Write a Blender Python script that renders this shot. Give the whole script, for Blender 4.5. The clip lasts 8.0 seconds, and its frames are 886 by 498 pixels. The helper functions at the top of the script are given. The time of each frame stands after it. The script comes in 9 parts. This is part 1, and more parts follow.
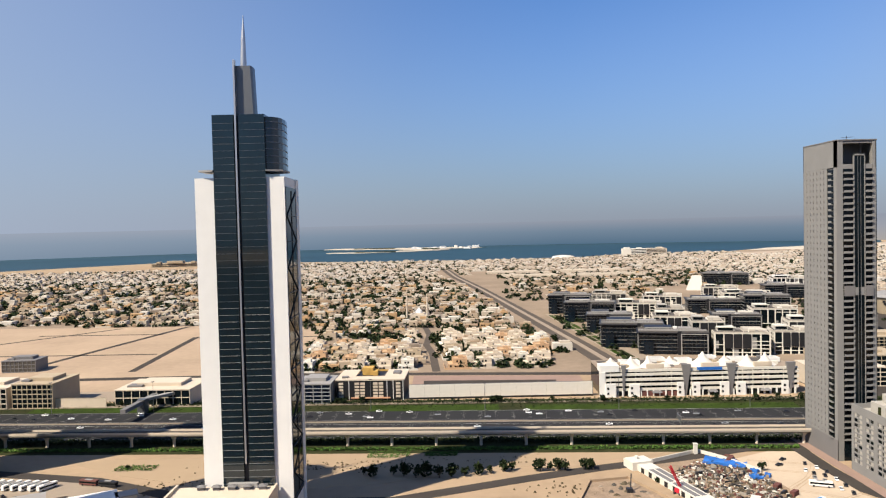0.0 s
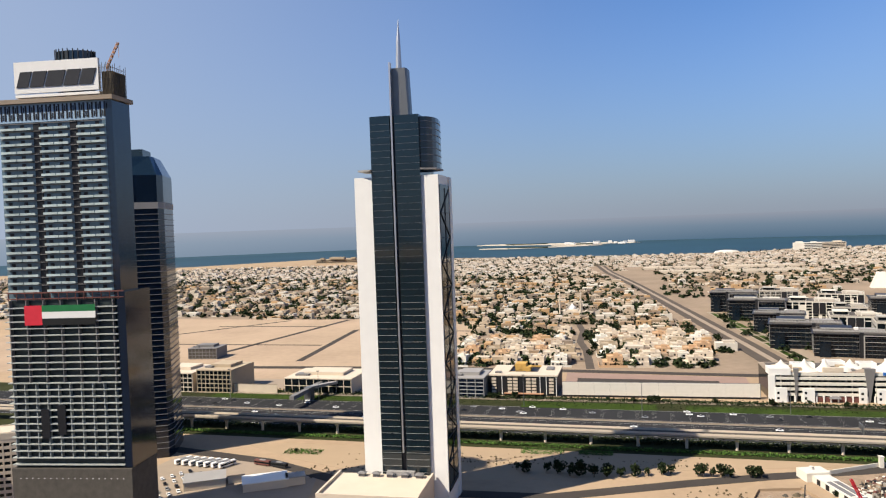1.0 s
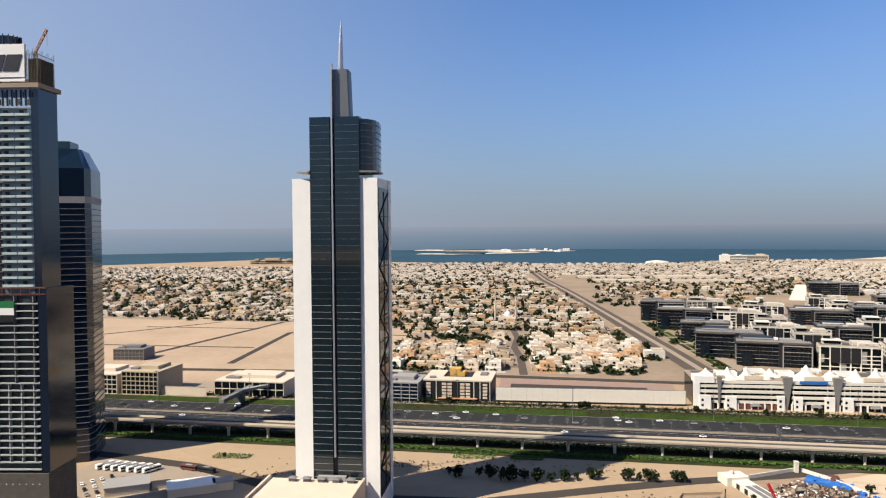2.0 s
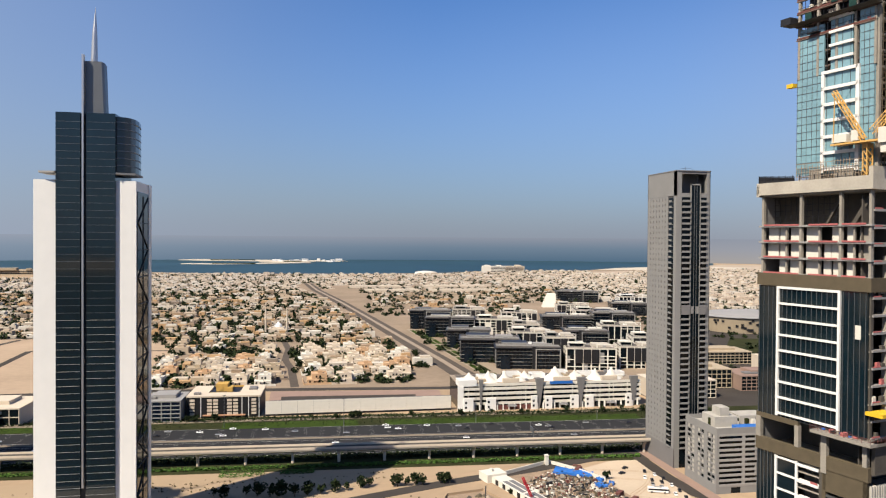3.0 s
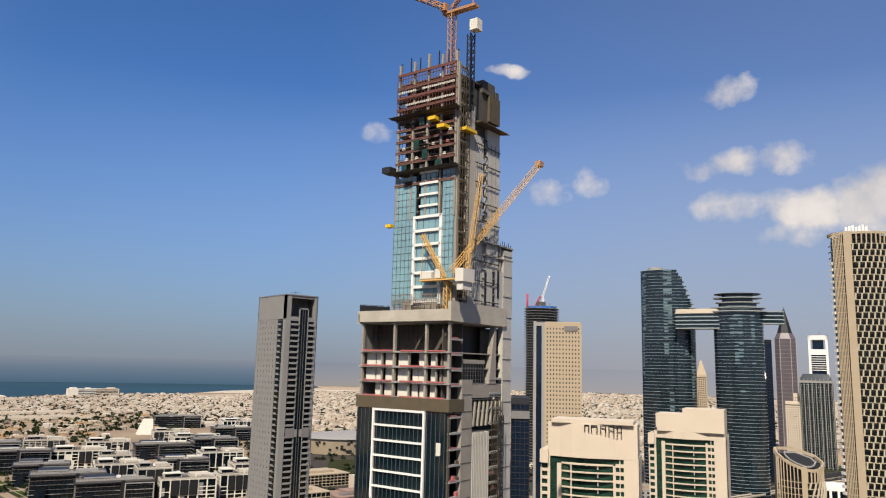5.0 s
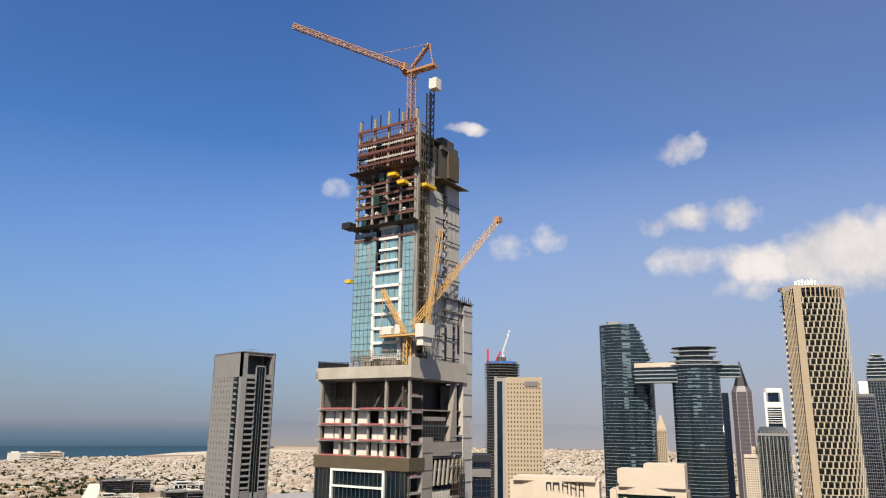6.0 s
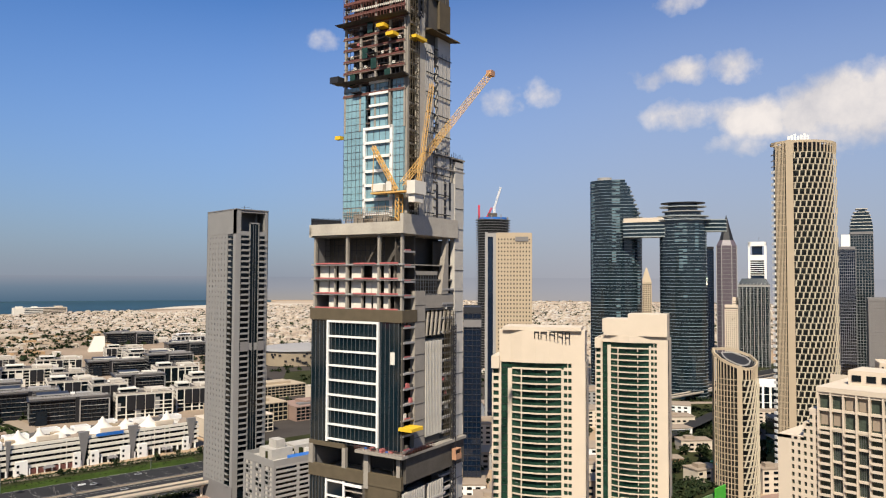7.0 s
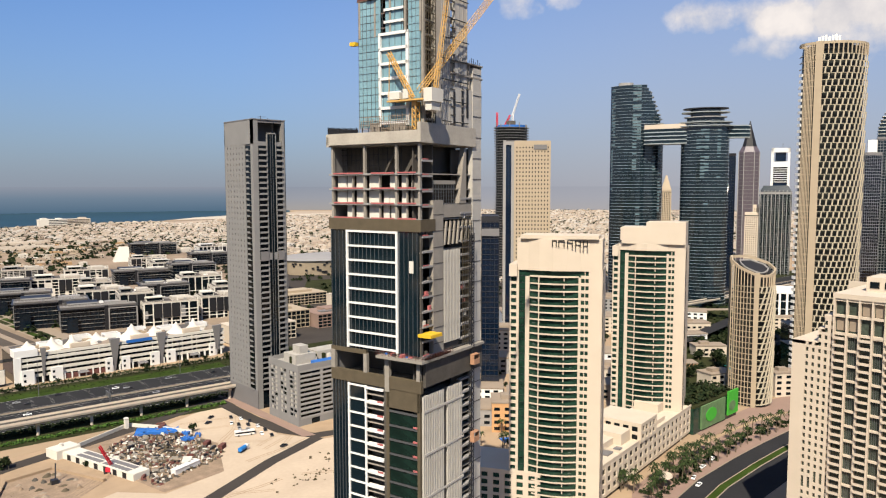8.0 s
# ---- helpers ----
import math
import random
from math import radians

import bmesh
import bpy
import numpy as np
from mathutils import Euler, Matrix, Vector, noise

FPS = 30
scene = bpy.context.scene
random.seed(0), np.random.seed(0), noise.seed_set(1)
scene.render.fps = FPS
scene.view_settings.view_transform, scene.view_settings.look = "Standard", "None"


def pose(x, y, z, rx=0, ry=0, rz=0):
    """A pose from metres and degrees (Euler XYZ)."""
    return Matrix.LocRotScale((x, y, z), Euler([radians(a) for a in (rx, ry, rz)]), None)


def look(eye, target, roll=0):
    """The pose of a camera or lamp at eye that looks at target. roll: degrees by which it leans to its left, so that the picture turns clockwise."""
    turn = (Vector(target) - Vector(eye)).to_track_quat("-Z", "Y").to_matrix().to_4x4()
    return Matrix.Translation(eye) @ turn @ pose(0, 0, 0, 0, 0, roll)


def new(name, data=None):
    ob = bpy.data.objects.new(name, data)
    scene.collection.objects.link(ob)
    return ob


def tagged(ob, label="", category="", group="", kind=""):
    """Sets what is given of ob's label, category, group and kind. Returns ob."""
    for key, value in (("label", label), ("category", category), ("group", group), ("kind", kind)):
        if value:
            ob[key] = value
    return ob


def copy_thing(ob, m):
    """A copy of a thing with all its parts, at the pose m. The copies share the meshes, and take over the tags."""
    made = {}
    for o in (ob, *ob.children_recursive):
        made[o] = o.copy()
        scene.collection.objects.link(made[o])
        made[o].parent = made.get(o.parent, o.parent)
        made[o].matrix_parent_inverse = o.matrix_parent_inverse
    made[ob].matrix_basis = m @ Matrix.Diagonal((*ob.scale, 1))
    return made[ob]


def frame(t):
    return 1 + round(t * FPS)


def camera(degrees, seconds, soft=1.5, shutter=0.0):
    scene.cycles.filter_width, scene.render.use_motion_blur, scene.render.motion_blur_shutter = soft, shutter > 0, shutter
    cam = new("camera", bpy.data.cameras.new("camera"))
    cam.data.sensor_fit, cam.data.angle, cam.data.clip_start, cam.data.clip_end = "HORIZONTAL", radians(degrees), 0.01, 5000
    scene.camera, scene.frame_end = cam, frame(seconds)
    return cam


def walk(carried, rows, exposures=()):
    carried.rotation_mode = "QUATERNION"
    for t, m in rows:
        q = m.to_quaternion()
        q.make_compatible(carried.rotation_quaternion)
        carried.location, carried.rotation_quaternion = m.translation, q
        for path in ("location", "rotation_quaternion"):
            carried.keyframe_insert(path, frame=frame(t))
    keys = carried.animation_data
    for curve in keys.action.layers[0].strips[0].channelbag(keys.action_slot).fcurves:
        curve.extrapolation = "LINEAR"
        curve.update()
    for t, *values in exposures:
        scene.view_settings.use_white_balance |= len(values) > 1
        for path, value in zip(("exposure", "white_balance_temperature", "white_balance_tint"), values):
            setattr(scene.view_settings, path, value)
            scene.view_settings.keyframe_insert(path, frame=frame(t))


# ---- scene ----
# The eye is 140 m up, held at arm's length from one spot and turned: seconds, yaw, pitch, lean.
EYE, ARM = 140.0, 0.35
cam = camera(62.18, 8.0, 1.15)
ROWS = [
    (0.0, 0.00, -1.84, 1.34),
    (0.5, 6.43, -1.86, 1.79),
    (1.0, 11.83, -1.83, 2.03),
    (1.2, 13.70, -1.77, 2.21),
    (1.45, 14.15, -1.72, 1.92),
    (1.7, 11.90, -1.70, 1.27),
    (2.0, 6.97, -1.59, 0.44),
    (2.3, 1.12, -1.28, 0.04),
    (2.5, -2.73, -0.97, 0.14),
    (3.0, -10.62, -0.79, -0.40),
    (3.5, -18.21, -0.47, -0.50),
    (4.0, -28.44, 0.17, -0.44),
    (4.5, -36.81, 3.08, -0.49),
    (5.0, -40.10, 9.12, -1.41),
    (5.2, -40.99, 11.70, -1.63),
    (5.5, -41.92, 13.68, -1.41),
    (5.75, -42.64, 14.15, -1.03),
    (6.0, -43.20, 13.48, -0.66),
    (6.3, -43.51, 11.08, -0.44),
    (6.5, -43.53, 8.88, -0.34),
    (7.0, -43.96, 2.34, -0.29),
    (7.5, -43.13, -1.22, -0.57),
    (8.0, -42.58, -4.73, 0.09),
]


def view_pose(yaw, pitch, lean):
    turn = pose(0, 0, 0, 0, 0, yaw) @ pose(0, ARM, EYE, pitch, 0, 0)
    return turn @ pose(0, 0, 0, 0, lean, 0) @ pose(0, 0, 0, 90, 0, 0)


walk(cam, [(t, view_pose(a, b, c)) for t, a, b, c in ROWS], [(0.0, 0.97), (1.2, 0.98), (2.5, 0.92), (3.5, 0.88), (4.5, 0.95), (5.0, 0.71), (6.0, 0.86), (6.5, 0.96), (7.0, 0.85), (7.5, 0.87), (8.0, 0.90)])

# ---- sky and sun ----
SUN_AZ, SUN_EL = 233.0, 49.0          # degrees from the y axis towards x; degrees up
world = bpy.data.worlds.new("world")
scene.world = world
world.use_nodes = True
wn, wl = world.node_tree.nodes, world.node_tree.links
wn.clear()
sky = wn.new("ShaderNodeTexSky")
sky.sky_type, sky.sun_disc = "NISHITA", False
sky.sun_elevation, sky.sun_rotation = radians(SUN_EL), radians(SUN_AZ)
sky.altitude, sky.air_density, sky.dust_density, sky.ozone_density = 60, 1.15, 0.35, 5.0
HAZE = (0.148, 0.166, 0.202)           # the dusty air above the sea
SKY_STRENGTH = 0.052


def wmath(op, a, b=None, clamp=False):
    n = wn.new("ShaderNodeMath")
    n.operation, n.use_clamp = op, clamp
    for k, v in enumerate((a, b)):
        if isinstance(v, (int, float)):
            n.inputs[k].default_value = v
        elif v is not None:
            wl.new(v, n.inputs[k])
    return n.outputs[0]


def wmix(fac, a, b):
    n = wn.new("ShaderNodeMix")
    n.data_type = "RGBA"
    wl.new(fac, n.inputs[0])
    for k, v in ((6, a), (7, b)):
        if isinstance(v, tuple):
            n.inputs[k].default_value = (*v, 1)
        else:
            wl.new(v, n.inputs[k])
    return n.outputs[2]


wtc = wn.new("ShaderNodeTexCoord")
wsep = wn.new("ShaderNodeSeparateXYZ")
wl.new(wtc.outputs["Generated"], wsep.inputs[0])
up = wsep.outputs["Z"]
scaled = wn.new("ShaderNodeVectorMath")
scaled.operation = "MULTIPLY"
scaled.inputs[1].default_value = (SKY_STRENGTH * 0.60, SKY_STRENGTH * 0.91, SKY_STRENGTH * 1.32)
wl.new(sky.outputs[0], scaled.inputs[0])
low = wmath("SUBTRACT", 1.0, wmath("DIVIDE", up, 0.36, True), True)
haze_part = wmath("MULTIPLY", wmath("POWER", low, 1.9), 0.95)
hazy = wmix(haze_part, scaled.outputs[0], HAZE)
# the air is brighter towards the sun's side in the west, and a little in the east
west = wmath("MULTIPLY", wmath("POWER", wmath("DIVIDE", wmath("SUBTRACT", 0.17, wsep.outputs["X"]), 0.81, True), 1.25), 0.72)
east = wmath("MULTIPLY", wmath("DIVIDE", wmath("SUBTRACT", wsep.outputs["X"], 0.45), 0.4, True), wmath("ADD", wmath("MULTIPLY", low, 0.55), 0.16))
hazy = wmix(west, hazy, (0.215, 0.255, 0.33))
hazy = wmix(east, hazy, (0.245, 0.242, 0.265))
# a paler belt between the haze and the deep blue, to the north and east
belt = wmath("MULTIPLY", wmath("MULTIPLY", low, wmath("SUBTRACT", 1.0, low)), wmath("MULTIPLY", wmath("DIVIDE", wmath("ADD", wsep.outputs["X"], 0.05), 0.5, True), 0.72))
hazy = wmix(belt, hazy, (0.245, 0.33, 0.495))
# fair-weather clouds: soft patches broken up by noise; along = sideways, up = height
along = wn.new("ShaderNodeVectorMath")
along.operation = "DOT_PRODUCT"
along.inputs[1].default_value = (math.cos(radians(55)), -math.sin(radians(55)), 0)
wl.new(wtc.outputs["Generated"], along.inputs[0])
CLOUDS = [(0.113, 0.348, 0.050, 0.022, 0.9), (0.107, 0.258, 0.066, 0.020, 1.0), (0.168, 0.266, 0.045, 0.020, 0.9), (-0.117, 0.2375, 0.041, 0.025, 0.62), (-0.057, 0.242, 0.029, 0.020, 0.55),
          (0.1165, 0.21, 0.056, 0.028, 0.8), (0.206, 0.203, 0.082, 0.036, 1.1), (0.279, 0.215, 0.085, 0.050, 1.35), (0.339, 0.208, 0.078, 0.054, 1.35), (0.324, 0.178, 0.075, 0.040, 1.1),
          (-0.157, 0.388, 0.040, 0.009, 0.5), (-0.325, 0.305, 0.026, 0.014, 0.36), (0.186, 0.167, 0.060, 0.019, 0.6), (0.301, 0.139, 0.060, 0.025, 0.55), (0.4, 0.2, 0.081, 0.060, 1.0)]
ragged = wn.new("ShaderNodeTexNoise")
ragged.inputs["Scale"].default_value, ragged.inputs["Detail"].default_value = 13.0, 5.0
wl.new(wtc.outputs["Generated"], ragged.inputs["Vector"])
rsep = wn.new("ShaderNodeSeparateColor")
wl.new(ragged.outputs["Color"], rsep.inputs[0])
side = wmath("ADD", along.outputs["Value"], wmath("MULTIPLY", wmath("SUBTRACT", rsep.outputs[0], 0.5), 0.11))
tall = wmath("ADD", up, wmath("MULTIPLY", wmath("SUBTRACT", rsep.outputs[1], 0.5), 0.05))
cover = None
for cu, cz, ru, rz, thick in CLOUDS:
    du = wmath("DIVIDE", wmath("SUBTRACT", side, cu), ru)
    dz = wmath("DIVIDE", wmath("SUBTRACT", tall, cz), rz)
    m = wmath("SUBTRACT", 1.0, wmath("ADD", wmath("MULTIPLY", du, du), wmath("MULTIPLY", dz, dz)), True)
    m = wmath("MULTIPLY", m, thick)
    cover = m if cover is None else wmath("MAXIMUM", cover, m)
puff = wn.new("ShaderNodeTexNoise")
puff.inputs["Scale"].default_value, puff.inputs["Detail"].default_value, puff.inputs["Roughness"].default_value = 9.0, 9.0, 0.60
wl.new(wtc.outputs["Generated"], puff.inputs["Vector"])
dens = wmath("ADD", cover, wmath("MULTIPLY", wmath("SUBTRACT", puff.outputs["Fac"], 0.60), 3.4))
dens = wmath("MULTIPLY", wmath("MULTIPLY", dens, 1.25, True), wmath("MULTIPLY", cover, 4.0, True))
body = wmix(wmath("MULTIPLY", wmath("SUBTRACT", puff.outputs["Fac"], 0.40), 3.6, True), (0.33, 0.32, 0.335), (0.53, 0.485, 0.45))
clouded = wmix(wmath("MULTIPLY", dens, 0.93), hazy, body)
wbg, wout = wn.new("ShaderNodeBackground"), wn.new("ShaderNodeOutputWorld")
wl.new(clouded, wbg.inputs["Color"])
wl.new(wbg.outputs[0], wout.inputs["Surface"])

sun = new("sun", bpy.data.lights.new("sun", "SUN"))
sun.data.energy, sun.data.angle, sun.data.color = 4.5, radians(0.6), (1.0, 0.90, 0.75)
a, e = radians(SUN_AZ), radians(SUN_EL)
sun.matrix_world = look((0, 0, 500), Vector((0, 0, 500)) - Vector((math.sin(a) * math.cos(e), math.cos(a) * math.cos(e), math.sin(e))))


# ---- materials ----
def material(name, color, rough=0.7, metal=0.0, var=0.15, scale=0.3, fine=6.0, bump=0.0, spec=0.22, each=0.0):
    """A surface with broad stains and fine grain; each: variation from object to object."""
    m = bpy.data.materials.new(name)
    m.use_nodes = True
    n, l = m.node_tree.nodes, m.node_tree.links
    b = n["Principled BSDF"]
    b.inputs["Roughness"].default_value, b.inputs["Metallic"].default_value = rough, metal
    b.inputs["Specular IOR Level"].default_value = spec
    tc = n.new("ShaderNodeTexCoord")
    n1, n2 = n.new("ShaderNodeTexNoise"), n.new("ShaderNodeTexNoise")
    n1.inputs["Scale"].default_value, n1.inputs["Detail"].default_value = scale, 5.0
    n2.inputs["Scale"].default_value, n2.inputs["Detail"].default_value = fine, 3.0
    l.new(tc.outputs["Object"], n1.inputs["Vector"])
    l.new(tc.outputs["Object"], n2.inputs["Vector"])
    add = n.new("ShaderNodeMath")
    add.operation = "ADD"
    l.new(n1.outputs["Fac"], add.inputs[0])
    half = n.new("ShaderNodeMath")
    half.operation, half.inputs[1].default_value = "MULTIPLY", 0.5
    l.new(n2.outputs["Fac"], half.inputs[0])
    l.new(half.outputs[0], add.inputs[1])
    last = add
    if each:
        info = n.new("ShaderNodeObjectInfo")
        mul, plus = n.new("ShaderNodeMath"), n.new("ShaderNodeMath")
        mul.operation, mul.inputs[1].default_value, plus.operation = "MULTIPLY", each, "ADD"
        l.new(info.outputs["Random"], mul.inputs[0])
        l.new(mul.outputs[0], plus.inputs[0])
        l.new(add.outputs[0], plus.inputs[1])
        last = plus
    ramp = n.new("ShaderNodeMapRange")
    ramp.inputs[1].default_value, ramp.inputs[2].default_value = 0.35, 1.15 + each
    ramp.inputs[3].default_value, ramp.inputs[4].default_value = 1 - var, 1 + var
    l.new(last.outputs[0], ramp.inputs[0])
    mixer = n.new("ShaderNodeVectorMath")
    mixer.operation = "SCALE"
    mixer.inputs[0].default_value = color
    l.new(ramp.outputs[0], mixer.inputs["Scale"])
    l.new(mixer.outputs[0], b.inputs["Base Color"])
    if bump:
        bp = n.new("ShaderNodeBump")
        bp.inputs["Strength"].default_value, bp.inputs["Distance"].default_value = bump, 0.2
        l.new(n2.outputs["Fac"], bp.inputs["Height"])
        l.new(bp.outputs[0], b.inputs["Normal"])
    return m


def islands(name, colors, rough=0.8, var=0.12, scale=0.2):
    """A surface whose separate pieces take one of several colours each."""
    m = bpy.data.materials.new(name)
    m.use_nodes = True
    n, l = m.node_tree.nodes, m.node_tree.links
    b = n["Principled BSDF"]
    b.inputs["Roughness"].default_value = rough
    b.inputs["Specular IOR Level"].default_value = 0.06
    geo, ramp = n.new("ShaderNodeNewGeometry"), n.new("ShaderNodeValToRGB")
    ramp.color_ramp.interpolation = "CONSTANT"
    for i, c in enumerate(colors):
        e = ramp.color_ramp.elements[i] if i < 2 else ramp.color_ramp.elements.new(i / len(colors))
        e.position, e.color = i / len(colors), (*c, 1)
    l.new(geo.outputs["Random Per Island"], ramp.inputs[0])
    tc, nz = n.new("ShaderNodeTexCoord"), n.new("ShaderNodeTexNoise")
    nz.inputs["Scale"].default_value, nz.inputs["Detail"].default_value = scale, 5.0
    l.new(tc.outputs["Object"], nz.inputs["Vector"])
    mr = n.new("ShaderNodeMapRange")
    mr.inputs[1].default_value, mr.inputs[2].default_value = 0.25, 0.75
    mr.inputs[3].default_value, mr.inputs[4].default_value = 1 - var, 1 + var
    l.new(nz.outputs["Fac"], mr.inputs[0])
    sc = n.new("ShaderNodeVectorMath")
    sc.operation = "SCALE"
    l.new(ramp.outputs[0], sc.inputs[0])
    l.new(mr.outputs[0], sc.inputs["Scale"])
    l.new(sc.outputs[0], b.inputs["Base Color"])
    return m


WHITE = material("white_panel", (0.663, 0.646, 0.612), 0.45, var=0.05, scale=0.15)
CREAM = material("cream_render", (0.495, 0.42, 0.33), 0.8, var=0.07, scale=0.12)
SAND_STONE = material("sand_stone", (0.348, 0.281, 0.196), 0.8, var=0.08, scale=0.15)
GREY_CLAD = material("grey_cladding", (0.153, 0.146, 0.143), 0.6, var=0.07, scale=0.1)
LIGHT_GREY = material("light_grey_cladding", (0.255, 0.244, 0.231), 0.6, var=0.07, scale=0.1)
DARK_CLAD = material("dark_cladding", (0.0144, 0.0144, 0.0162), 0.45, var=0.15, scale=0.2)
CONCRETE = material("raw_concrete", (0.25, 0.225, 0.19), 0.85, var=0.22, scale=0.25, fine=3.0, bump=0.2)
# Darker grade of the concrete; recess and void backs carry their shade in it.
DARK_CONCRETE = material("stained_shade_concrete", (0.075, 0.066, 0.055), 0.9, var=0.3, scale=0.3, fine=3.0, bump=0.2)
BROWN_BAND = material("brown_insulation_band", (0.0864, 0.0684, 0.0432), 0.8, var=0.2, scale=0.5)
GLASS_DARK = material("dark_glass", (0.004, 0.007, 0.009), 0.08, var=0.4, scale=0.12, fine=0.5, spec=0.22)
# Base colour brightened to stand for the sky reflected in the upper glazing.
GLASS_BLUE = material("blue_glass", (0.17, 0.29, 0.33), 0.08, var=0.25, scale=0.2, fine=0.6, spec=0.8)
GLASS_GREEN = material("green_glass", (0.013, 0.038, 0.025), 0.08, var=0.85, scale=0.35, fine=1.2, spec=0.5)
GLASS_STEEL = material("steel_blue_glass", (0.006, 0.014, 0.018), 0.12, var=0.3, scale=0.1, fine=0.4, spec=0.8)
GLASS_NAVY = material("navy_glass", (0.003, 0.009, 0.022), 0.1, var=0.3, scale=0.1, fine=0.4, spec=0.7)
FRAME_GREY = material("grey_aluminium", (0.145, 0.149, 0.153), 0.4, metal=0.6, var=0.06)
SILVER = material("silver_metal", (0.468, 0.468, 0.476), 0.35, metal=0.8, var=0.06)
DARK_METAL = material("dark_metal", (0.036, 0.036, 0.0396), 0.5, metal=0.5, var=0.1)
RUST = material("rust_red_netting", (0.12, 0.048, 0.040), 0.8, var=0.2, scale=1.0)
PINK = material("red_edge_netting", (0.36, 0.11, 0.105), 0.8, var=0.2, scale=1.0)
YELLOW = material("yellow_paint", (0.612, 0.383, 0.0255), 0.5, var=0.08, scale=0.6)
ORANGE = material("orange_paint", (0.36, 0.195, 0.115), 0.6, var=0.1, scale=0.6)
CRANE_YELLOW = material("crane_yellow_paint", (0.52, 0.31, 0.10), 0.5, var=0.08, scale=0.6)
BLUE_PAINT = material("blue_sheet", (0.0255, 0.119, 0.383), 0.5, var=0.15, scale=0.3)
RED_PAINT = material("red_paint", (0.51, 0.0255, 0.0425), 0.6, var=0.1)
GREEN_PAINT = material("green_paint", (0.0144, 0.13, 0.0432), 0.6, var=0.1)
LIME = material("bright_green_board", (0.05, 0.32, 0.03), 0.6, var=0.1)
BLACK = material("black_paint", (0.012, 0.012, 0.012), 0.6, var=0.1)
WHITE_CLOTH = material("white_canvas", (0.561, 0.527, 0.459), 0.7, var=0.06)
STREET = material("dusty_street", (0.082, 0.068, 0.057), 0.9, var=0.2, scale=0.05, fine=0.6, spec=0.05)
PALE_CONCRETE = material("pale_cast_concrete", (0.37, 0.335, 0.28), 0.85, var=0.2, scale=0.2, fine=2.0, bump=0.15)
FIN_GREY = material("pale_fin_panel", (0.41, 0.385, 0.34), 0.6, var=0.12, scale=0.3)
ASPHALT = material("asphalt", (0.0259, 0.0259, 0.0274), 0.85, var=0.2, scale=0.03, fine=0.6, spec=0.05)
ASPHALT_PALE = material("dusty_asphalt", (0.0504, 0.0439, 0.0389), 0.9, var=0.2, scale=0.04, fine=0.6, spec=0.05)
LINE_WHITE = material("road_line_white", (0.425, 0.408, 0.374), 0.7, var=0.1)
PAVING = material("pale_paving", (0.255, 0.204, 0.153), 0.85, var=0.12, scale=0.1)
PINK_PAVING = material("pink_paving", (0.238, 0.162, 0.128), 0.85, var=0.12, scale=0.1)
GRASS = material("grass", (0.030, 0.050, 0.009), 0.9, var=0.45, scale=0.05, fine=0.7, spec=0.05)
SCRUB = material("scrub_ground", (0.0302, 0.0331, 0.0137), 0.95, var=0.5, scale=0.06, fine=0.8, spec=0.05)
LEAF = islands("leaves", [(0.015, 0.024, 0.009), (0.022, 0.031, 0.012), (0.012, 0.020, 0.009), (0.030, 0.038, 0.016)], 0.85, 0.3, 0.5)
PALM_LEAF = islands("palm_leaves", [(0.030, 0.043, 0.015), (0.022, 0.034, 0.012)], 0.8, 0.3, 0.5)
BARK = material("bark", (0.136, 0.102, 0.068), 0.9, var=0.2, scale=1.0)


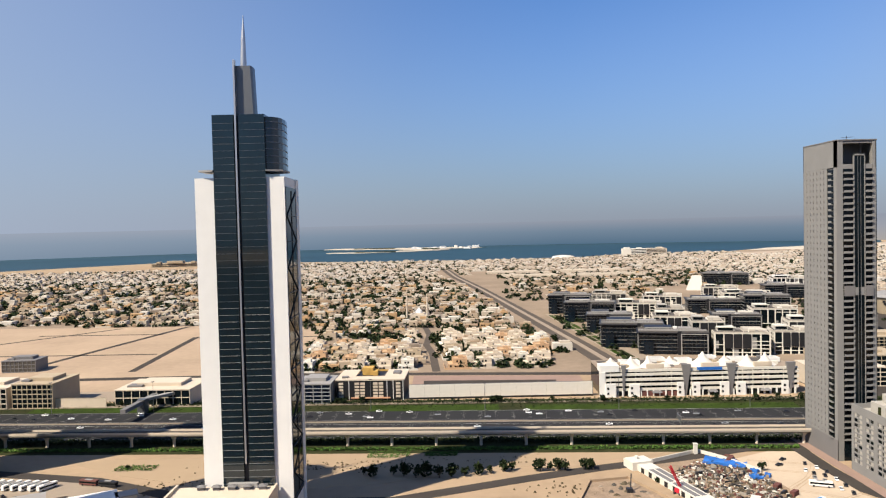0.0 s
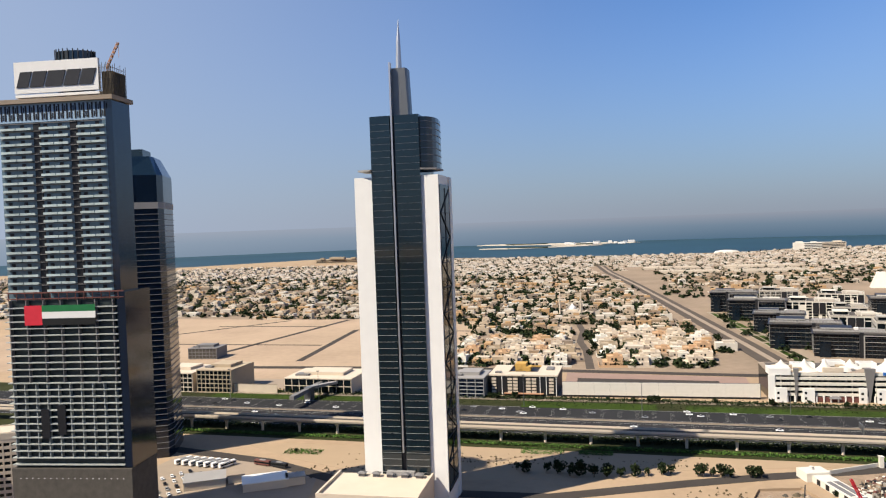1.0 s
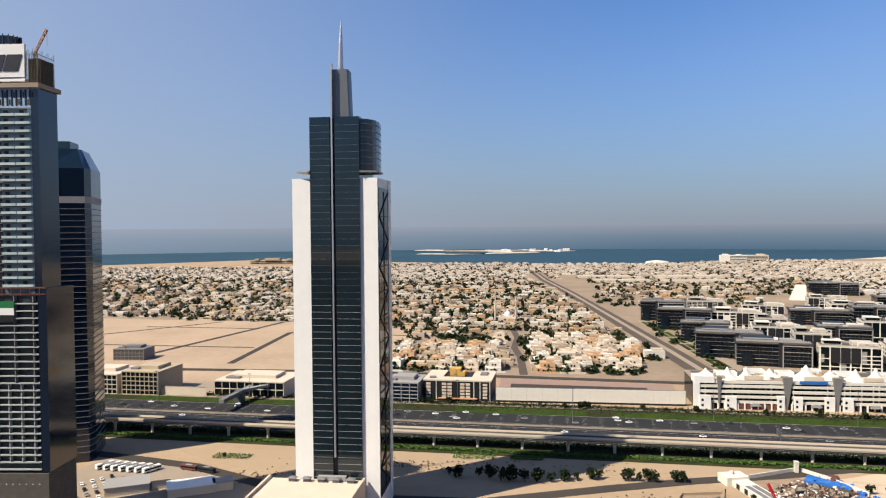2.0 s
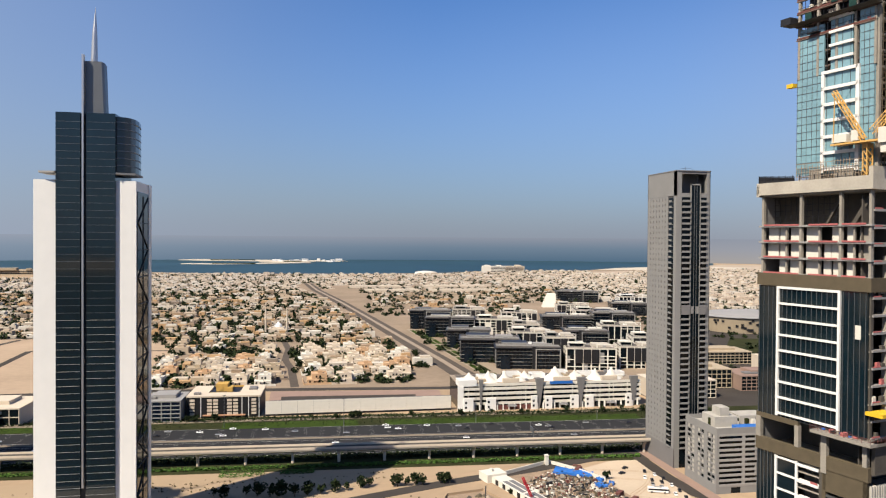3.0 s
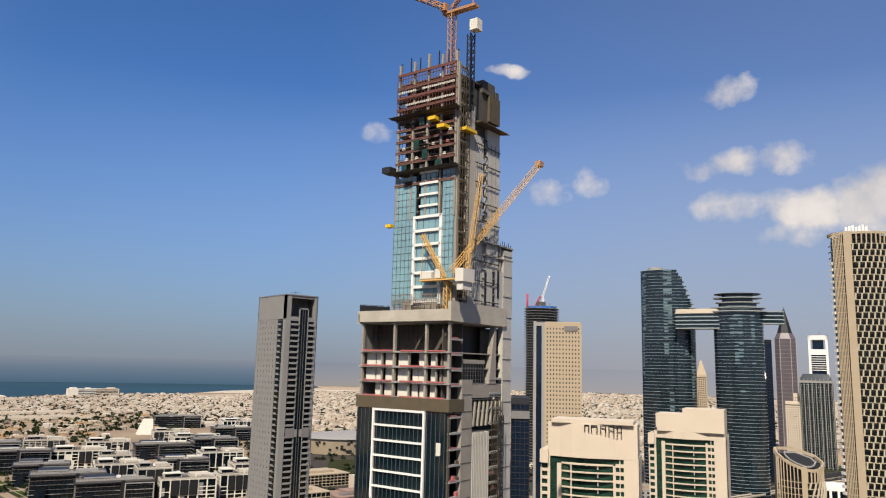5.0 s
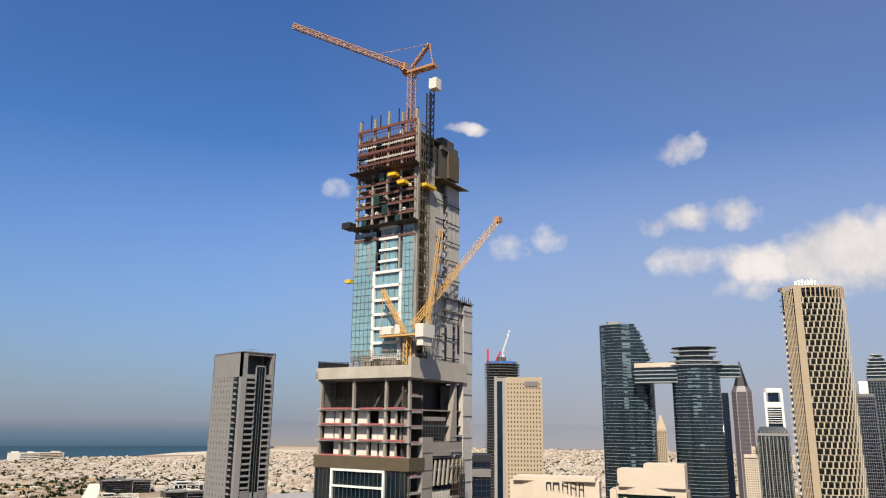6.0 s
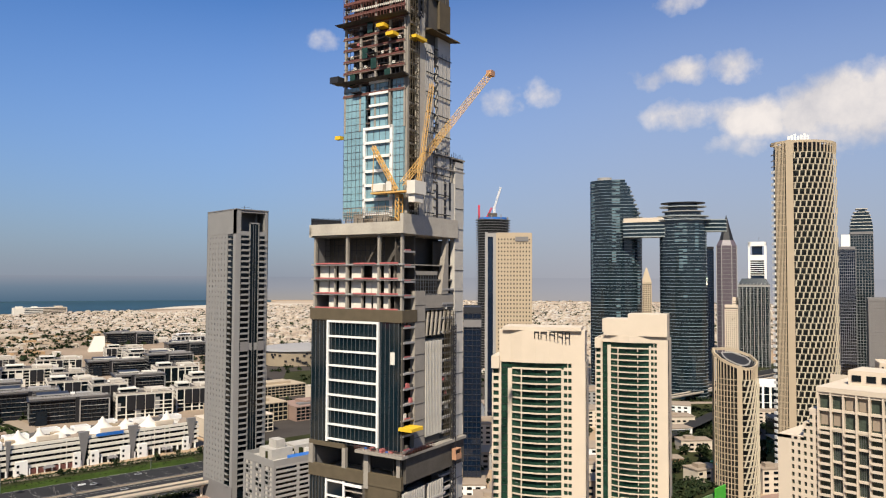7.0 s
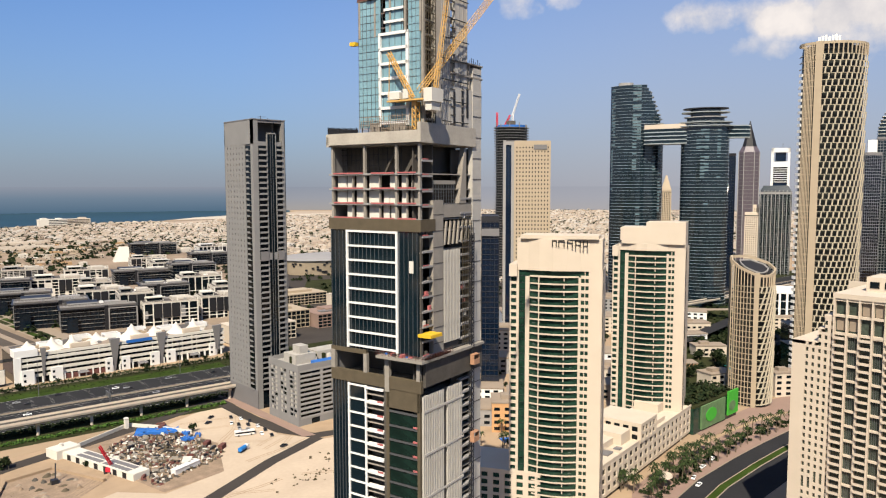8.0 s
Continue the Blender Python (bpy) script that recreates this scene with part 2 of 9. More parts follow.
# ---- builders ----
class Shape:
    """Vertices and faces gathered into one mesh."""

    def __init__(self):
        self.v, self.f, self.marks = [], [], []

    def quad(self, *pts):
        i = len(self.v)
        self.v += [tuple(p) for p in pts]
        self.f.append(tuple(range(i, i + len(pts))))
        return self

    def prism(self, poly, z0, z1, top=None):
        """An upright prism over the outline poly; top: its outline at z1, where it tapers."""
        i, n = len(self.v), len(poly)
        self.marks.append((i, len(self.f)))
        self.v += [(p[0], p[1], z0) for p in poly] + [(p[0], p[1], z1) for p in (top or poly)]
        self.f.append(tuple(i + k for k in reversed(range(n))))
        self.f.append(tuple(i + n + k for k in range(n)))
        self.f += [(i + k, i + (k + 1) % n, i + n + (k + 1) % n, i + n + k) for k in range(n)]
        return self

    def box(self, x0, x1, y0, y1, z0, z1):
        return self.prism([(x0, y0), (x1, y0), (x1, y1), (x0, y1)], z0, z1)

    def beam(self, a, b, w, h=None):
        """A square bar from a to b."""
        a, b = Vector(a), Vector(b)
        d = (b - a).normalized()
        s = d.cross(Vector((0, 0, 1)))
        s = Vector((1, 0, 0)) if s.length < 1e-3 else s.normalized()
        u = s.cross(d) * ((h or w) / 2)
        s = s * (w / 2)
        i = len(self.v)
        self.marks.append((i, len(self.f)))
        self.v += [tuple(p + q) for p in (a, b) for q in (-s - u, s - u, s + u, -s + u)]
        self.f += [(i, i + 1, i + 2, i + 3)[::-1], (i + 4, i + 5, i + 6, i + 7)]
        self.f += [(i + k, i + (k + 1) % 4, i + 4 + (k + 1) % 4, i + 4 + k) for k in range(4)]
        return self

    def tube(self, pts, radii, sides=8):
        """A round bar through pts."""
        i, n = len(self.v), len(pts)
        for k, p in enumerate(pts):
            p = Vector(p)
            d = (Vector(pts[min(k + 1, n - 1)]) - Vector(pts[max(k - 1, 0)])).normalized()
            s = d.cross(Vector((0, 1, 0.01)))
            s = s.normalized() if s.length > 1e-3 else Vector((1, 0, 0))
            u = d.cross(s)
            for j in range(sides):
                w = 2 * math.pi * j / sides
                self.v.append(tuple(p + (s * math.cos(w) + u * math.sin(w)) * radii[k]))
        for k in range(n - 1):
            for j in range(sides):
                q = (j + 1) % sides
                self.f.append((i + k * sides + j, i + k * sides + q, i + (k + 1) * sides + q, i + (k + 1) * sides + j))
        self.f.append(tuple(i + j for j in reversed(range(sides))))
        self.f.append(tuple(i + (n - 1) * sides + j for j in range(sides)))
        return self

    def mesh(self, name, mat):
        me = bpy.data.meshes.new(name)
        me.from_pydata(self.v, [], self.f)
        me.materials.append(mat)
        me.update()
        return me


def part(name, shape, mat, parent=None, label=""):
    """One mesh object under a thing or a part; shape may be a mesh that others share."""
    ob = new(name, shape if isinstance(shape, bpy.types.Mesh) else shape.mesh(name, mat))
    if parent:
        ob.parent = parent
    if label:
        ob["label"] = label
    return ob


def parts(name, shape, mat, parent, label=""):
    """Each prism, box or beam of the shape as a part of its own."""
    ends = shape.marks[1:] + [(len(shape.v), len(shape.f))]
    for (v0, f0), (v1, f1) in zip(shape.marks, ends):
        one = Shape()
        one.v = shape.v[v0:v1]
        one.f = [tuple(i - v0 for i in f) for f in shape.f[f0:f1]]
        part(name, one, mat, parent, label)


def thing(name, label, category, m=None, group="", kind=""):
    """An Empty that holds the parts of one thing."""
    ob = new(name)
    ob.empty_display_size = 1.0
    if m:
        ob.matrix_world = m
    return tagged(ob, label, category, group, kind)


def piece(name, me, parent, m):
    """A child on shared mesh data at the pose m."""
    ob = new(name, me)
    ob.parent = parent
    ob.matrix_local = m
    return ob


def at(x, y, z=0.0, turn=0.0):
    return pose(x, y, z, 0, 0, turn)


def rect(x0, x1, y0, y1):
    return [(x0, y0), (x1, y0), (x1, y1), (x0, y1)]


def ellipse(rx, ry, n=32, cx=0.0, cy=0.0, a0=0.0, a1=360.0):
    full = a1 - a0 >= 360
    k = n if full else n - 1
    return [(cx + rx * math.cos(radians(a0 + (a1 - a0) * i / k)), cy + ry * math.sin(radians(a0 + (a1 - a0) * i / k))) for i in range(n)]


def grow(poly, d):
    """The outline moved outward by d, about its own centre."""
    cx, cy = sum(p[0] for p in poly) / len(poly), sum(p[1] for p in poly) / len(poly)
    out = []
    for x, y in poly:
        r = math.hypot(x - cx, y - cy)
        out.append((cx + (x - cx) * (r + d) / r, cy + (y - cy) * (r + d) / r))
    return out


# ---- ground, sea, distance ----
def ground_sand():
    m = material("desert_sand", (0.315, 0.23, 0.15), 0.95, var=0.22, scale=0.012, fine=0.15, spec=0.05)
    return m


SAND = ground_sand()
BEACH = material("beach_sand", (0.31, 0.23, 0.15), 0.95, var=0.08, scale=0.01, fine=0.1, spec=0.05)
TOWN_SOIL = material("town_soil", (0.235, 0.18, 0.13), 0.95, var=0.3, scale=0.01, fine=0.12, spec=0.05)
ISLAND_SAND = material("island_sand", (0.44, 0.385, 0.31), 0.95, var=0.15, scale=0.01, fine=0.1, spec=0.05)
SEA = material("sea", (0.020, 0.050, 0.072), 0.55, var=0.25, scale=0.002, fine=0.01, spec=0.1)

COAST = [(-4700, 1250), (-3300, 1900), (-2600, 2370), (-1700, 2850), (-1200, 3360), (-1010, 3400), (-900, 3180), (-325, 2960), (200, 2900), (560, 2960),
         (760, 3130), (1250, 3180), (1500, 3420), (2000, 3700), (2230, 3560), (2330, 3900), (2480, 4160), (3440, 3400), (4220, 2420), (4690, 1270), (4850, 800), (4850, -900),
         (3400, -3400), (0, -4850), (-3400, -3400), (-4850, -900)]


def flat(name, poly, z, mat, label, category, parent=None, thick=0.3):
    s = Shape().prism(poly, z - thick, z)
    ob = part(name, s, mat, parent)
    if parent is None:
        tagged(ob, label, category, "", "structure")
    return ob


flat("ground", COAST, 0.0, SAND, "pale desert sand ground under the whole city", "ground", None, 2.0)
# Unseen dark ground, added so the tower glass reflects less bright sand.
flat("ground", [(-2500, -2500), (2500, -2500), (1200, -300), (170, 30), (60, 240), (-140, 290), (-700, 330), (-2500, 600)], 0.04, ASPHALT_PALE, "dark ground added out of view behind the viewpoint to dim reflections", "ground", None, 0.3)
flat("water", ellipse(4900, 4900, 64), -1.2, SEA, "calm blue-green sea beyond the shore", "sea", None, 1.0)


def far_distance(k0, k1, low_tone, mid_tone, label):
    """A glowing rim, painted with the last of the sea or land and the haze over it."""
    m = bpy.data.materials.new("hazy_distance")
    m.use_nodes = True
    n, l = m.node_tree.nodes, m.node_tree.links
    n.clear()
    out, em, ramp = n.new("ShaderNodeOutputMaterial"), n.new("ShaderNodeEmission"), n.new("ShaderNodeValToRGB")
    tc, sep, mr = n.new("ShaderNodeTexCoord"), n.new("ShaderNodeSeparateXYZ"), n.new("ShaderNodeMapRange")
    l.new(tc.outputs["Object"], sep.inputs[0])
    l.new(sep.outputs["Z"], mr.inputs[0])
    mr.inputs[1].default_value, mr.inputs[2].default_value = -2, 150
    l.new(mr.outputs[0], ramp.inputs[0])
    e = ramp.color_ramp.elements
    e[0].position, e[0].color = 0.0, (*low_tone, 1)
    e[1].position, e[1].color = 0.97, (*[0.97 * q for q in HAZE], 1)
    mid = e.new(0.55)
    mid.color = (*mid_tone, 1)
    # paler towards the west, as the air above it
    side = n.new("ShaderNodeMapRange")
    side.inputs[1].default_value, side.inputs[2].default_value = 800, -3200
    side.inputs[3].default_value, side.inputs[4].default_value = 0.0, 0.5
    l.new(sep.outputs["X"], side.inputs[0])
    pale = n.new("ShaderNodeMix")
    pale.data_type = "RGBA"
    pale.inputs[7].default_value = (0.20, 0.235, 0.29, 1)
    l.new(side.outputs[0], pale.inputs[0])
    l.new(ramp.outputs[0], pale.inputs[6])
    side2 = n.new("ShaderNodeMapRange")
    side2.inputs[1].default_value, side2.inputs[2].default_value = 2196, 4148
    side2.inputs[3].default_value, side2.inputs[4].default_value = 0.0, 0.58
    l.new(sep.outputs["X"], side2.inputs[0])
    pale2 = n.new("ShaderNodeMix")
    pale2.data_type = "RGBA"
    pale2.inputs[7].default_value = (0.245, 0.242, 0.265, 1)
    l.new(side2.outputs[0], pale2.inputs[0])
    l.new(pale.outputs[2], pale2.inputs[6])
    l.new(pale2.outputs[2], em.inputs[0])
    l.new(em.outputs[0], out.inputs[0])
    s = Shape()
    rim = ellipse(4880, 4880, 96)
    for k in range(k0, k1):
        p, q = rim[k], rim[(k + 1) % 96]
        s.quad((*q, -2), (*p, -2), (*p, 150), (*q, 150))
    tagged(part("backdrop", s, m), label, "distance", "", "structure")


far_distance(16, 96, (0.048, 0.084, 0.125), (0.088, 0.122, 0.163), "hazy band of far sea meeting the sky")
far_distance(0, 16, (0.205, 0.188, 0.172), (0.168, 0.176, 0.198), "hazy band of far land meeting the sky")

# ---- highway: its far kerb runs along y = 552 - 0.058 x ----
HW_TURN = math.degrees(math.atan(-0.058))
HW = at(0, 552, 0, HW_TURN)          # local x along the road, local y away from the eye


def strip(name, x0, x1, y0, y1, z, mat, label, category, m=HW, thick=0.25):
    ob = part(name, Shape().box(x0, x1, y0, y1, z - thick, z), mat)
    ob.matrix_world = m
    return tagged(ob, label, category, "", "structure")


strip("road", -3000, 2600, -72, 0, 0.12, ASPHALT, "dark asphalt of a many-lane highway", "road")
strip("verge", -3000, 2600, 0.0, 33, 0.16, SCRUB, "strip of scrub and grass beside the highway", "verge")
strip("verge", -3000, 2600, -104, -72, 0.14, SCRUB, "strip of scrub and grass under the rail viaduct", "verge")


def lane_lines():
    s = Shape()
    for y in (-1.0, -27.5, -31.5, -33.5, -37.5, -58.5, -61, -70.5):
        s.box(-1500, 1500, y - 0.13, y + 0.13, 0.12, 0.135)
    for y in (-4.7, -8.4, -12.1, -15.8, -19.5, -23.2, -41.2, -44.9, -48.6, -52.3, -56, -66):
        for k in range(-60, 60):
            s.box(k * 12.0, k * 12.0 + 3.0, y - 0.07, y + 0.07, 0.12, 0.135)
    ob = part("lane_lines", s, LINE_WHITE)
    ob.matrix_world = HW
    tagged(ob, "white painted lane lines on the highway", "road marking", "", "structure")


lane_lines()
strip("median", -3000, 2600, -32.9, -32.1, 0.9, PAVING, "pale concrete median barrier of the highway", "barrier", HW, 0.8)
strip("median", -3000, 2600, -60.2, -59.4, 0.5, PAVING, "low concrete kerb of the service lane", "kerb", HW, 0.4)


def viaduct():
    """The elevated rail line: deck, two parapets, piers with heads."""
    t = thing("rail_viaduct", "pale concrete elevated rail viaduct on round piers", "viaduct", HW)
    y = -88.0
    part("deck", Shape().box(-1500, 1500, y - 4.6, y + 4.6, 8.4, 9.4), CONCRETE, t)
    part("girder", Shape().prism([(-1500, y - 2.2), (1500, y - 2.2), (1500, y + 2.2), (-1500, y + 2.2)], 7.2, 8.4,
                                 [(-1500, y - 4.0), (1500, y - 4.0), (1500, y + 4.0), (-1500, y + 4.0)]), CONCRETE, t)
    for side in (-4.6, 4.3):
        part("parapet", Shape().box(-1500, 1500, y + side, y + side + 0.3, 9.4, 10.6), CREAM, t)
    part("track_bed", Shape().box(-1500, 1500, y - 2.9, y - 0.6, 9.4, 9.65), DARK_CONCRETE, t)
    part("track_bed", Shape().box(-1500, 1500, y + 0.6, y + 2.9, 9.4, 9.65), DARK_CONCRETE, t)
    p = Shape().tube([(0, 0, 0), (0, 0, 5.6)], [0.95, 0.95], 12).mesh("pier", CREAM)
    h = Shape().prism(rect(-1.0, 1.0, -1.0, 1.0), 5.4, 7.2, rect(-1.1, 1.1, -2.2, 2.2)).mesh("pier_head", CREAM)
    for k in range(-14, 15):
        piece("pier", p, t, at(k * 28.5 - 2, y))
        piece("pier_head", h, t, at(k * 28.5 - 2, y))


viaduct()


# ---- towers ----
def stack(parent, name, me, z0, step, count):
    for k in range(count):
        piece(name, me, parent, at(0, 0, z0 + k * step))


def facade(parent, m, width, z0, floors, storey, cols, mat, pier=0.8, span=1.0, depth=0.35, sill=0.0):
    """Piers and spandrels before a glazed core: a grid of real openings. Local x along the face, -y outward."""
    top = z0 + floors * storey
    pm = Shape().box(-pier / 2, pier / 2, -depth, 0.0, z0, top).mesh("pier", mat)
    sm = Shape().box(0, width, -depth * 0.8, 0.0, -span / 2, span / 2).mesh("spandrel", mat)
    for k in range(cols + 1):
        x = pier / 2 + (width - pier) * k / cols
        piece("pier", pm, parent, m @ at(x, 0))
    for k in range(floors + 1):
        piece("spandrel", sm, parent, m @ at(0, 0, z0 + k * storey + sill))


GLASS_TEAL = material("teal_curtain_glass", (0.003, 0.010, 0.015), 0.06, var=0.35, scale=0.1, fine=0.4, spec=0.65)


def spire_tower():
    """White-flanked glass office tower with a blade and a needle on top."""
    t = thing("spire_tower", "tall dark glass tower with white flanks, blade and needle spire", "skyscraper", at(-115.5, 345))
    G = 16.0
    W, D, Z = 42.0, 30.0, 164.6
    part("flank", Shape().box(0, 9.3, 0, D, 0, Z), WHITE, t, "smooth white left flank wall")
    part("flank", Shape().box(33.6, 42.0, 0, D, 0, Z).box(41.4, 42.6, 24.0, D, 0, Z), WHITE, t, "white flank wall with slatted inner edge")
    part("glazing", Shape().box(9.3, 19.2, -1.2, D - 1, G, 193.8), GLASS_TEAL, t)
    part("glazing", Shape().box(21.6, 33.6, -1.2, D - 1, G, 193.8), GLASS_TEAL, t)
    part("slot", Shape().box(19.2, 21.6, 0.2, D - 2, G, 193.4), DARK_METAL, t)
    back = [(33.6, 2.0), (36.5, 3.0), (38.6, 6.0), (39.6, 10.0), (39.8, 16.0), (39.0, 24.0), (33.6, 26.0)]
    part("crown_bay", Shape().prism(back, 168.0, 193.0), GLASS_TEAL, t)
    part("fin", Shape().box(20.0, 20.8, -2.0, 0.5, 30.0, 219.0), SILVER, t, "long silver centre fin")
    part("blade", Shape().prism([(20.0, 0.5), (28.4, 0.5), (28.8, 3.0), (28.4, 9.0), (20.0, 9.0)], 193.8, 216.6,
                                [(20.0, 0.5), (27.4, 0.5), (28.0, 3.0), (27.6, 9.0), (20.0, 9.0)]), FRAME_GREY, t, "grey metal blade above the roof")
    part("needle", Shape().tube([(23.6, 4, 205), (23.6, 4, 218), (23.8, 4, 230), (24.1, 4, 241)], [1.6, 1.5, 1.05, 0.1], 12), SILVER, t, "tapered silver needle")
    bar = Shape().box(0, 9.9, -1.26, -1.15, -0.06, 0.06).mesh("floor_line", FRAME_GREY)
    bar2 = Shape().box(0, 12.0, -1.26, -1.15, -0.06, 0.06).mesh("floor_line", FRAME_GREY)
    pale = Shape().box(0, 9.9, -1.28, -1.15, -0.07, 0.07).mesh("floor_line", LIGHT_GREY)
    pale2 = Shape().box(0, 12.0, -1.28, -1.15, -0.07, 0.07).mesh("floor_line", LIGHT_GREY)
    for k in range(56):
        z = G + 1.0 + 3.2 * k
        if z < 193:
            piece("floor_line", bar if z > 104 else pale, t, at(9.3, 0, z))
            piece("floor_line", bar2 if z > 104 else pale2, t, at(21.6, 0, z))
    rib = Shape().prism(grow(back, 0.35), -0.25, 0.25).mesh("sunshade_ring", FRAME_GREY)
    stack(t, "sunshade_ring", rib, 171.5, 3.2, 7)
    tooth = Shape().prism([(33.0, -0.5), (34.6, 0.0), (33.0, 0.0)], -0.3, 0.3).mesh("sunshade_tooth", WHITE)
    for k in range(44):
        piece("sunshade_tooth", tooth, t, at(0, 0, 20.0 + 3.2 * k))
    part("wing_canopy", Shape().prism([(33.8, -2.0), (41.5, 1.0), (41.5, 16.0), (33.8, 20.0)], 167.2, 168.0), LIGHT_GREY, t)
    part("wing_canopy", Shape().prism([(2.5, -1.5), (9.2, -3.0), (9.2, 16.0), (2.5, 12.0)], 167.4, 168.2), LIGHT_GREY, t)
    # braced side wall
    part("side_glazing", Shape().box(42.0, 42.3, 1.5, 24.0, 10, 160), GLASS_DARK, t)
    for k in range(12):
        z = 12 + k * 12.2
        br = Shape()
        br.beam((42.5, 2.0, z), (42.5, 23.5, z + 12.2), 0.38) if k % 2 else br.beam((42.5, 23.5, z), (42.5, 2.0, z + 12.2), 0.38)
        br.beam((42.5, 2.0, z), (42.5, 23.5, z), 0.34).beam((42.5, 12.8, z), (42.5, 12.8, z + 12.2), 0.28)
        parts("brace", br, DARK_METAL, t)
    # podium
    pod = part("podium", Shape().box(-13, 35, -34, -1.4, 0, 19.0), CREAM, t, "cream podium below the tower")
    parts("podium_parapet", Shape().box(-13, 35, -34, -33, 19, 20.4).box(-13, -12, -33, -1.4, 19, 20.4).box(34, 35, -33, -1.4, 19, 20.4), CREAM, pod)
    unit = Shape().box(-1.6, 1.6, -1.2, 1.2, 0, 1.6).prism(rect(-2.2, 2.2, -1.8, 1.8), 1.6, 2.4, rect(-0.4, 0.4, -0.4, 0.4)).mesh("roof_unit", GREY_CLAD)
    for k in range(5):
        piece("roof_unit", unit, pod, at(k * 7.2, -5, 19.0))
    part("roof_walk", Shape().box(12, 26, -4, -1.4, 19.0, 21.2), LIGHT_GREY, pod)


spire_tower()


TOWER_GREY = material("mid_grey_cladding", (0.20, 0.195, 0.187), 0.6, var=0.1, scale=0.1)


def grey_tower():
    """Slim grey residential tower with balcony stacks and a dark glass centre."""
    t = thing("apartment_tower", "slim grey apartment tower with stacked balconies and glazed centre strip", "skyscraper", at(223.0, 416.0))
    W, D, Z, S = 22.6, 38.0, 182.5, 3.45
    part("core", Shape().box(0.4, W - 0.4, 0.4, D - 0.4, 0, 166.5), GLASS_DARK, t)
    part("side_wall", Shape().box(0, W, D - 0.4, D, 0, Z), GREY_CLAD, t)
    part("side_wall", Shape().box(W - 0.4, W, 0, D, 0, Z), GREY_CLAD, t)
    facade(t, at(0.4, D - 0.5, 0, -90), 27.0, 12.0, 45, S, 6, TOWER_GREY, 3.1, 2.0, 0.35)
    part("corner_pier", Shape().box(0, 3.6, 0.0, 3.2, 0, Z), TOWER_GREY, t)
    part("corner_pier", Shape().box(W - 2.2, W, 0.0, 3.0, 0, Z), TOWER_GREY, t)
    part("base_wall", Shape().box(-0.05, 0.35, 0, D, 0, 12), GREY_CLAD, t)
    parts("crown_wall", Shape().box(0, 0.5, 0, D, 167.5, Z).box(0, W, D - .5, D, 167.5, Z).box(W - .5, W, 0, D, 167.5, Z), TOWER_GREY, t)
    part("crown_roof", Shape().box(-0.2, W + 0.2, -0.3, D, Z, Z + 0.6), GREY_CLAD, t)
    part("crown_lintel", Shape().box(3.6, W - 2.4, 0.2, 0.8, 180.9, Z), GREY_CLAD, t)
    parts("crown_post", Shape().box(4.4, 5.2, 4.0, 4.8, 168.0, Z).box(16.8, 17.6, 6.0, 6.8, 168.0, Z), GREY_CLAD, t)
    parts("crown_sill", Shape().box(3.6, 9.4, 0.0, 0.6, 166.6, 169.2).box(16.0, W - 2.4, 0.0, 0.6, 166.6, 169.2), TOWER_GREY, t)
    part("crown_deck", Shape().box(0.5, W - 0.5, 0.6, D - 0.5, 166.6, 167.2), GREY_CLAD, t)
    part("crown_back", Shape().box(0.5, W - 0.5, 12.0, 12.4, 167.2, Z), GREY_CLAD, t)
    parts("roof_mast", Shape().beam((9, 6, Z + 0.6), (9, 6, Z + 3.2), 0.25).beam((6, 6, Z + 2.2), (13, 6, Z + 2.6), 0.2).beam((15, 8, Z + 0.6), (15, 8, Z + 2.2), 0.2), FRAME_GREY, t)
    parts("centre_frame", Shape().box(9.4, 9.9, -0.5, 0.4, 6, 174.6).box(15.5, 16.0, -0.5, 0.4, 6, 174.6).box(9.4, 16.0, -0.5, 0.4, 174.0, 174.8), TOWER_GREY, t)
    part("centre_glazing", Shape().box(9.9, 15.5, -0.2, 0.4, 6, 174.0), GLASS_DARK, t)
    for x in (11.9, 13.5):
        part("mullion", Shape().box(x - 0.12, x + 0.12, -0.5, -0.2, 6, 173.6), FRAME_GREY, t)
    slab = Shape().box(0, 5.8, -0.9, 0.5, -0.15, 0.15).box(0, 5.8, -0.9, -0.75, 0.15, 1.05).mesh("balcony", TOWER_GREY)
    slab2 = Shape().box(0, 4.2, -0.9, 0.5, -0.15, 0.15).box(0, 4.2, -0.9, -0.75, 0.15, 1.05).mesh("balcony", TOWER_GREY)
    side = Shape().box(-0.8, 0.4, 0, 3.6, -0.15, 0.15).box(-0.8, -0.65, 0, 3.6, 0.15, 1.05).mesh("balcony", TOWER_GREY)
    for k in range(45):
        z = 12.0 + k * S
        piece("balcony", slab, t, at(3.6, 0, z))
        piece("balcony", slab2, t, at(16.1, 0, z))
        piece("balcony", side, t, at(0, 4.5, z))
    parts("plant_floor_screen", Shape().box(3.6, 9.4, -0.95, -0.8, 94.5, 100.5).box(16.0, 20.4, -0.95, -0.8, 94.5, 100.5), GREY_CLAD, t)
    parts("plant_floor_vent", Shape().box(10.1, 12.2, -0.45, -0.2, 95.0, 99.5).box(13.3, 15.3, -0.45, -0.2, 95.0, 99.5), TOWER_GREY, t)



grey_tower()





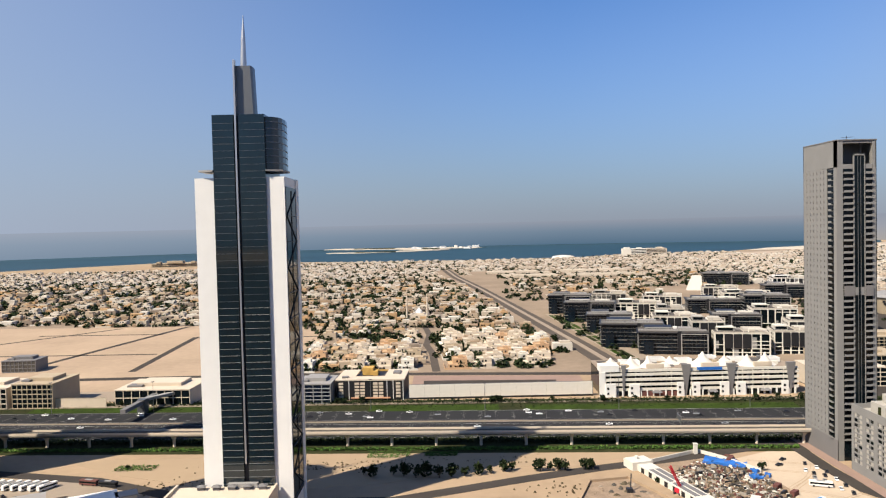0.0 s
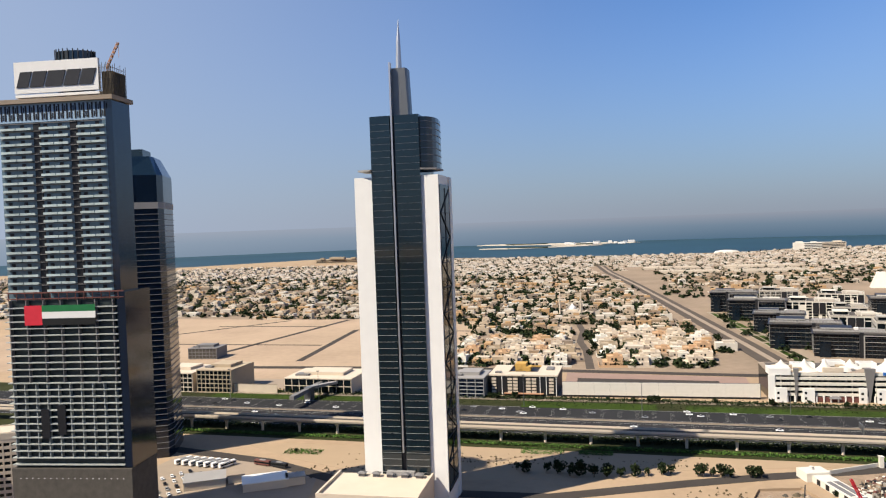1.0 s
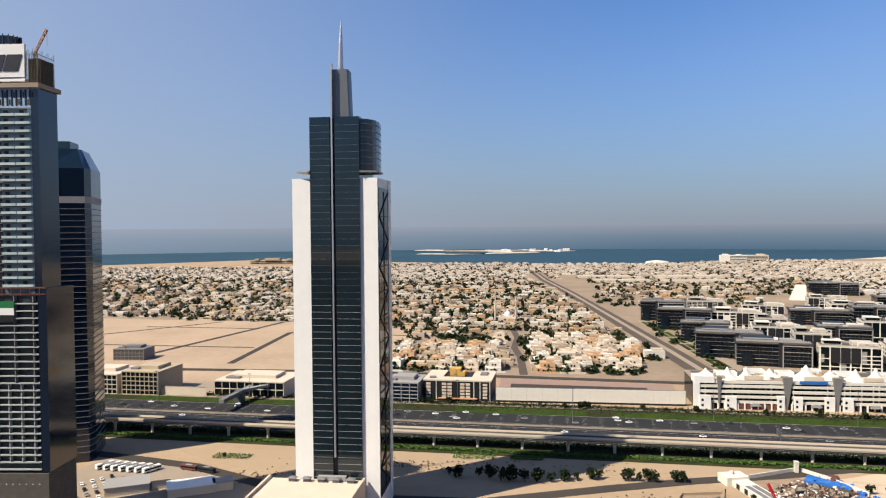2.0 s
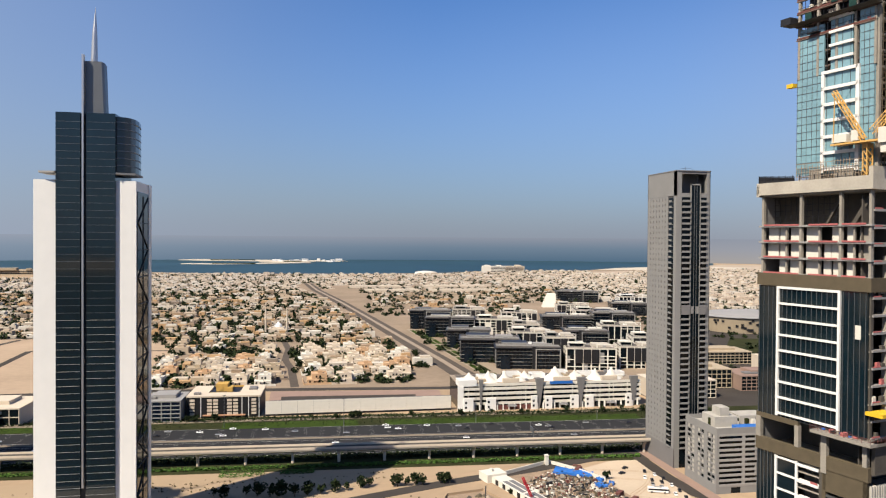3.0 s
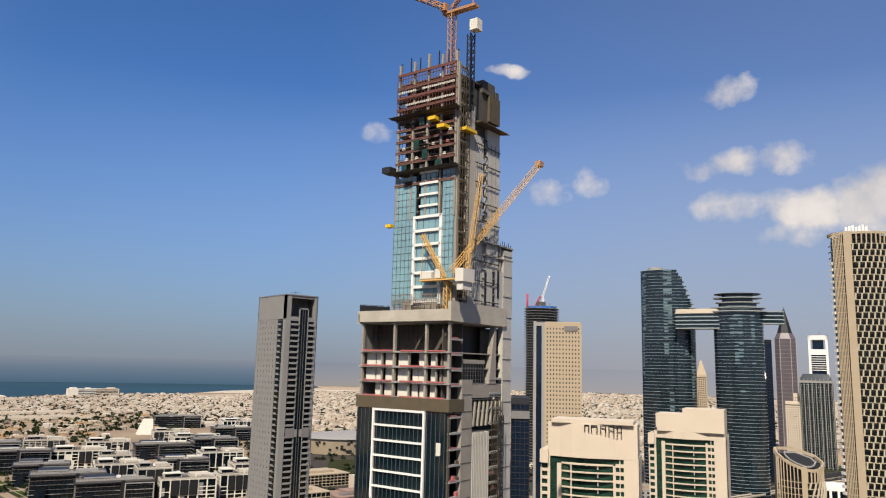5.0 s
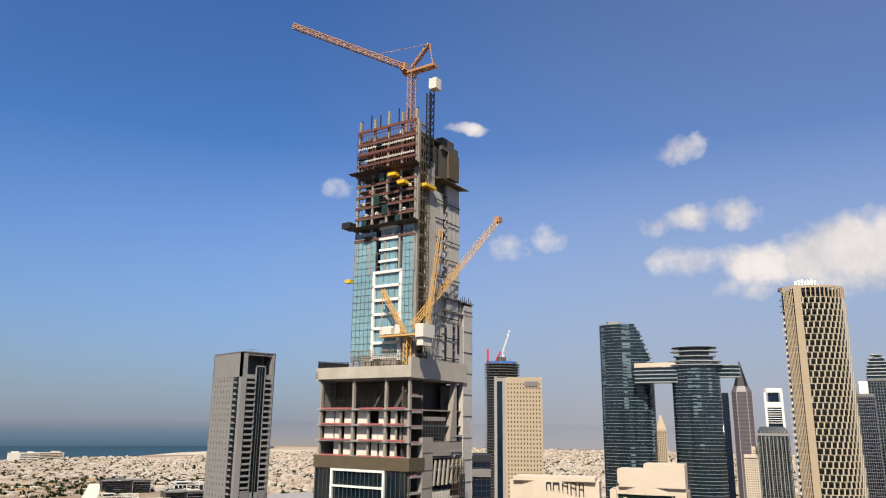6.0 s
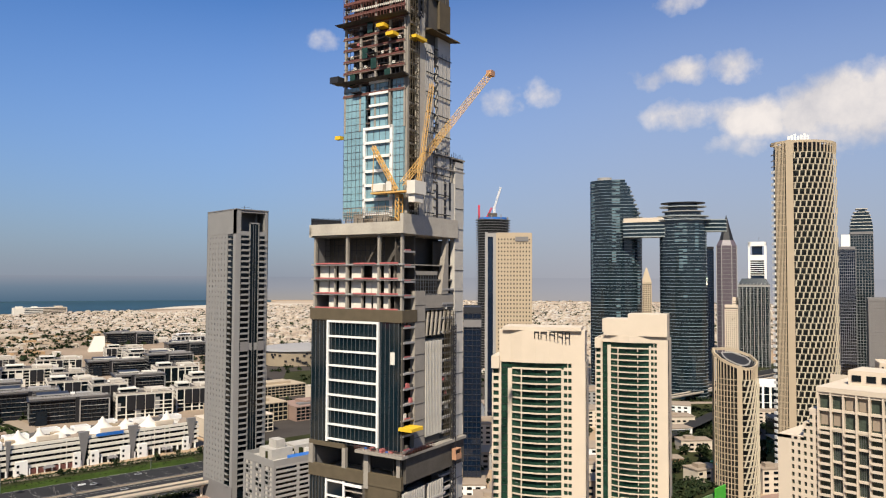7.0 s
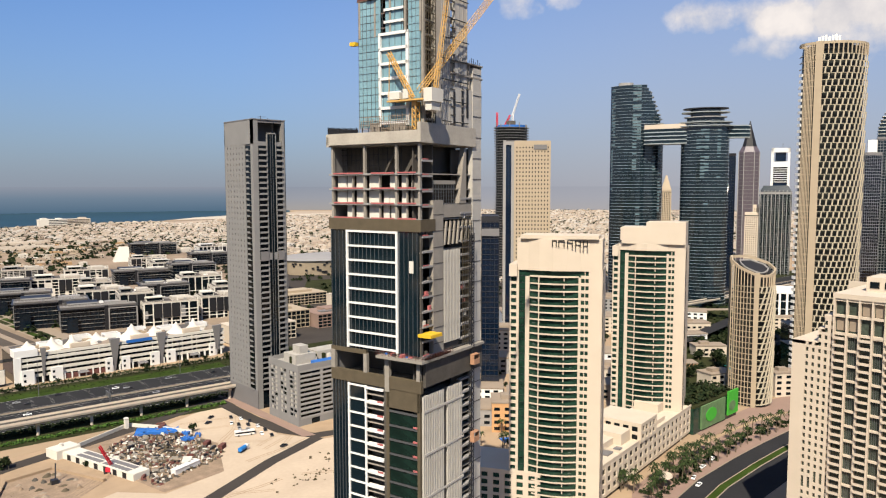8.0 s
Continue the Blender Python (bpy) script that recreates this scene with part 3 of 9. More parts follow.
def lattice(s, a, b, w, bay, r=0.12):
    """A four-chord lattice bar from a to b."""
    a, b = Vector(a), Vector(b)
    d = (b - a).normalized()
    p = d.cross(Vector((0.3, 0.9, 0.1))).normalized() * (w / 2)
    q = d.cross(p).normalized() * (w / 2)
    c = [p + q, p - q, -p - q, -p + q]
    for k in c:
        s.beam(a + k, b + k, r * 1.6)
    n = max(2, int((b - a).length / bay))
    for i in range(n):
        m0, m1 = a.lerp(b, i / n), a.lerp(b, (i + 1) / n)
        for k in range(4):
            s.beam(m0 + c[k], m1 + c[(k + 1) % 4], r)
    return s


RAW_BROWN = material("raw_brown_concrete", (0.15, 0.105, 0.085), 0.9, var=0.35, scale=0.4, fine=2.0)
BAY_GLASS = material("black_green_glass", (0.006, 0.016, 0.012), 0.08, var=0.7, scale=0.35, fine=1.2, spec=0.4)
UC_POSE = at(180 * math.sin(radians(40.8)), 180 * math.cos(radians(40.8)), 0, 14)


def under_construction():
    """The unfinished tower: local x along its shaded face, local y along its lit face, both from the near corner."""
    t = thing("unfinished_tower", "unfinished concrete tower with part-fitted glass and open floors", "skyscraper", UC_POSE)
    S = 3.75
    GD, WH = GLASS_TEAL, WHITE

    # cores and slabs
    part("core", Shape().box(10, 26, 6, 26, 0, 150), DARK_CONCRETE, t, "dark concrete core")
    part("core", Shape().box(9, 20, 5, 18, 155, 214), DARK_CONCRETE, t, "dark concrete core")
    slab = Shape().box(0.25, 28.3, 0.25, 28.8, -0.3, 0.0).mesh("floor_slab", CONCRETE)
    for k in range(24):
        piece("floor_slab", slab, t, at(0, 0, 3.9 + S * k))
    for z in (98.0, 101.75, 105.5, 109.25, 113.0, 116.75, 120.5, 124.25, 129.2, 132.2, 136.1, 139.9, 143.7):
        piece("floor_slab", slab, t, at(0, 0, z))

    # lit face below the ledge: glass strip, white window grid, balconies, dark bays
    part("glass_strip", Shape().box(-0.1, 0.3, 23.4, 29.0, 0, 90), GD, t, "dark glass curtain strip")
    part("glass_strip", Shape().box(-0.05, 0.25, 17.6, 23.4, 0, 88.5), GD, t)
    mull = Shape().box(-0.28, -0.1, -0.07, 0.07, 0, 90).mesh("mullion", FRAME_GREY)
    for k in range(6):
        piece("mullion", mull, t, at(0, 23.6 + k * 1.06))
    post = Shape().box(-0.4, 0.0, -0.28, 0.28, 0, 88.6).mesh("white_post", WH)
    for y in (17.5, 23.3):
        piece("white_post", post, t, at(0, y))
    bar = Shape().box(-0.38, 0.0, 17.5, 23.3, -0.22, 0.22).mesh("white_bar", WH)
    bal = Shape().box(-0.5, 0.9, 11.6, 17.2, -0.3, 0.3).mesh("balcony_edge", WH)
    net = Shape().box(-0.42, -0.3, 11.8, 13.6, 0.35, 0.8).mesh("edge_netting", PINK)
    back = Shape().box(2.2, 2.4, 11.5, 17.4, 0, 90)
    part("balcony_back", back, DARK_CONCRETE, t)
    for k in range(24):
        z = 88.2 - S * k
        piece("white_bar", bar, t, at(0, 0, z))
        piece("balcony_edge", bal, t, at(0, 0, z - 0.2))
        if k in (1, 2, 3, 4, 6):
            piece("edge_netting", net, t, at(0, 0, z - 0.2))
    part("balcony_pier", Shape().box(-0.2, 2.4, 10.7, 11.5, 0, 97), DARK_CONCRETE, t)
    parts("bay_frame", Shape().box(-0.3, 0.4, 0.0, 0.9, 0, 97).box(-0.3, 0.4, 9.8, 10.7, 0, 97), BROWN_BAND, t)
    bay = Shape().box(0.0, 0.3, 0.9, 9.8, 0, 3.1).mesh("bay_glass", BAY_GLASS)
    lip = Shape().box(-0.25, 0.4, 0.9, 9.8, -0.22, 0.22).mesh("bay_lip", FRAME_GREY)
    bnet = Shape().box(-0.3, -0.15, 1.0, 2.3, 0.2, 0.7).mesh("edge_netting", PINK)
    for k in range(21):
        z = 83.0 - S * k
        piece("bay_lip", lip, t, at(0, 0, z))
        if k:
            piece("bay_glass", bay, t, at(0, 0, z + 0.4))
        if k in (1, 2, 3, 4):
            piece("edge_netting", bnet, t, at(0, 0, z + 0.2))
    # ledge
    part("ledge_band", Shape().box(-0.45, 0.6, -0.4, 29.2, 88.9, 92.0), BROWN_BAND, t, "brown unfinished band at the ledge")
    parts("ledge_wall", Shape().box(-0.3, 0.5, 0.0, 10.5, 84.0, 88.9).box(-0.4, 0.5, 17.2, 29.2, 96.8, 98.0), BROWN_BAND, t)
    parts("ledge_post", Shape().box(-0.5, 0.5, 27.8, 29.2, 92, 97).box(-0.5, 0.5, 16.9, 18.0, 92, 97).box(-0.5, 0.5, 9.6, 11.0, 88, 97).box(-0.5, 0.5, 0.0, 1.0, 92, 97), CONCRETE, t)
    part("terrace", Shape().box(-2.2, 12.0, -2.0, 12.5, 96.9, 97.6).box(0, 28, -2.0, 0.0, 96.9, 97.6), CONCRETE, t, "open terrace slab")
    part("terrace_fascia", Shape().box(0.5, 28, -1.2, -0.4, 90.5, 96.9), DARK_CONCRETE, t)
    rail = Shape()
    for k in range(13):
        rail.beam((-2.1, k * 1.05, 97.6), (-2.1, k * 1.05, 98.7), 0.06)
        rail.beam((k * 1.15 - 2, -1.9, 97.6), (k * 1.15 - 2, -1.9, 98.7), 0.06)
    for z in (98.1, 98.7):
        rail.beam((-2.1, -1.9, z), (-2.1, 12.4, z), 0.07).beam((-2.1, -1.9, z), (12, -1.9, z), 0.07)
    part("terrace_rail", rail, RUST, t, "red terrace guard rail")
    rng = random.Random(5)
    for k in range(22):
        x, y = rng.uniform(-1.6, 3), rng.uniform(-1, 11)
        w, d, h = rng.uniform(0.3, 1.4), rng.uniform(0.3, 1.2), rng.uniform(0.2, 0.9)
        part("stacked_bundle", Shape().box(x, x + w, y, y + d, 97.6, 97.6 + h), rng.choice([PINK, CONCRETE, WHITE_CLOTH, PINK, BLUE_PAINT, DARK_METAL]), t)

    # lit face z 98 to 129: glass and the white frame
    part("glass_wall", Shape().box(-0.15, 0.3, 0.4, 29.0, 98, 129.2), GD, t, "dark reflective curtain wall")
    m2 = Shape().box(-0.28, -0.15, -0.05, 0.05, 98, 129).mesh("mullion", FRAME_GREY)
    for k in range(22):
        y = 0.8 + k * 1.33
        piece("mullion", m2, t, at(0, y))
    parts("white_frame", Shape().box(-0.65, 0.0, 22.8, 23.4, 98.2, 128.7).box(-0.65, 0.0, 6.6, 7.2, 98.2, 128.7).box(-0.65, 0.0, 6.6, 23.4, 128.7, 129.25), WH, t, "bright white window frame")
    wb = Shape().box(-0.6, 0.0, 7.2, 22.8, -0.25, 0.25).mesh("white_bar", WH)
    for k in range(8):
        piece("white_bar", wb, t, at(0, 0, 98.9 + S * k))
    sp = Shape().box(-0.2, -0.1, 7.4, 22.6, -0.5, 0.5).mesh("spandrel_glass", GLASS_STEEL)
    for k in range(8):
        piece("spandrel_glass", sp, t, at(0, 0, 99.8 + S * k))
    part("missing_pane", Shape().box(-0.3, 0.0, 1.9, 3.2, 119.0, 122.0), WHITE_CLOTH, t)

    # open floors z 129 to 151
    part("slab_band", Shape().box(-0.5, 0.6, -0.5, 29.3, 129.3, 132.3).box(0.6, 6, -0.5, 0.4, 129.3, 132.3), BROWN_BAND, t, "brown coated slab band")
    for y in (0.0, 7.0, 17.2, 28.0):
        part("column", Shape().box(0.0, 0.8, y, y + 0.6, 132.2, 150.8), CONCRETE, t)
    for y in (4.0, 12.6, 21.5):
        part("column", Shape().box(0.3, 0.8, y, y + 0.35, 132.2, 143.7), CONCRETE, t)
    edge = Shape().box(-0.3, 0.5, -0.3, 29.2, -0.35, 0.1).mesh("slab_edge", LIGHT_GREY)
    enet = Shape().box(-0.45, -0.32, 1.0, 6.6, 0.0, 0.36).box(-0.45, -0.32, 7.6, 15.0, -0.06, 0.32).box(-0.45, -0.32, 17.6, 27.6, -0.02, 0.34).mesh("edge_netting", PINK)
    for z in (132.3, 136.1, 139.9, 143.7):
        piece("slab_edge", edge, t, at(0, 0, z))
        piece("edge_netting", enet, t, at(0, 0, z))
    for z in (132.3, 136.1, 139.9):
        for y0, y1 in ((7.8, 10.3), (10.4, 12.5), (13.0, 17.1), (18.0, 21.4), (22.0, 24.5), (24.6, 27.9), (1.2, 3.9), (4.6, 6.8)):
            if rng.random() < 0.9:
                part("block_wall", Shape().box(1.3, 1.6, y0, y1 - rng.uniform(0, 0.5), z + 0.1, z + 3.35), WHITE_CLOTH if y0 > 3 else CONCRETE, t)
    part("rear_wall", Shape().box(6.0, 6.4, 0.5, 28.5, 132, 150.8), DARK_CONCRETE, t)
    sc = Shape()
    for k in range(14):
        sc.beam((3.4, 8 + k * 1.5, 143.8), (3.4, 8 + k * 1.5, 150.5), 0.1)
    for k in range(5):
        sc.beam((3.4, 8, 144.5 + k * 1.4), (3.4, 28, 144.5 + k * 1.4), 0.1)
    part("scaffold", sc, DARK_METAL, t)
    parts("leaning_strut", Shape().beam((2.0, 1.0, 150.5), (2.0, 5.5, 143.8), 0.9).beam((3.0, 9.0, 150.5), (3.0, 13.0, 143.8), 0.5), DARK_CONCRETE, t)
    part("parapet", Shape().box(-0.8, 0.0, -0.8, 29.6, 151.2, 154.1).box(0.0, 25.2, -0.8, 0.0, 151.1, 156.0).box(-0.8, 0.0, -0.8, 0.2, 154.1, 156.0).box(-0.8, 25, 28.8, 29.6, 150.8, 153.4), PALE_CONCRETE, t, "cast concrete parapet beam")
    part("roof_slab", Shape().box(0.0, 25.0, 0.0, 29.7, 150.8, 151.4), CONCRETE, t)
    pr = Shape()
    for k in range(16):
        pr.beam((-0.4, k * 1.95, 154.1), (-0.4, k * 1.95, 154.9 + k * 0.06), 0.12)
    pr.beam((-0.4, 19, 155.2), (-0.4, 29.4, 155.9), 0.1).beam((-0.4, 19, 154.7), (-0.4, 29.4, 155.2), 0.1)
    pr.quad((-0.3, 19, 154.1), (-0.3, 29.4, 154.1), (-0.3, 29.4, 155.8), (-0.3, 19, 155.0))
    part("parapet_rail", pr, DARK_METAL, t)
    clut = Shape()
    for k in range(26):
        y = 1.5 + k * 0.72
        clut.beam((0.8, y, 152), (0.8, y, 158.0 + rng.uniform(-1, 1)), 0.09)
        clut.beam((2.2, y, 152), (2.2, y, 157.0 + rng.uniform(-1, 1)), 0.09)
    for k in range(6):
        clut.beam((0.8, 1.5, 153 + k), (0.8, 19.5, 153 + k), 0.1).beam((2.2, 1.5, 153 + k), (2.2, 19.5, 153 + k), 0.1)
    part("roof_scaffold", clut, PAVING, t, "dense scaffold tubes behind the parapet")
    parts("roof_upstand", Shape().box(1.4, 3.4, 13.5, 16.5, 151.4, 156.6).box(1.2, 3.0, 5.0, 10.0, 151.4, 155.9), CONCRETE, t)

    # shaded face
    cols = Shape().box(0.1, 0.9, 0, 0.8, 98, 132).mesh("corner_post", DARK_CONCRETE)
    piece("corner_post", cols, t, at(0.2, 0))
    # Dark back: the shade of the recess is in its colour.
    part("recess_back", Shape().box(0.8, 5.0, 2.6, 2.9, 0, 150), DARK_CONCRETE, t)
    bb = Shape().box(0.6, 5.2, -0.3, 0.6, -0.25, 0.25).mesh("balcony_edge", LIGHT_GREY)
    bn = Shape().box(0.8, 3.2, -0.32, -0.2, 0.25, 0.55).mesh("edge_netting", PINK)
    for k in range(14):
        z = 98 + S * k
        piece("balcony_edge", bb, t, at(0, 0, z))
        if k % 2 == 0 or k > 9:
            piece("edge_netting", bn, t, at(0, 0, z))
    parts("shear_wall", Shape().box(5.2, 9.8, -0.35, 1.0, 98, 137).box(9.8, 24.5, -0.2, 0.5, 132.5, 135.8), CONCRETE, t, "cast concrete shear wall")
    # The void's darkness comes from this dark back too.
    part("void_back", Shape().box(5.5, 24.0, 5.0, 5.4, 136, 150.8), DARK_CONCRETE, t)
    part("sloped_wall", Shape().prism([(17.5, -0.3), (21.0, -0.3), (21.0, 1.2), (17.5, 1.2)], 136, 150.8, [(20.2, -0.3), (21.0, -0.3), (21.0, 1.2), (20.2, 1.2)]), CONCRETE, t)
    part("void_prop", Shape().box(6.2, 16.5, 0.3, 3.0, 141.0, 142.0), CONCRETE, t)
    sc2 = Shape()
    for k in range(9):
        sc2.beam((6 + k * 1.2, 0.2, 135.5), (6 + k * 1.2, 0.2, 141.0), 0.12)
    for k in range(5):
        sc2.beam((6, 0.2, 136 + k), (16, 0.2, 136 + k), 0.12)
    parts("void_scaffold_tube", sc2, FRAME_GREY, t)
    fin = Shape().box(-0.13, 0.13, -0.5, 0.2, 0, 34).mesh("white_fin", LIGHT_GREY)
    finl = Shape().box(-0.2, 0.2, -0.5, 0.2, 0, 88).mesh("white_fin", FIN_GREY)
    parts("fin_backing", Shape().box(10.2, 17.6, 0.1, 0.5, 98, 124), DARK_CONCRETE, t)
    parts("fin_backing", Shape().box(0.6, 19.5, 0.1, 0.5, 0, 88), DARK_CONCRETE, t)
    fin2 = Shape().box(-0.18, 0.18, -0.5, 0.2, 0, 24).mesh("white_fin", FIN_GREY)
    for k in range(11):
        piece("white_fin", fin2, t, at(10.3 + k * 0.72, 0, 100))
    for k in range(23):
        if k not in (12, 13):
            piece("white_fin", finl, t, at(0.8 + k * 0.8, 0, 0))
    tie = Shape().box(0.6, 19.5, -0.6, -0.45, -0.3, 0.3).mesh("cross_band", FIN_GREY)
    for k in range(8):
        piece("cross_band", tie, t, at(0, 0, 84 - k * 11.2))
    strut = Shape()
    for k in range(7):
        strut.beam((10.5 + k * 2.0, -0.2, 125.5), (11.5 + k * 2.0, -0.2, 131.5), 0.5)
    parts("raking_strut", strut, CONCRETE, t)
    be = Shape().box(18.0, 23.6, -0.4, 0.8, -0.25, 0.25).mesh("balcony_edge", LIGHT_GREY)
    for k in range(36):
        piece("balcony_edge", be, t, at(0, 0, 6 + S * k))
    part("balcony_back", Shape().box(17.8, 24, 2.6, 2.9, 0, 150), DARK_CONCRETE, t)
    part("end_wall", Shape().box(24.0, 28.5, -0.45, 1.0, 0, 172), FIN_GREY, t, "pale panelled end wall")
    ew = Shape().box(24.0, 28.6, -0.55, -0.45, -0.06, 0.06).mesh("panel_joint", DARK_CLAD)
    for k in range(30):
        piece("panel_joint", ew, t, at(0, 0, 8 + 5.6 * k))
    parts("back_wall", Shape().box(0.3, 28.5, 28.4, 28.8, 0, 150.8).box(28.0, 28.4, 0.5, 28.8, 0, 150.8), GREY_CLAD, t)

    for k in range(16):
        z = 99 + rng.uniform(0, 34)
        x = rng.choice((0.9, 2.2, 3.6, 18.6, 20.0, 21.4))
        part("stored_bags", Shape().box(x, x + rng.uniform(0.5, 1.2), -0.2, 0.4, 98.25 + 3.75 * int((z - 98) / 3.75), 98.25 + 3.75 * int((z - 98) / 3.75) + rng.uniform(0.5, 1.5)), rng.choice([WHITE_CLOTH, PINK, DARK_CONCRETE, BROWN_BAND]), t)
    stain = Shape()
    for k in range(9):
        z = 100.5 + k * 4.1
        stain.box(5.2, 9.8, -0.42, -0.34, z, z + 0.14)
    parts("pour_joint", stain, DARK_CONCRETE, t)
    tubes = Shape()
    for k in range(6):
        tubes.beam((18.3 + k * 1.05, -0.9, 98), (18.3 + k * 1.05, -0.9, 132), 0.1)
    for k in range(16):
        tubes.beam((18.1, -0.9, 99 + k * 2.1), (23.8, -0.9, 99 + k * 2.1), 0.1)
    part("access_scaffold", tubes, BROWN_BAND, t, "brown access scaffold by the hoist")
    # hoist on the shaded face
    h = Shape()
    lattice(h, (21.8, -1.6, 0), (21.8, -1.6, 128), 0.9, 1.6, 0.09)
    part("hoist_mast", h, DARK_METAL, t)
    for z in (92.5, 71.0):
        parts("hoist_cage", Shape().box(20.4, 23.2, -3.3, -2.0, z, z + 0.3).box(20.4, 23.2, -3.3, -2.0, z + 2.6, z + 2.8).box(20.4, 23.2, -3.3, -3.2, z + 0.3, z + 1.5).box(20.4, 20.5, -3.2, -2.0, z + 0.3, z + 2.6).box(23.1, 23.2, -3.2, -2.0, z + 0.3, z + 2.6), ORANGE, t, "orange hoist cage")
    part("loading_platform", Shape().box(-0.5, 4.6, -3.4, 0.5, 103.2, 104.0), YELLOW, t, "yellow loading platform")

    # upper tower
    up = Shape().box(2.0, 21.0, 0.8, 20.4, -0.3, 0.0).mesh("floor_slab", RAW_BROWN)
    for k in range(17):
        piece("floor_slab", up, t, at(0, 0, 158.6 + 3.6 * k))
    part("upper_glazing", Shape().box(1.7, 2.1, 13.2, 20.3, 155.4, 189.6).box(1.7, 2.1, 0.9, 4.5, 155.4, 190.4), GLASS_BLUE, t, "pale blue reflective glazing")
    part("upper_glazing", Shape().box(1.75, 2.1, 4.5, 13.2, 155.4, 178.0).box(1.8, 2.1, 6.2, 11.6, 178, 191), GLASS_BLUE, t)
    um = Shape().box(1.62, 1.72, -0.035, 0.035, 155.4, 189.8).mesh("mullion", FRAME_GREY)
    for y in (1.0, 2.2, 3.4, 4.5, 14.9, 16.2, 17.6, 18.9, 20.2, 6.6, 8.6, 10.4, 12.4):
        piece("mullion", um, t, at(0, y))
    tr = Shape().box(1.62, 1.72, 13.5, 20.3, -0.04, 0.04).box(1.62, 1.72, 0.9, 4.2, -0.04, 0.04).mesh("transom", FRAME_GREY)
    for k in range(19):
        piece("transom", tr, t, at(0, 0, 156.5 + 1.8 * k))
    parts("upper_white_frame", Shape().box(1.2, 1.9, 4.2, 5.0, 155.6, 178.6).box(1.2, 1.9, 12.8, 13.5, 155.6, 178.0), WH, t)
    ub = Shape().box(1.2, 1.9, 4.2, 13.5, -0.35, 0.35).mesh("white_bar", WH)
    for k in range(7):
        piece("white_bar", ub, t, at(0, 0, 156.4 + 3.65 * k))
    uc = Shape().box(1.3, 1.9, 5.8, 11.8, -0.3, 0.3).mesh("white_bar", WH)
    for k in range(4):
        piece("white_bar", uc, t, at(0, 0, 181.2 + 3.0 * k))
    for y in (0.6, 5.2, 9.8, 14.6, 19.6):
        part("column", Shape().box(1.6, 2.3, y, y + 0.55, 178, 219.5 + (2.4 if y != 9.8 else 3.6)), CONCRETE, t)
    un = Shape().box(1.45, 1.6, 0.8, 20.4, 0.05, 0.45).mesh("edge_netting", RUST)
    ue = Shape().box(1.5, 2.2, 0.6, 20.6, -0.2, 0.05).mesh("slab_edge", RAW_BROWN)
    for k in range(10):
        z = 187.4 + 3.05 * k
        piece("slab_edge", ue, t, at(0, 0, z))
        piece("edge_netting", un, t, at(0, 0, z))
        for y0 in (1.6, 6.2, 10.8, 15.4):
            if rng.random() < 0.5:
                part("block_wall", Shape().box(3.4, 3.7, y0, y0 + rng.uniform(1.2, 3.4), z, z + 2.7), rng.choice([DARK_CONCRETE, RUST, DARK_CLAD, WHITE_CLOTH]), t)
    # Near-black wall: the shade inside the open floors is put into its colour.
    part("upper_back", Shape().box(5.2, 5.6, 1.0, 20.0, 178, 216), DARK_CLAD, t)
    for z in (206.0, 190.5):
        part("safety_fan", Shape().prism([(0.2, -0.6), (2.0, -0.3), (2.0, 20.8), (0.2, 21.4)], z, z + 0.4, [(-0.6, -0.8), (2.0, -0.3), (2.0, 20.8), (-0.6, 21.8)]), DARK_CONCRETE, t, "projecting catch platform")
    part("catch_platform", Shape().box(-0.5, 3, 20.6, 23.4, 191.2, 192.8), DARK_METAL, t)
    form = Shape()
    for k in range(22):
        y = 0.9 + k * 0.93
        form.beam((1.4, y, 207), (1.4, y, 219), 0.12)
    for z in (208.5, 211.5, 214.5, 217.5, 219):
        form.beam((1.4, 0.7, z), (1.4, 20.4, z), 0.16)
    tagged(part("formwork_screen", form, RUST, t), "", "", "", "stuff")
    lath = Shape().box(1.2, 1.5, 1.0, 20.2, -0.35, 0.35).mesh("formwork_panel", RUST)
    for z in (212.0, 218.6):
        piece("formwork_panel", lath, t, at(0, 0, z))
    dots = Shape()
    for k in range(30):
        dots.box(1.05, 1.3, 1.2 + k * 0.63, 1.5 + k * 0.63, -0.25, 0.3)
    dm = dots.mesh("prop_row", WHITE_CLOTH)
    for z in (213.5, 209.8):
        piece("prop_row", dm, t, at(0, 0, z))
    for k in range(7):
        part("starter_bar", Shape().beam((2.4, 0.9 + k * 3.15, 219), (2.4, 0.9 + k * 3.15, 222.6 + (k % 3) * 0.5), 0.25), DARK_METAL, t)
    for y, z in ((6.0, 203.6), (3.0, 201.0)):
        part("skip_platform", Shape().box(-0.4, 2.0, y, y + 2.4, z, z + 0.9), YELLOW, t, "yellow loading platform")
    part("skip_platform", Shape().box(3.0, 8.0, -1.6, 0.8, 200.4, 201.2), YELLOW, t, "yellow loading platform")
    part("skip_platform", Shape().box(0.6, 2.0, 20.6, 22.4, 176.4, 177.3), YELLOW, t, "yellow loading platform")

    # props, nets and tubes about the open floors
    prop = Shape()
    for k in range(16):
        prop.beam((1.9, 1.4 + k * 1.22, 0.05), (1.9, 1.4 + k * 1.22, 2.9), 0.09)
    prop.beam((1.6, 0.8, 1.1), (1.6, 20.3, 1.1), 0.07)
    prop = prop.mesh("prop_line", DARK_METAL)
    for k in range(9):
        piece("prop_line", prop, t, at(0, 0, 187.5 + 3.05 * k))
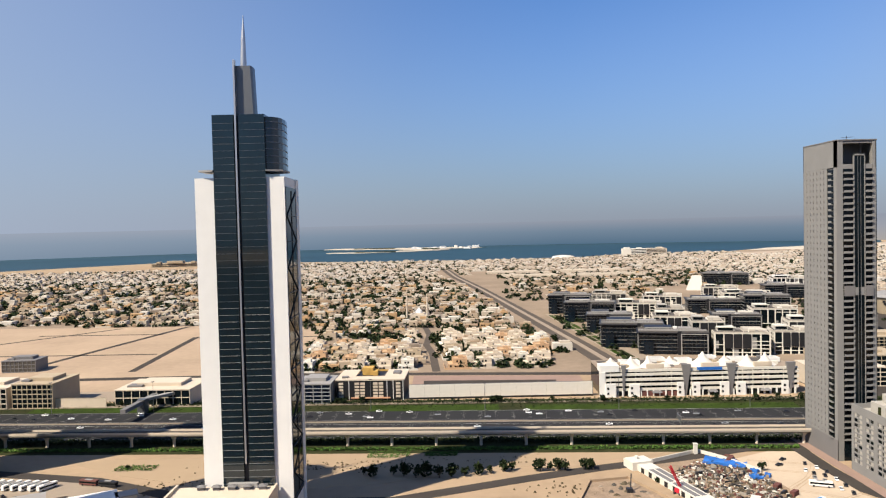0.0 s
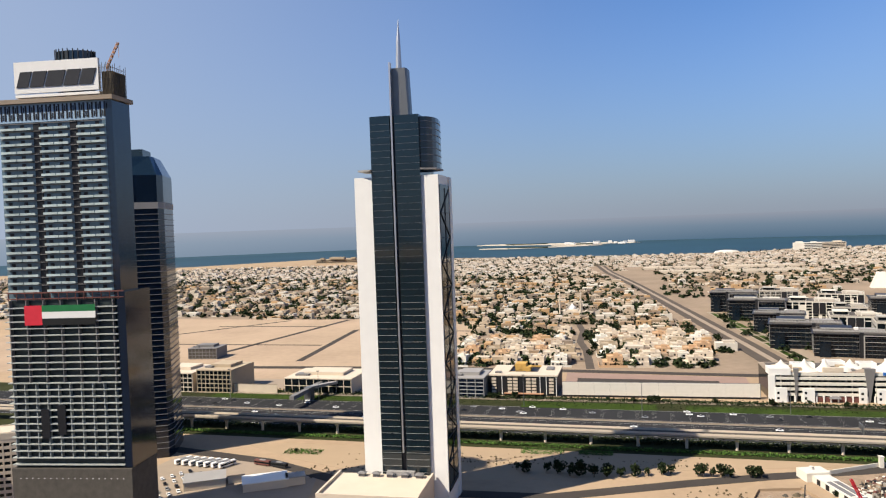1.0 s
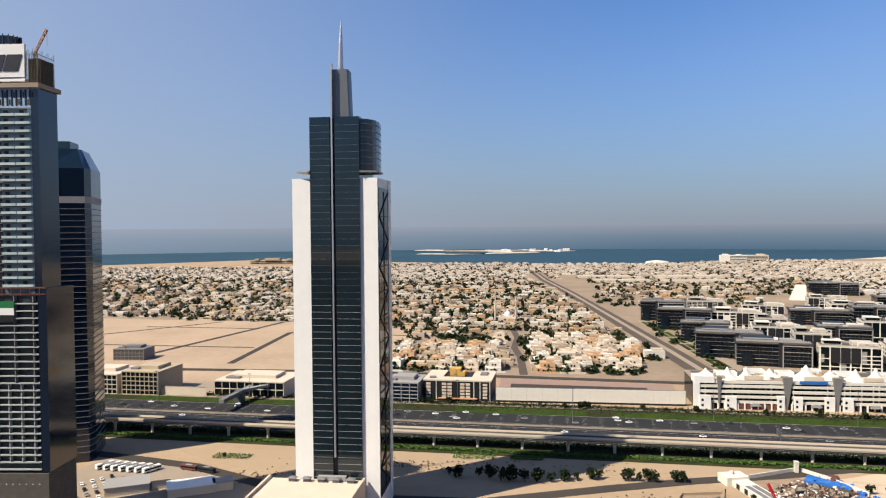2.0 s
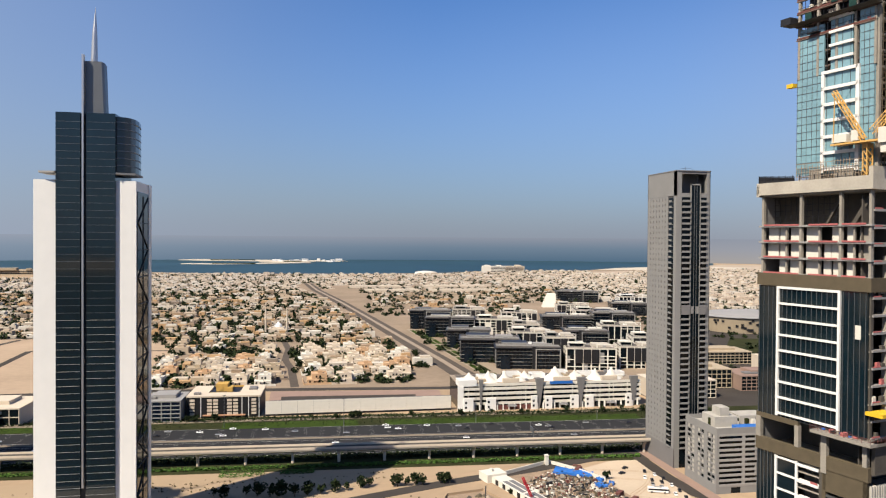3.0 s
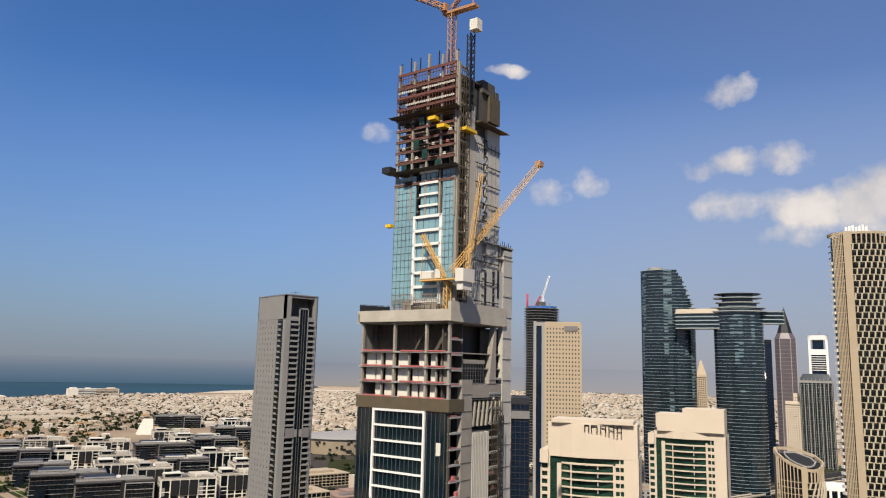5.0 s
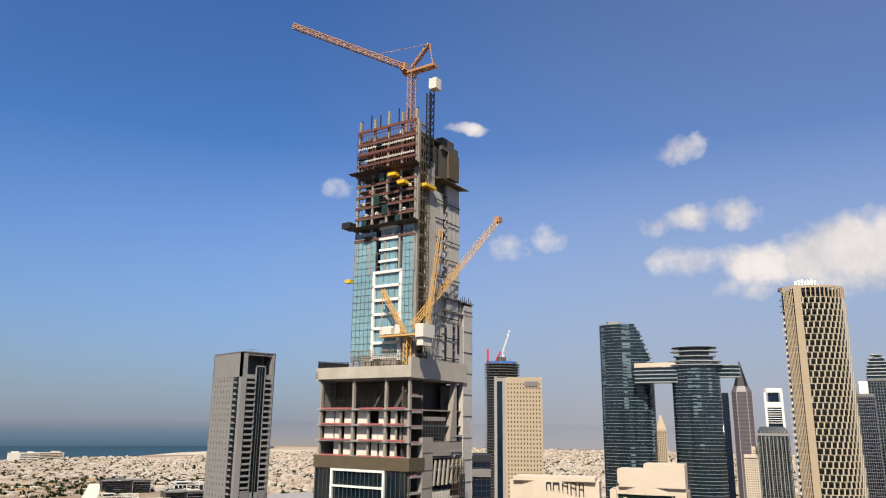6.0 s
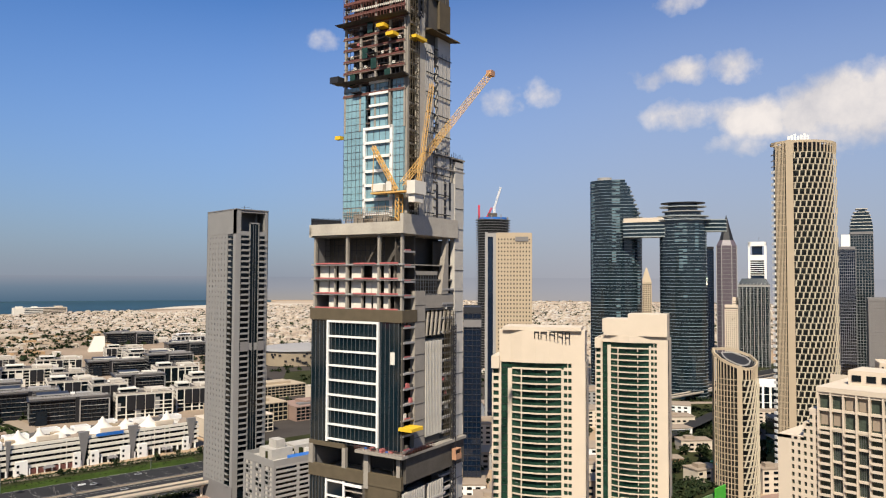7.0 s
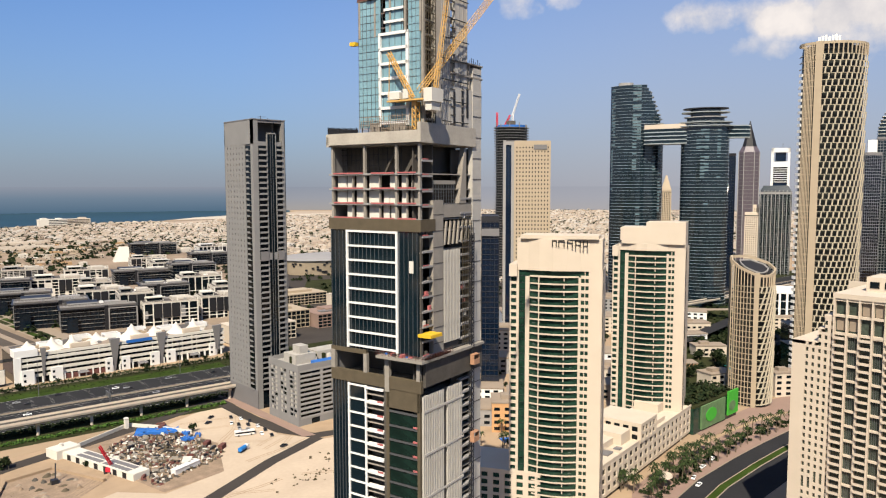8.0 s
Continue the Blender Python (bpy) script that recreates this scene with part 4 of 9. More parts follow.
    for k, (y, z) in enumerate(((2.0, 188), (7.2, 188), (16, 188), (12.1, 191), (17.2, 191), (4, 194.3), (8, 194.3), (13, 194.3), (16.5, 194.3), (3, 197.4), (7.5, 197.4), (11, 197.4), (12.4, 197.4), (17.5, 197.4), (2.2, 200.5), (15.4, 200.5), (18, 203.5), (9, 203.5))):
        part("stored_bags", Shape().prism(rect(1.65, 2.3, y, y + 0.9), z + 0.05, z + 0.75, rect(1.75, 2.2, y + 0.15, y + 0.75)), WHITE_CLOTH if k % 3 else PINK, t)
    net = Shape().box(1.3, 1.42, 0, 1.7, -0.2, 2.6).mesh("green_netting", GLASS_GREEN)
    for y, z in ((9.6, 194), (12.4, 197), (5.2, 190.5), (16.4, 190.5), (10.8, 203.5)):
        piece("green_netting", net, t, at(0, y, z))
    tube = Shape()
    for k in range(5):
        tube.beam((2.3 + k * 1.0, -0.4, 155.5), (2.3 + k * 1.0, -0.4, 217.5), 0.12)
    for k in range(31):
        tube.beam((2.2, -0.4, 156.5 + k * 2.0), (6.4, -0.4, 156.5 + k * 2.0), 0.12)
        if k % 2:
            tube.beam((2.3, -0.4, 156.5 + k * 2.0), (6.3, -0.4, 158.5 + k * 2.0), 0.1)
    part("side_scaffold", tube, BROWN_BAND, t, "brown scaffold along the open side")
    tube = Shape()
    for k in range(21):
        tube.beam((13.4, -0.3, 156.5 + k * 2.2), (15.2, -0.3, 156.5 + k * 2.2), 0.3)
    parts("recess_tie", tube, DARK_CONCRETE, t)
    for k in range(9):
        y = rng.uniform(0, 19)
        part("edge_net", Shape().prism(rect(0.4, 1.6, y, y + rng.uniform(1.5, 3.0)), 188 + k * 3.2, 188.15 + k * 3.2), DARK_METAL, t)
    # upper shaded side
    # Side recess closed by a back coloured as dark as its shade.
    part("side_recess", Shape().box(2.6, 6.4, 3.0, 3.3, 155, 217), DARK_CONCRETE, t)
    sb = Shape().box(2.2, 6.4, 0.3, 1.0, -0.2, 0.2).mesh("balcony_edge", CONCRETE)
    for k in range(19):
        piece("balcony_edge", sb, t, at(0, 0, 157 + 3.4 * k))
    part("corner_column", Shape().box(2.0, 2.8, 0.2, 1.0, 155, 219), CONCRETE, t)
    part("pier_wall", Shape().box(6.4, 9.2, -0.2, 0.9, 155, 208.5), PALE_CONCRETE, t, "pale concrete pier")
    parts("panel_wall", Shape().box(9.2, 13.4, -0.2, 0.6, 155, 201).box(15.2, 21.6, -0.2, 0.6, 155, 204), FIN_GREY, t, "pale grey panel wall with fins")
    # Near-black back gives the narrow recess its shade.
    part("panel_recess", Shape().box(13.4, 15.2, 1.0, 1.2, 155, 204), DARK_CLAD, t)
    f3 = Shape().box(-0.08, 0.08, -0.32, -0.2, 155, 200).mesh("white_fin", LIGHT_GREY)
    for x in (9.4, 10.4, 11.4, 12.4, 13.2, 15.4, 17.4, 19.4, 21.4):
        piece("white_fin", f3, t, at(x, 0))
    f4 = Shape().box(9.2, 13.4, -0.65, -0.5, -0.12, 0.12).box(15.2, 21.6, -0.65, -0.5, -0.12, 0.12).mesh("cross_band", DARK_CLAD)
    for k in range(9):
        piece("cross_band", f4, t, at(0, 0, 157 + 5.2 * k))
    parts("upper_rear", Shape().box(10, 21, 0.6, 18, 200, 214).box(13, 19, 0.0, 10, 214, 217.5).box(19.5, 21.2, 0, 6, 214, 216), DARK_CONCRETE, t)
    part("rear_fan", Shape().prism([(9.2, -2.4), (23.5, -2.4), (22, 0.6), (9.2, 0.6)], 204.2, 204.8, [(9.2, -0.4), (23.9, -1.8), (22, 0.6), (9.2, 0.6)]).box(16.0, 21.4, -0.3, 0.4, 206.5, 214), BROWN_BAND, t)
    part("rear_block", Shape().box(13.6, 28.9, -0.3, 16, 155, 166.0), FIN_GREY, t, "pale panelled rear block")
    # Open top floor drawn as a near-black core in place of shade.
    part("rear_block_top", Shape().box(13.6, 28.9, 1.5, 16, 166.0, 172.6), DARK_CLAD, t)
    parts("rear_slab", Shape().box(13.4, 29.1, -0.5, 16, 169.2, 169.6).box(13.4, 29.1, -0.6, 16, 172.6, 173.0), CONCRETE, t)
    for x in (13.6, 18.0, 22.4, 28.2):
        part("rear_column", Shape().box(x, x + 0.7, -0.2, 0.6, 166.0, 172.6), CONCRETE, t)
    # Slots are near-black strips on the wall, shade painted rather than cut in.
    for x, z0, z1 in ((14.6, 155.4, 164.8), (18.6, 156, 166), (21.0, 158.5, 166), (24.6, 156, 166), (26.6, 159, 164)):
        part("slot_shade_strip", Shape().box(x, x + 0.9, -0.42, -0.28, z0, z1), DARK_CLAD, t)
    for k in range(5):
        part("slot_slab", Shape().box(18.3, 19.8, -0.5, -0.3, 157 + k * 2.1, 157.3 + k * 2.1), CONCRETE, t)
    tops = Shape()
    for k in range(14):
        tops.beam((13.8 + k * 1.1, -0.2, 173.0), (13.8 + k * 1.1, -0.2, 174.2 + rng.uniform(-0.5, 0.6)), 0.12)
    parts("starter_bar", tops, DARK_METAL, t)


under_construction()


BROWN_ORANGE = material("weathered_orange_paint", (0.36, 0.19, 0.10), 0.6, var=0.15, scale=0.6)


def cranes():
    t = thing("tower_crane", "yellow luffing tower crane on the parapet roof", "crane", UC_POSE)
    m = Shape()
    lattice(m, (0.55, 1.5, 151.4), (0.55, 1.5, 161.0), 1.3, 1.3, 0.13)
    part("mast", m, CRANE_YELLOW, t)
    slew = part("slew_platform", Shape().box(-1.3, 0.9, -3.0, 9.0, 161.1, 161.5).box(-0.3, 1.1, 0.9, 2.1, 160.0, 161), CRANE_YELLOW, t)
    part("winch", Shape().box(-1.2, 0.6, 5.2, 8.8, 161.7, 163.4).box(-1.2, 0.2, 2.6, 4.2, 161.7, 164.0), WHITE_CLOTH, slew)
    part("counterweight", Shape().box(-1.5, 3.4, -4.6, -2.2, 160.6, 163.8).box(-1.0, 2.6, -4.2, -2.4, 158.6, 160.6), WHITE_CLOTH, slew, "pale box counterweight")
    j = Shape()
    lattice(j, (-1.2, -0.9, 163.2), (37.1, -4.2, 198.9), 1.2, 1.5, 0.085)
    jib = part("jib", j, CRANE_YELLOW, t, "long yellow lattice jib")
    a = Shape()
    lattice(a, (-0.6, 1.6, 161.8), (-1.4, 8.2, 173.0), 0.8, 1.2, 0.13)
    a.beam((-1.4, 8.0, 172.6), (-1.2, 8.4, 161.7), 0.15)
    part("a_frame", a, CRANE_YELLOW, t)
    part("jib_tip", Shape().box(36.2, 38.4, -5.0, -3.4, 198.2, 199.8), ORANGE, jib)
    b = Shape()
    lattice(b, (2.4, -3.0, 163.6), (8.9, -2.6, 189.9), 0.8, 1.6, 0.06)
    part("tie_boom", b, CRANE_YELLOW, t)
    r = Shape().beam((-1.4, 8, 172.8), (16, -2.4, 180), 0.09).beam((8.8, -2.6, 189.5), (4.2, -3.2, 160.0), 0.1).beam((8.8, -2.6, 189.5), (3.0, -3.4, 164.0), 0.1)
    part("cable", r, DARK_METAL, t)

    t = thing("tower_crane", "orange and white lattice crane at the unfinished top", "crane", UC_POSE)
    m = Shape()
    lattice(m, (4.0, 4.4, 214.0), (4.0, 4.4, 234.0), 1.6, 1.8, 0.13)
    part("mast", m, BROWN_ORANGE, t)
    m = Shape()
    lattice(m, (5.4, -0.9, 206.0), (5.4, -0.9, 227.4), 1.4, 1.8, 0.16)
    part("rear_mast", m, DARK_METAL, t)
    part("counterweight", Shape().box(3.2, 5.6, -4.2, -1.8, 227.4, 230.4), WHITE_CLOTH, t)
    part("slew_platform", Shape().box(3.0, 5.2, -3.4, 7.0, 234.0, 234.7).box(2.0, 3.6, 5.4, 7.0, 234.7, 236.8), BROWN_ORANGE, t)
    j = Shape()
    lattice(j, (3.0, 6.0, 235.8), (-20.0, 27.0, 243.5), 1.1, 2.0, 0.14)
    lattice(j, (4.0, 4.6, 235.5), (4.4, -1.0, 241.6), 0.8, 1.6, 0.13)
    j.beam((4.4, -1.0, 241.6), (4.4, -2.4, 234.0), 0.25).beam((4.4, -1.0, 241.6), (-3.0, 13.0, 238.6), 0.1)
    part("jib", j, BROWN_ORANGE, t)


cranes()

def arc(points, n):
    """Points evenly spaced along a polyline, with the direction at each."""
    seg = [(Vector(a), Vector(b)) for a, b in zip(points, points[1:])]
    total = sum((b - a).length for a, b in seg)
    out = []
    for k in range(n):
        d = total * k / (n - 1)
        for a, b in seg:
            ln = (b - a).length
            if d <= ln + 1e-6:
                out.append((a.lerp(b, min(1, d / ln)), (b - a).normalized()))
                break
            d -= ln
    return out, total


def cream_tower(x, y, turn, W, z0, zc, ztop, step, floors, crown, label, sign):
    """Cream apartment tower: bowed balcony bays between piers, a green glass strip, a solid crown."""
    t = thing("apartment_tower", label, "skyscraper", at(x, y, 0, turn), "cream towers")
    k = W / 36.5
    bow = [(8 * k, 0.0), (12 * k, -1.5), (17.6 * k, -2.1), (23 * k, -1.5), (27.3 * k, 0.0)]
    D = 24.0
    part("core", Shape().prism([(0.3, 0.3), (8 * k, 0.3), *[(p[0], p[1] + 1.3) for p in bow[1:-1]], (27.3 * k, 0.3), (W - 0.3, 0.3), (W - 0.3, D - .3), (0.3, D - .3)], 0, zc), GLASS_GREEN, t, "green glass body")
    parts("pier", Shape().box(2.7 * k, 3.7 * k, -0.3, 2, 0, zc).box(0, 0.5 * k, -0.2, 2, 0, zc - 4), CREAM, t)
    parts("pier", Shape().box(6.4 * k, 8.0 * k, -0.8, 2, 0, zc - 3), CREAM, t)
    parts("pier", Shape().box(27.3 * k, 28.2 * k, -0.7, 2, 0, zc - 3), CREAM, t)
    parts("end_pier", Shape().box(31.2 * k, W, -0.5, 3.0, 0, zc).box(W - 0.6, W, 8.0, D, 0, zc), CREAM, t, "broad cream end pier")
    parts("rear_wall", Shape().box(0, W, D - 0.5, D, 0, zc).box(0, 0.5, 2, D, 0, zc), CREAM, t)
    part("side_glass", Shape().box(W - 0.25, W + 0.1, 3.4, 6.0, 0, zc), GLASS_DARK, t)
    slab = Shape().prism(bow + [(27.3 * k, 1.6), (8 * k, 1.6)], -0.34, 0.28).mesh("balcony_slab", CREAM)
    rail = Shape()
    for a, b in zip(bow, bow[1:]):
        rail.quad((a[0], a[1] + 0.1, 0.3), (b[0], b[1] + 0.1, 0.3), (b[0], b[1] + 0.1, 1.25), (a[0], a[1] + 0.1, 1.25))
    rail = rail.mesh("glass_rail", GLASS_GREEN)
    post = Shape().box(11.6 * k, 12.0 * k, -1.45, 0.6, 0.3, step - 0.3).box(21.5 * k, 21.9 * k, -1.2, 0.6, 0.3, step - 0.3).mesh("bay_post", CREAM)
    l_sl = Shape().box(0.4, 2.8 * k, -0.5, 1.0, -0.55, 0.55).mesh("side_balcony", CREAM)
    r_sl = Shape().box(28.2 * k, 31.3 * k, -0.35, 1.0, -0.62, 0.62).box(29.6 * k, 29.9 * k, -0.25, 0.8, 0.6, step - 0.6).mesh("window_spandrel", CREAM)
    trans = Shape().box(3.7 * k, 6.4 * k, 0.1, 0.35, -0.1, 0.1).mesh("strip_transom", DARK_CLAD)
    chair = Shape().box(9.2 * k, 10.4 * k, -0.2, 0.3, 0.35, 1.3).box(24.0 * k, 25.2 * k, -0.5, 0.2, 0.35, 1.1).mesh("balcony_furniture", FRAME_GREY)
    for i in range(floors):
        z = z0 + step * i
        m = at(0, 0, z)
        piece("balcony_slab", slab, t, m)
        piece("side_balcony", l_sl, t, m)
        piece("window_spandrel", r_sl, t, m)
        piece("strip_transom", trans, t, m)
        if i < floors - 1:
            piece("bay_post", post, t, m)
            piece("glass_rail", rail, t, m)
            if i % 3 == 1:
                piece("balcony_furniture", chair, t, m)
    front = [(3.0 * k, -0.5), (7.6 * k, -0.6), *[(p[0], p[1] - 0.35) for p in bow[1:-1]], (28.0 * k, -0.6)]
    for a0, a1, h0, h1 in crown:
        if a0 == 3.0 and h0 < zc + 4:
            part("crown_wall", Shape().prism(front + [(a1 * k, -0.55), (a1 * k, 14), (a0 * k, 14)], h0, h1), CREAM, t, "solid cream crown wall")
        else:
            parts("crown_wall", Shape().box(a0 * k, a1 * k, -2.0, 14, h0, h1), CREAM, t, "solid cream crown wall")
    part("roof", Shape().box(1, W - 1, 1, D - 1, zc, zc + 0.6), PAVING, t)
    if sign:
        s = Shape()
        x = 17.0 * k
        for w in (1.9, 2.6, 2.3, 2.3, 1.9):                 # an unlettered row of thin dark marks
            s.box(x, x + 0.4, -2.75, -2.45, zc + 9.4, zc + 12.2).box(x + w * 0.8, x + w * 0.8 + 0.4, -2.75, -2.45, zc + 9.4, zc + 12.2)
            s.box(x + 0.4, x + w * 0.8, -2.75, -2.45, zc + 11.8, zc + 12.2)
            x += w * 1.35
        part("sign_mark", s, BLACK, t, "row of dark sign marks")
    return t


cream_tower(224.5, 203.5, -58, 37.5, 9.8, 107.0, 121, 2.95, 33, [(3.0, 36.3, 106.6, 119.6), (4.5, 35.0, 119.6, 121.0), (0.0, 3.2, 104, 109)],
            "cream tower with bowed green glass balconies and a solid crown", True)
rear_tower = cream_tower(314.0, 214.6, -65, 35.0, 5.95, 110.5, 123, 2.95, 35, [(3.0, 36.4, 109.0, 112.4), (4.0, 17.0, 114.0, 120.5), (17.0, 36.4, 114.0, 123.2), (4.6, 30.0, 112.4, 114.0), (30.0, 36.4, 112.4, 114.0), (0.0, 3.2, 106, 111)],
            "cream tower with bowed balconies and a stepped crown", False)
rear_tower.matrix_world = pose(0, 0, -16.1) @ Matrix.Scale(1.115, 4) @ rear_tower.matrix_world


def podium():
    """The low cream block along the boulevard, with rows of square windows."""
    t = thing("podium_block", "low cream podium block with dark square windows along the boulevard", "building")
    a, b = Vector((258, 184.3)), Vector((381, 206))
    d = (b - a).normalized()
    ang = math.degrees(math.atan2(d.y, d.x))
    L = (b - a).length
    m = at(a.x, a.y, 0, ang)
    w = part("wing_core", Shape().box(0.3, L - 0.3, 0.6, 26, 0, 15.4), GLASS_DARK, t)
    w.matrix_local = m
    facade(t, m @ at(0, 0.7, 0), L, 2.4, 3, 4.4, 20, CREAM, 2.3, 1.7, 0.7)
    r = part("wing_roof", Shape().box(0, L, 0.2, 26, 15.4, 16.2).box(0, L, 0.0, 0.5, 16.2, 17.2).box(0, 0.5, 0.5, 26, 0, 17.2).box(26, 40, 9, 25, 16.2, 19.6).box(40, 51, 5, 25, 16.2, 21.8).box(100, 116, 10, 24, 16.2, 21.0).box(30, 30.4, 0.5, 9, 16.2, 17.4).box(72, 92, 3, 3.4, 16.2, 18.4), CREAM, t)
    r.matrix_local = m
    g = part("roof_plant", Shape().box(23, 29, 4, 9, 16.2, 16.9).box(33, 37, 3, 6, 16.2, 16.8).box(76, 80, 10, 13, 16.2, 18), GREY_CLAD, t)
    g.matrix_local = m
    m2 = at(224.5, 203.5, 0, -58)
    w = part("front_core", Shape().box(-23.7, 13.2, -0.5, 26, 0, 20), GLASS_GREEN, t)
    w.matrix_local = m2
    facade(t, m2 @ at(-24, -0.4, 0), 37.5, 1.0, 6, 3.3, 7, CREAM, 2.3, 1.1, 0.8)
    r = part("front_roof", Shape().box(-24, 13.5, -1.3, 26, 20.2, 21.0).box(-24, 13.5, -1.4, -0.9, 21.0, 22.0).box(-24, -23.5, -0.9, 26, 21.0, 22.0), CREAM, t)
    r.matrix_local = m2
    m3 = m @ at(51, -0.3, 0)
    b = part("upper_core", Shape().box(0.3, 19.7, 0.5, 25, 16.3, 24.0), GLASS_DARK, t)
    b.matrix_local = m3
    facade(t, m3 @ at(0, 0.4, 0), 20, 16.0, 2, 4.0, 4, CREAM, 1.6, 1.5, 0.6)
    facade(t, m3 @ at(0.4, 25, 0, -90), 25, 16.0, 2, 4.0, 5, CREAM, 1.6, 1.5, 0.6)
    r = part("upper_roof", Shape().box(-0.2, 20.2, -0.3, 25.2, 24.0, 25.2), CREAM, t)
    r.matrix_local = m3


podium()


WINDOW_GREEN = material("grey_green_window_glass", (0.045, 0.058, 0.045), 0.15, var=0.7, scale=0.5, fine=1.5, spec=0.6)


def stepped_block():
    """Cream residential block beside the boulevard: small windows on a stepped wing, then balcony columns."""
    t = thing("apartment_block", "cream stepped apartment block with gridded windows and balconies", "skyscraper", at(276.25, 110, -35, -90) @ Matrix.Scale(1.25, 4))
    S, B = 2.14, 28.0
    part("core", Shape().box(0.4, 7.2, 0.5, 24, B, 94).box(7.2, 8.85, 0.5, 24, B, 98.4).box(8.85, 11.2, 0.5, 24, B, 102.6).box(11.2, 38, 0.5, 44, B, 109), WINDOW_GREEN, t)
    parts("rear_wall", Shape().box(0, 38, 44, 44.5, B, 109).box(37.5, 38, 0, 44, B, 109).box(11.1, 11.5, 0.7, 44, 94, 109), CREAM, t)
    parts("side_wall", Shape().box(0, 0.4, 0.7, 44, B, 94.5).box(7.1, 7.5, 0.7, 24, 94, 99).box(8.75, 9.1, 0.7, 24, 98, 103), CREAM, t)
    # wing: a blank strip, then five columns of small windows under three roof steps
    xs, tops = (3.8, 5.5, 7.2, 8.85, 10.45), (94.2, 94.2, 98.4, 102.6, 102.6)
    parts("wing_wall", Shape().box(0, 3.8, 0, 0.7, B, 95.5), CREAM, t)
    for x, x2, top in zip(xs, xs[1:] + (11.9,), tops):
        part("wing_pier", Shape().box(x + 0.78, x2 - 0.35 * (x2 > 11), 0, 0.7, B, top + 1.2), CREAM, t)
        sp = Shape().box(x, x + 0.78, 0.0, 0.6, -0.45, 0.45).mesh("sill_wall", CREAM)
        for k in range(26, 1 + int(top / S)):
            piece("sill_wall", sp, t, at(0, 0, top - S * (k - 25) + S))
    rest = Shape()
    for x, top in zip(xs, tops):
        n = int(top / S) - 25
        z = top - S * n
        while z > B + S:
            z -= S
            rest.box(x, x + 0.78, 0.0, 0.6, z - 0.45, z + 0.45)
    tagged(part("lower_sill_walls", rest, CREAM, t), "", "", "", "stuff")
    parts("wing_cap", Shape().box(0, 7.2, 0, 24, 94.6, 95.6).box(7.0, 8.85, 0, 24, 98.8, 99.8).box(8.7, 11.4, -0.05, 24, 103.0, 103.9), CREAM, t)
    pm = Shape().box(-0.24, 0.24, -0.7, 0.7, B, 109.0).mesh("pier", CREAM)
    bal = Shape().box(0.24, 3.05, -1.2, 0.6, -0.16, 0.1).box(0.24, 3.05, -1.2, -1.08, 0.1, 0.62).mesh("balcony", CREAM)
    win = Shape().box(3.6, 6.25, -0.35, 0.6, -0.3, 0.3).mesh("spandrel", CREAM)
    bars = Shape()
    for k in range(1, 5):
        bars.box(3.6 + k * 0.53 - 0.04, 3.6 + k * 0.53 + 0.04, 0.3, 0.5, B, 98.5)
    mul = bars.mesh("mullion", FRAME_GREY)
    big = Shape().box(0.24, 6.25, -0.45, 0.6, -0.35, 0.35).mesh("band", CREAM)
    shade = Shape().box(0.5, 3.0, 0.32, 0.5, -1.7, 1.7).box(3.8, 6.1, 0.32, 0.5, -1.7, 1.7).mesh("blind", PAVING)
    for c in range(4):
        x = 11.4 + c * 6.5
        piece("pier", pm, t, at(x, 0))
        piece("pier", pm, t, at(x + 3.3, 0))
        piece("mullion", mul, t, at(x, 0))
        for i in range(24 if c < 3 else 12):
            z = 97.6 - S * i
            piece("balcony", bal, t, at(x, 0, z))
            if i % 2 == 0:
                piece("spandrel", win, t, at(x, 0, z + 1.0))
        low_b = Shape()
        for i in range(24 if c < 3 else 12, 32):
            z = 97.6 - S * i
            low_b.box(x + 0.24, x + 3.05, -1.2, 0.6, z - 0.16, z + 0.1).box(x + 0.24, x + 3.05, -1.2, -1.08, z + 0.1, z + 0.62)
            if i % 2 == 0:
                low_b.box(x + 3.6, x + 6.25, -0.35, 0.6, z + 0.7, z + 1.3)
        tagged(part("lower_balconies", low_b, CREAM, t), "", "", "", "stuff")
        for z in (99.0, 104.1, 108.6):
            piece("band", big, t, at(x, 0, z))
        if c % 2 == 0:
            piece("blind", shade, t, at(x, 0, 101.6))
        else:
            piece("blind", shade, t, at(x, 0, 106.3))
    part("cornice", Shape().box(11.0, 38, -0.8, 44.6, 109.0, 110.4), CREAM, t)
    parts("roof_house", Shape().box(16, 36, 10, 22, 110.4, 114.5), CREAM, t)
    for k in range(5):
        part("roof_window", Shape().box(17 + k * 3.8, 19.4 + k * 3.8, 9.8, 10.1, 111.4, 113.2), GLASS_DARK, t)


stepped_block()


# Near-black tone that carries the shade of deep openings in its colour.
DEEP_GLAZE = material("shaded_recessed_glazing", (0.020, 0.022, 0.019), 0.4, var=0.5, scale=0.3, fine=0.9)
LATTICE = material("pale_sand_screen", (0.40, 0.35, 0.26), 0.8, var=0.12, scale=0.2)


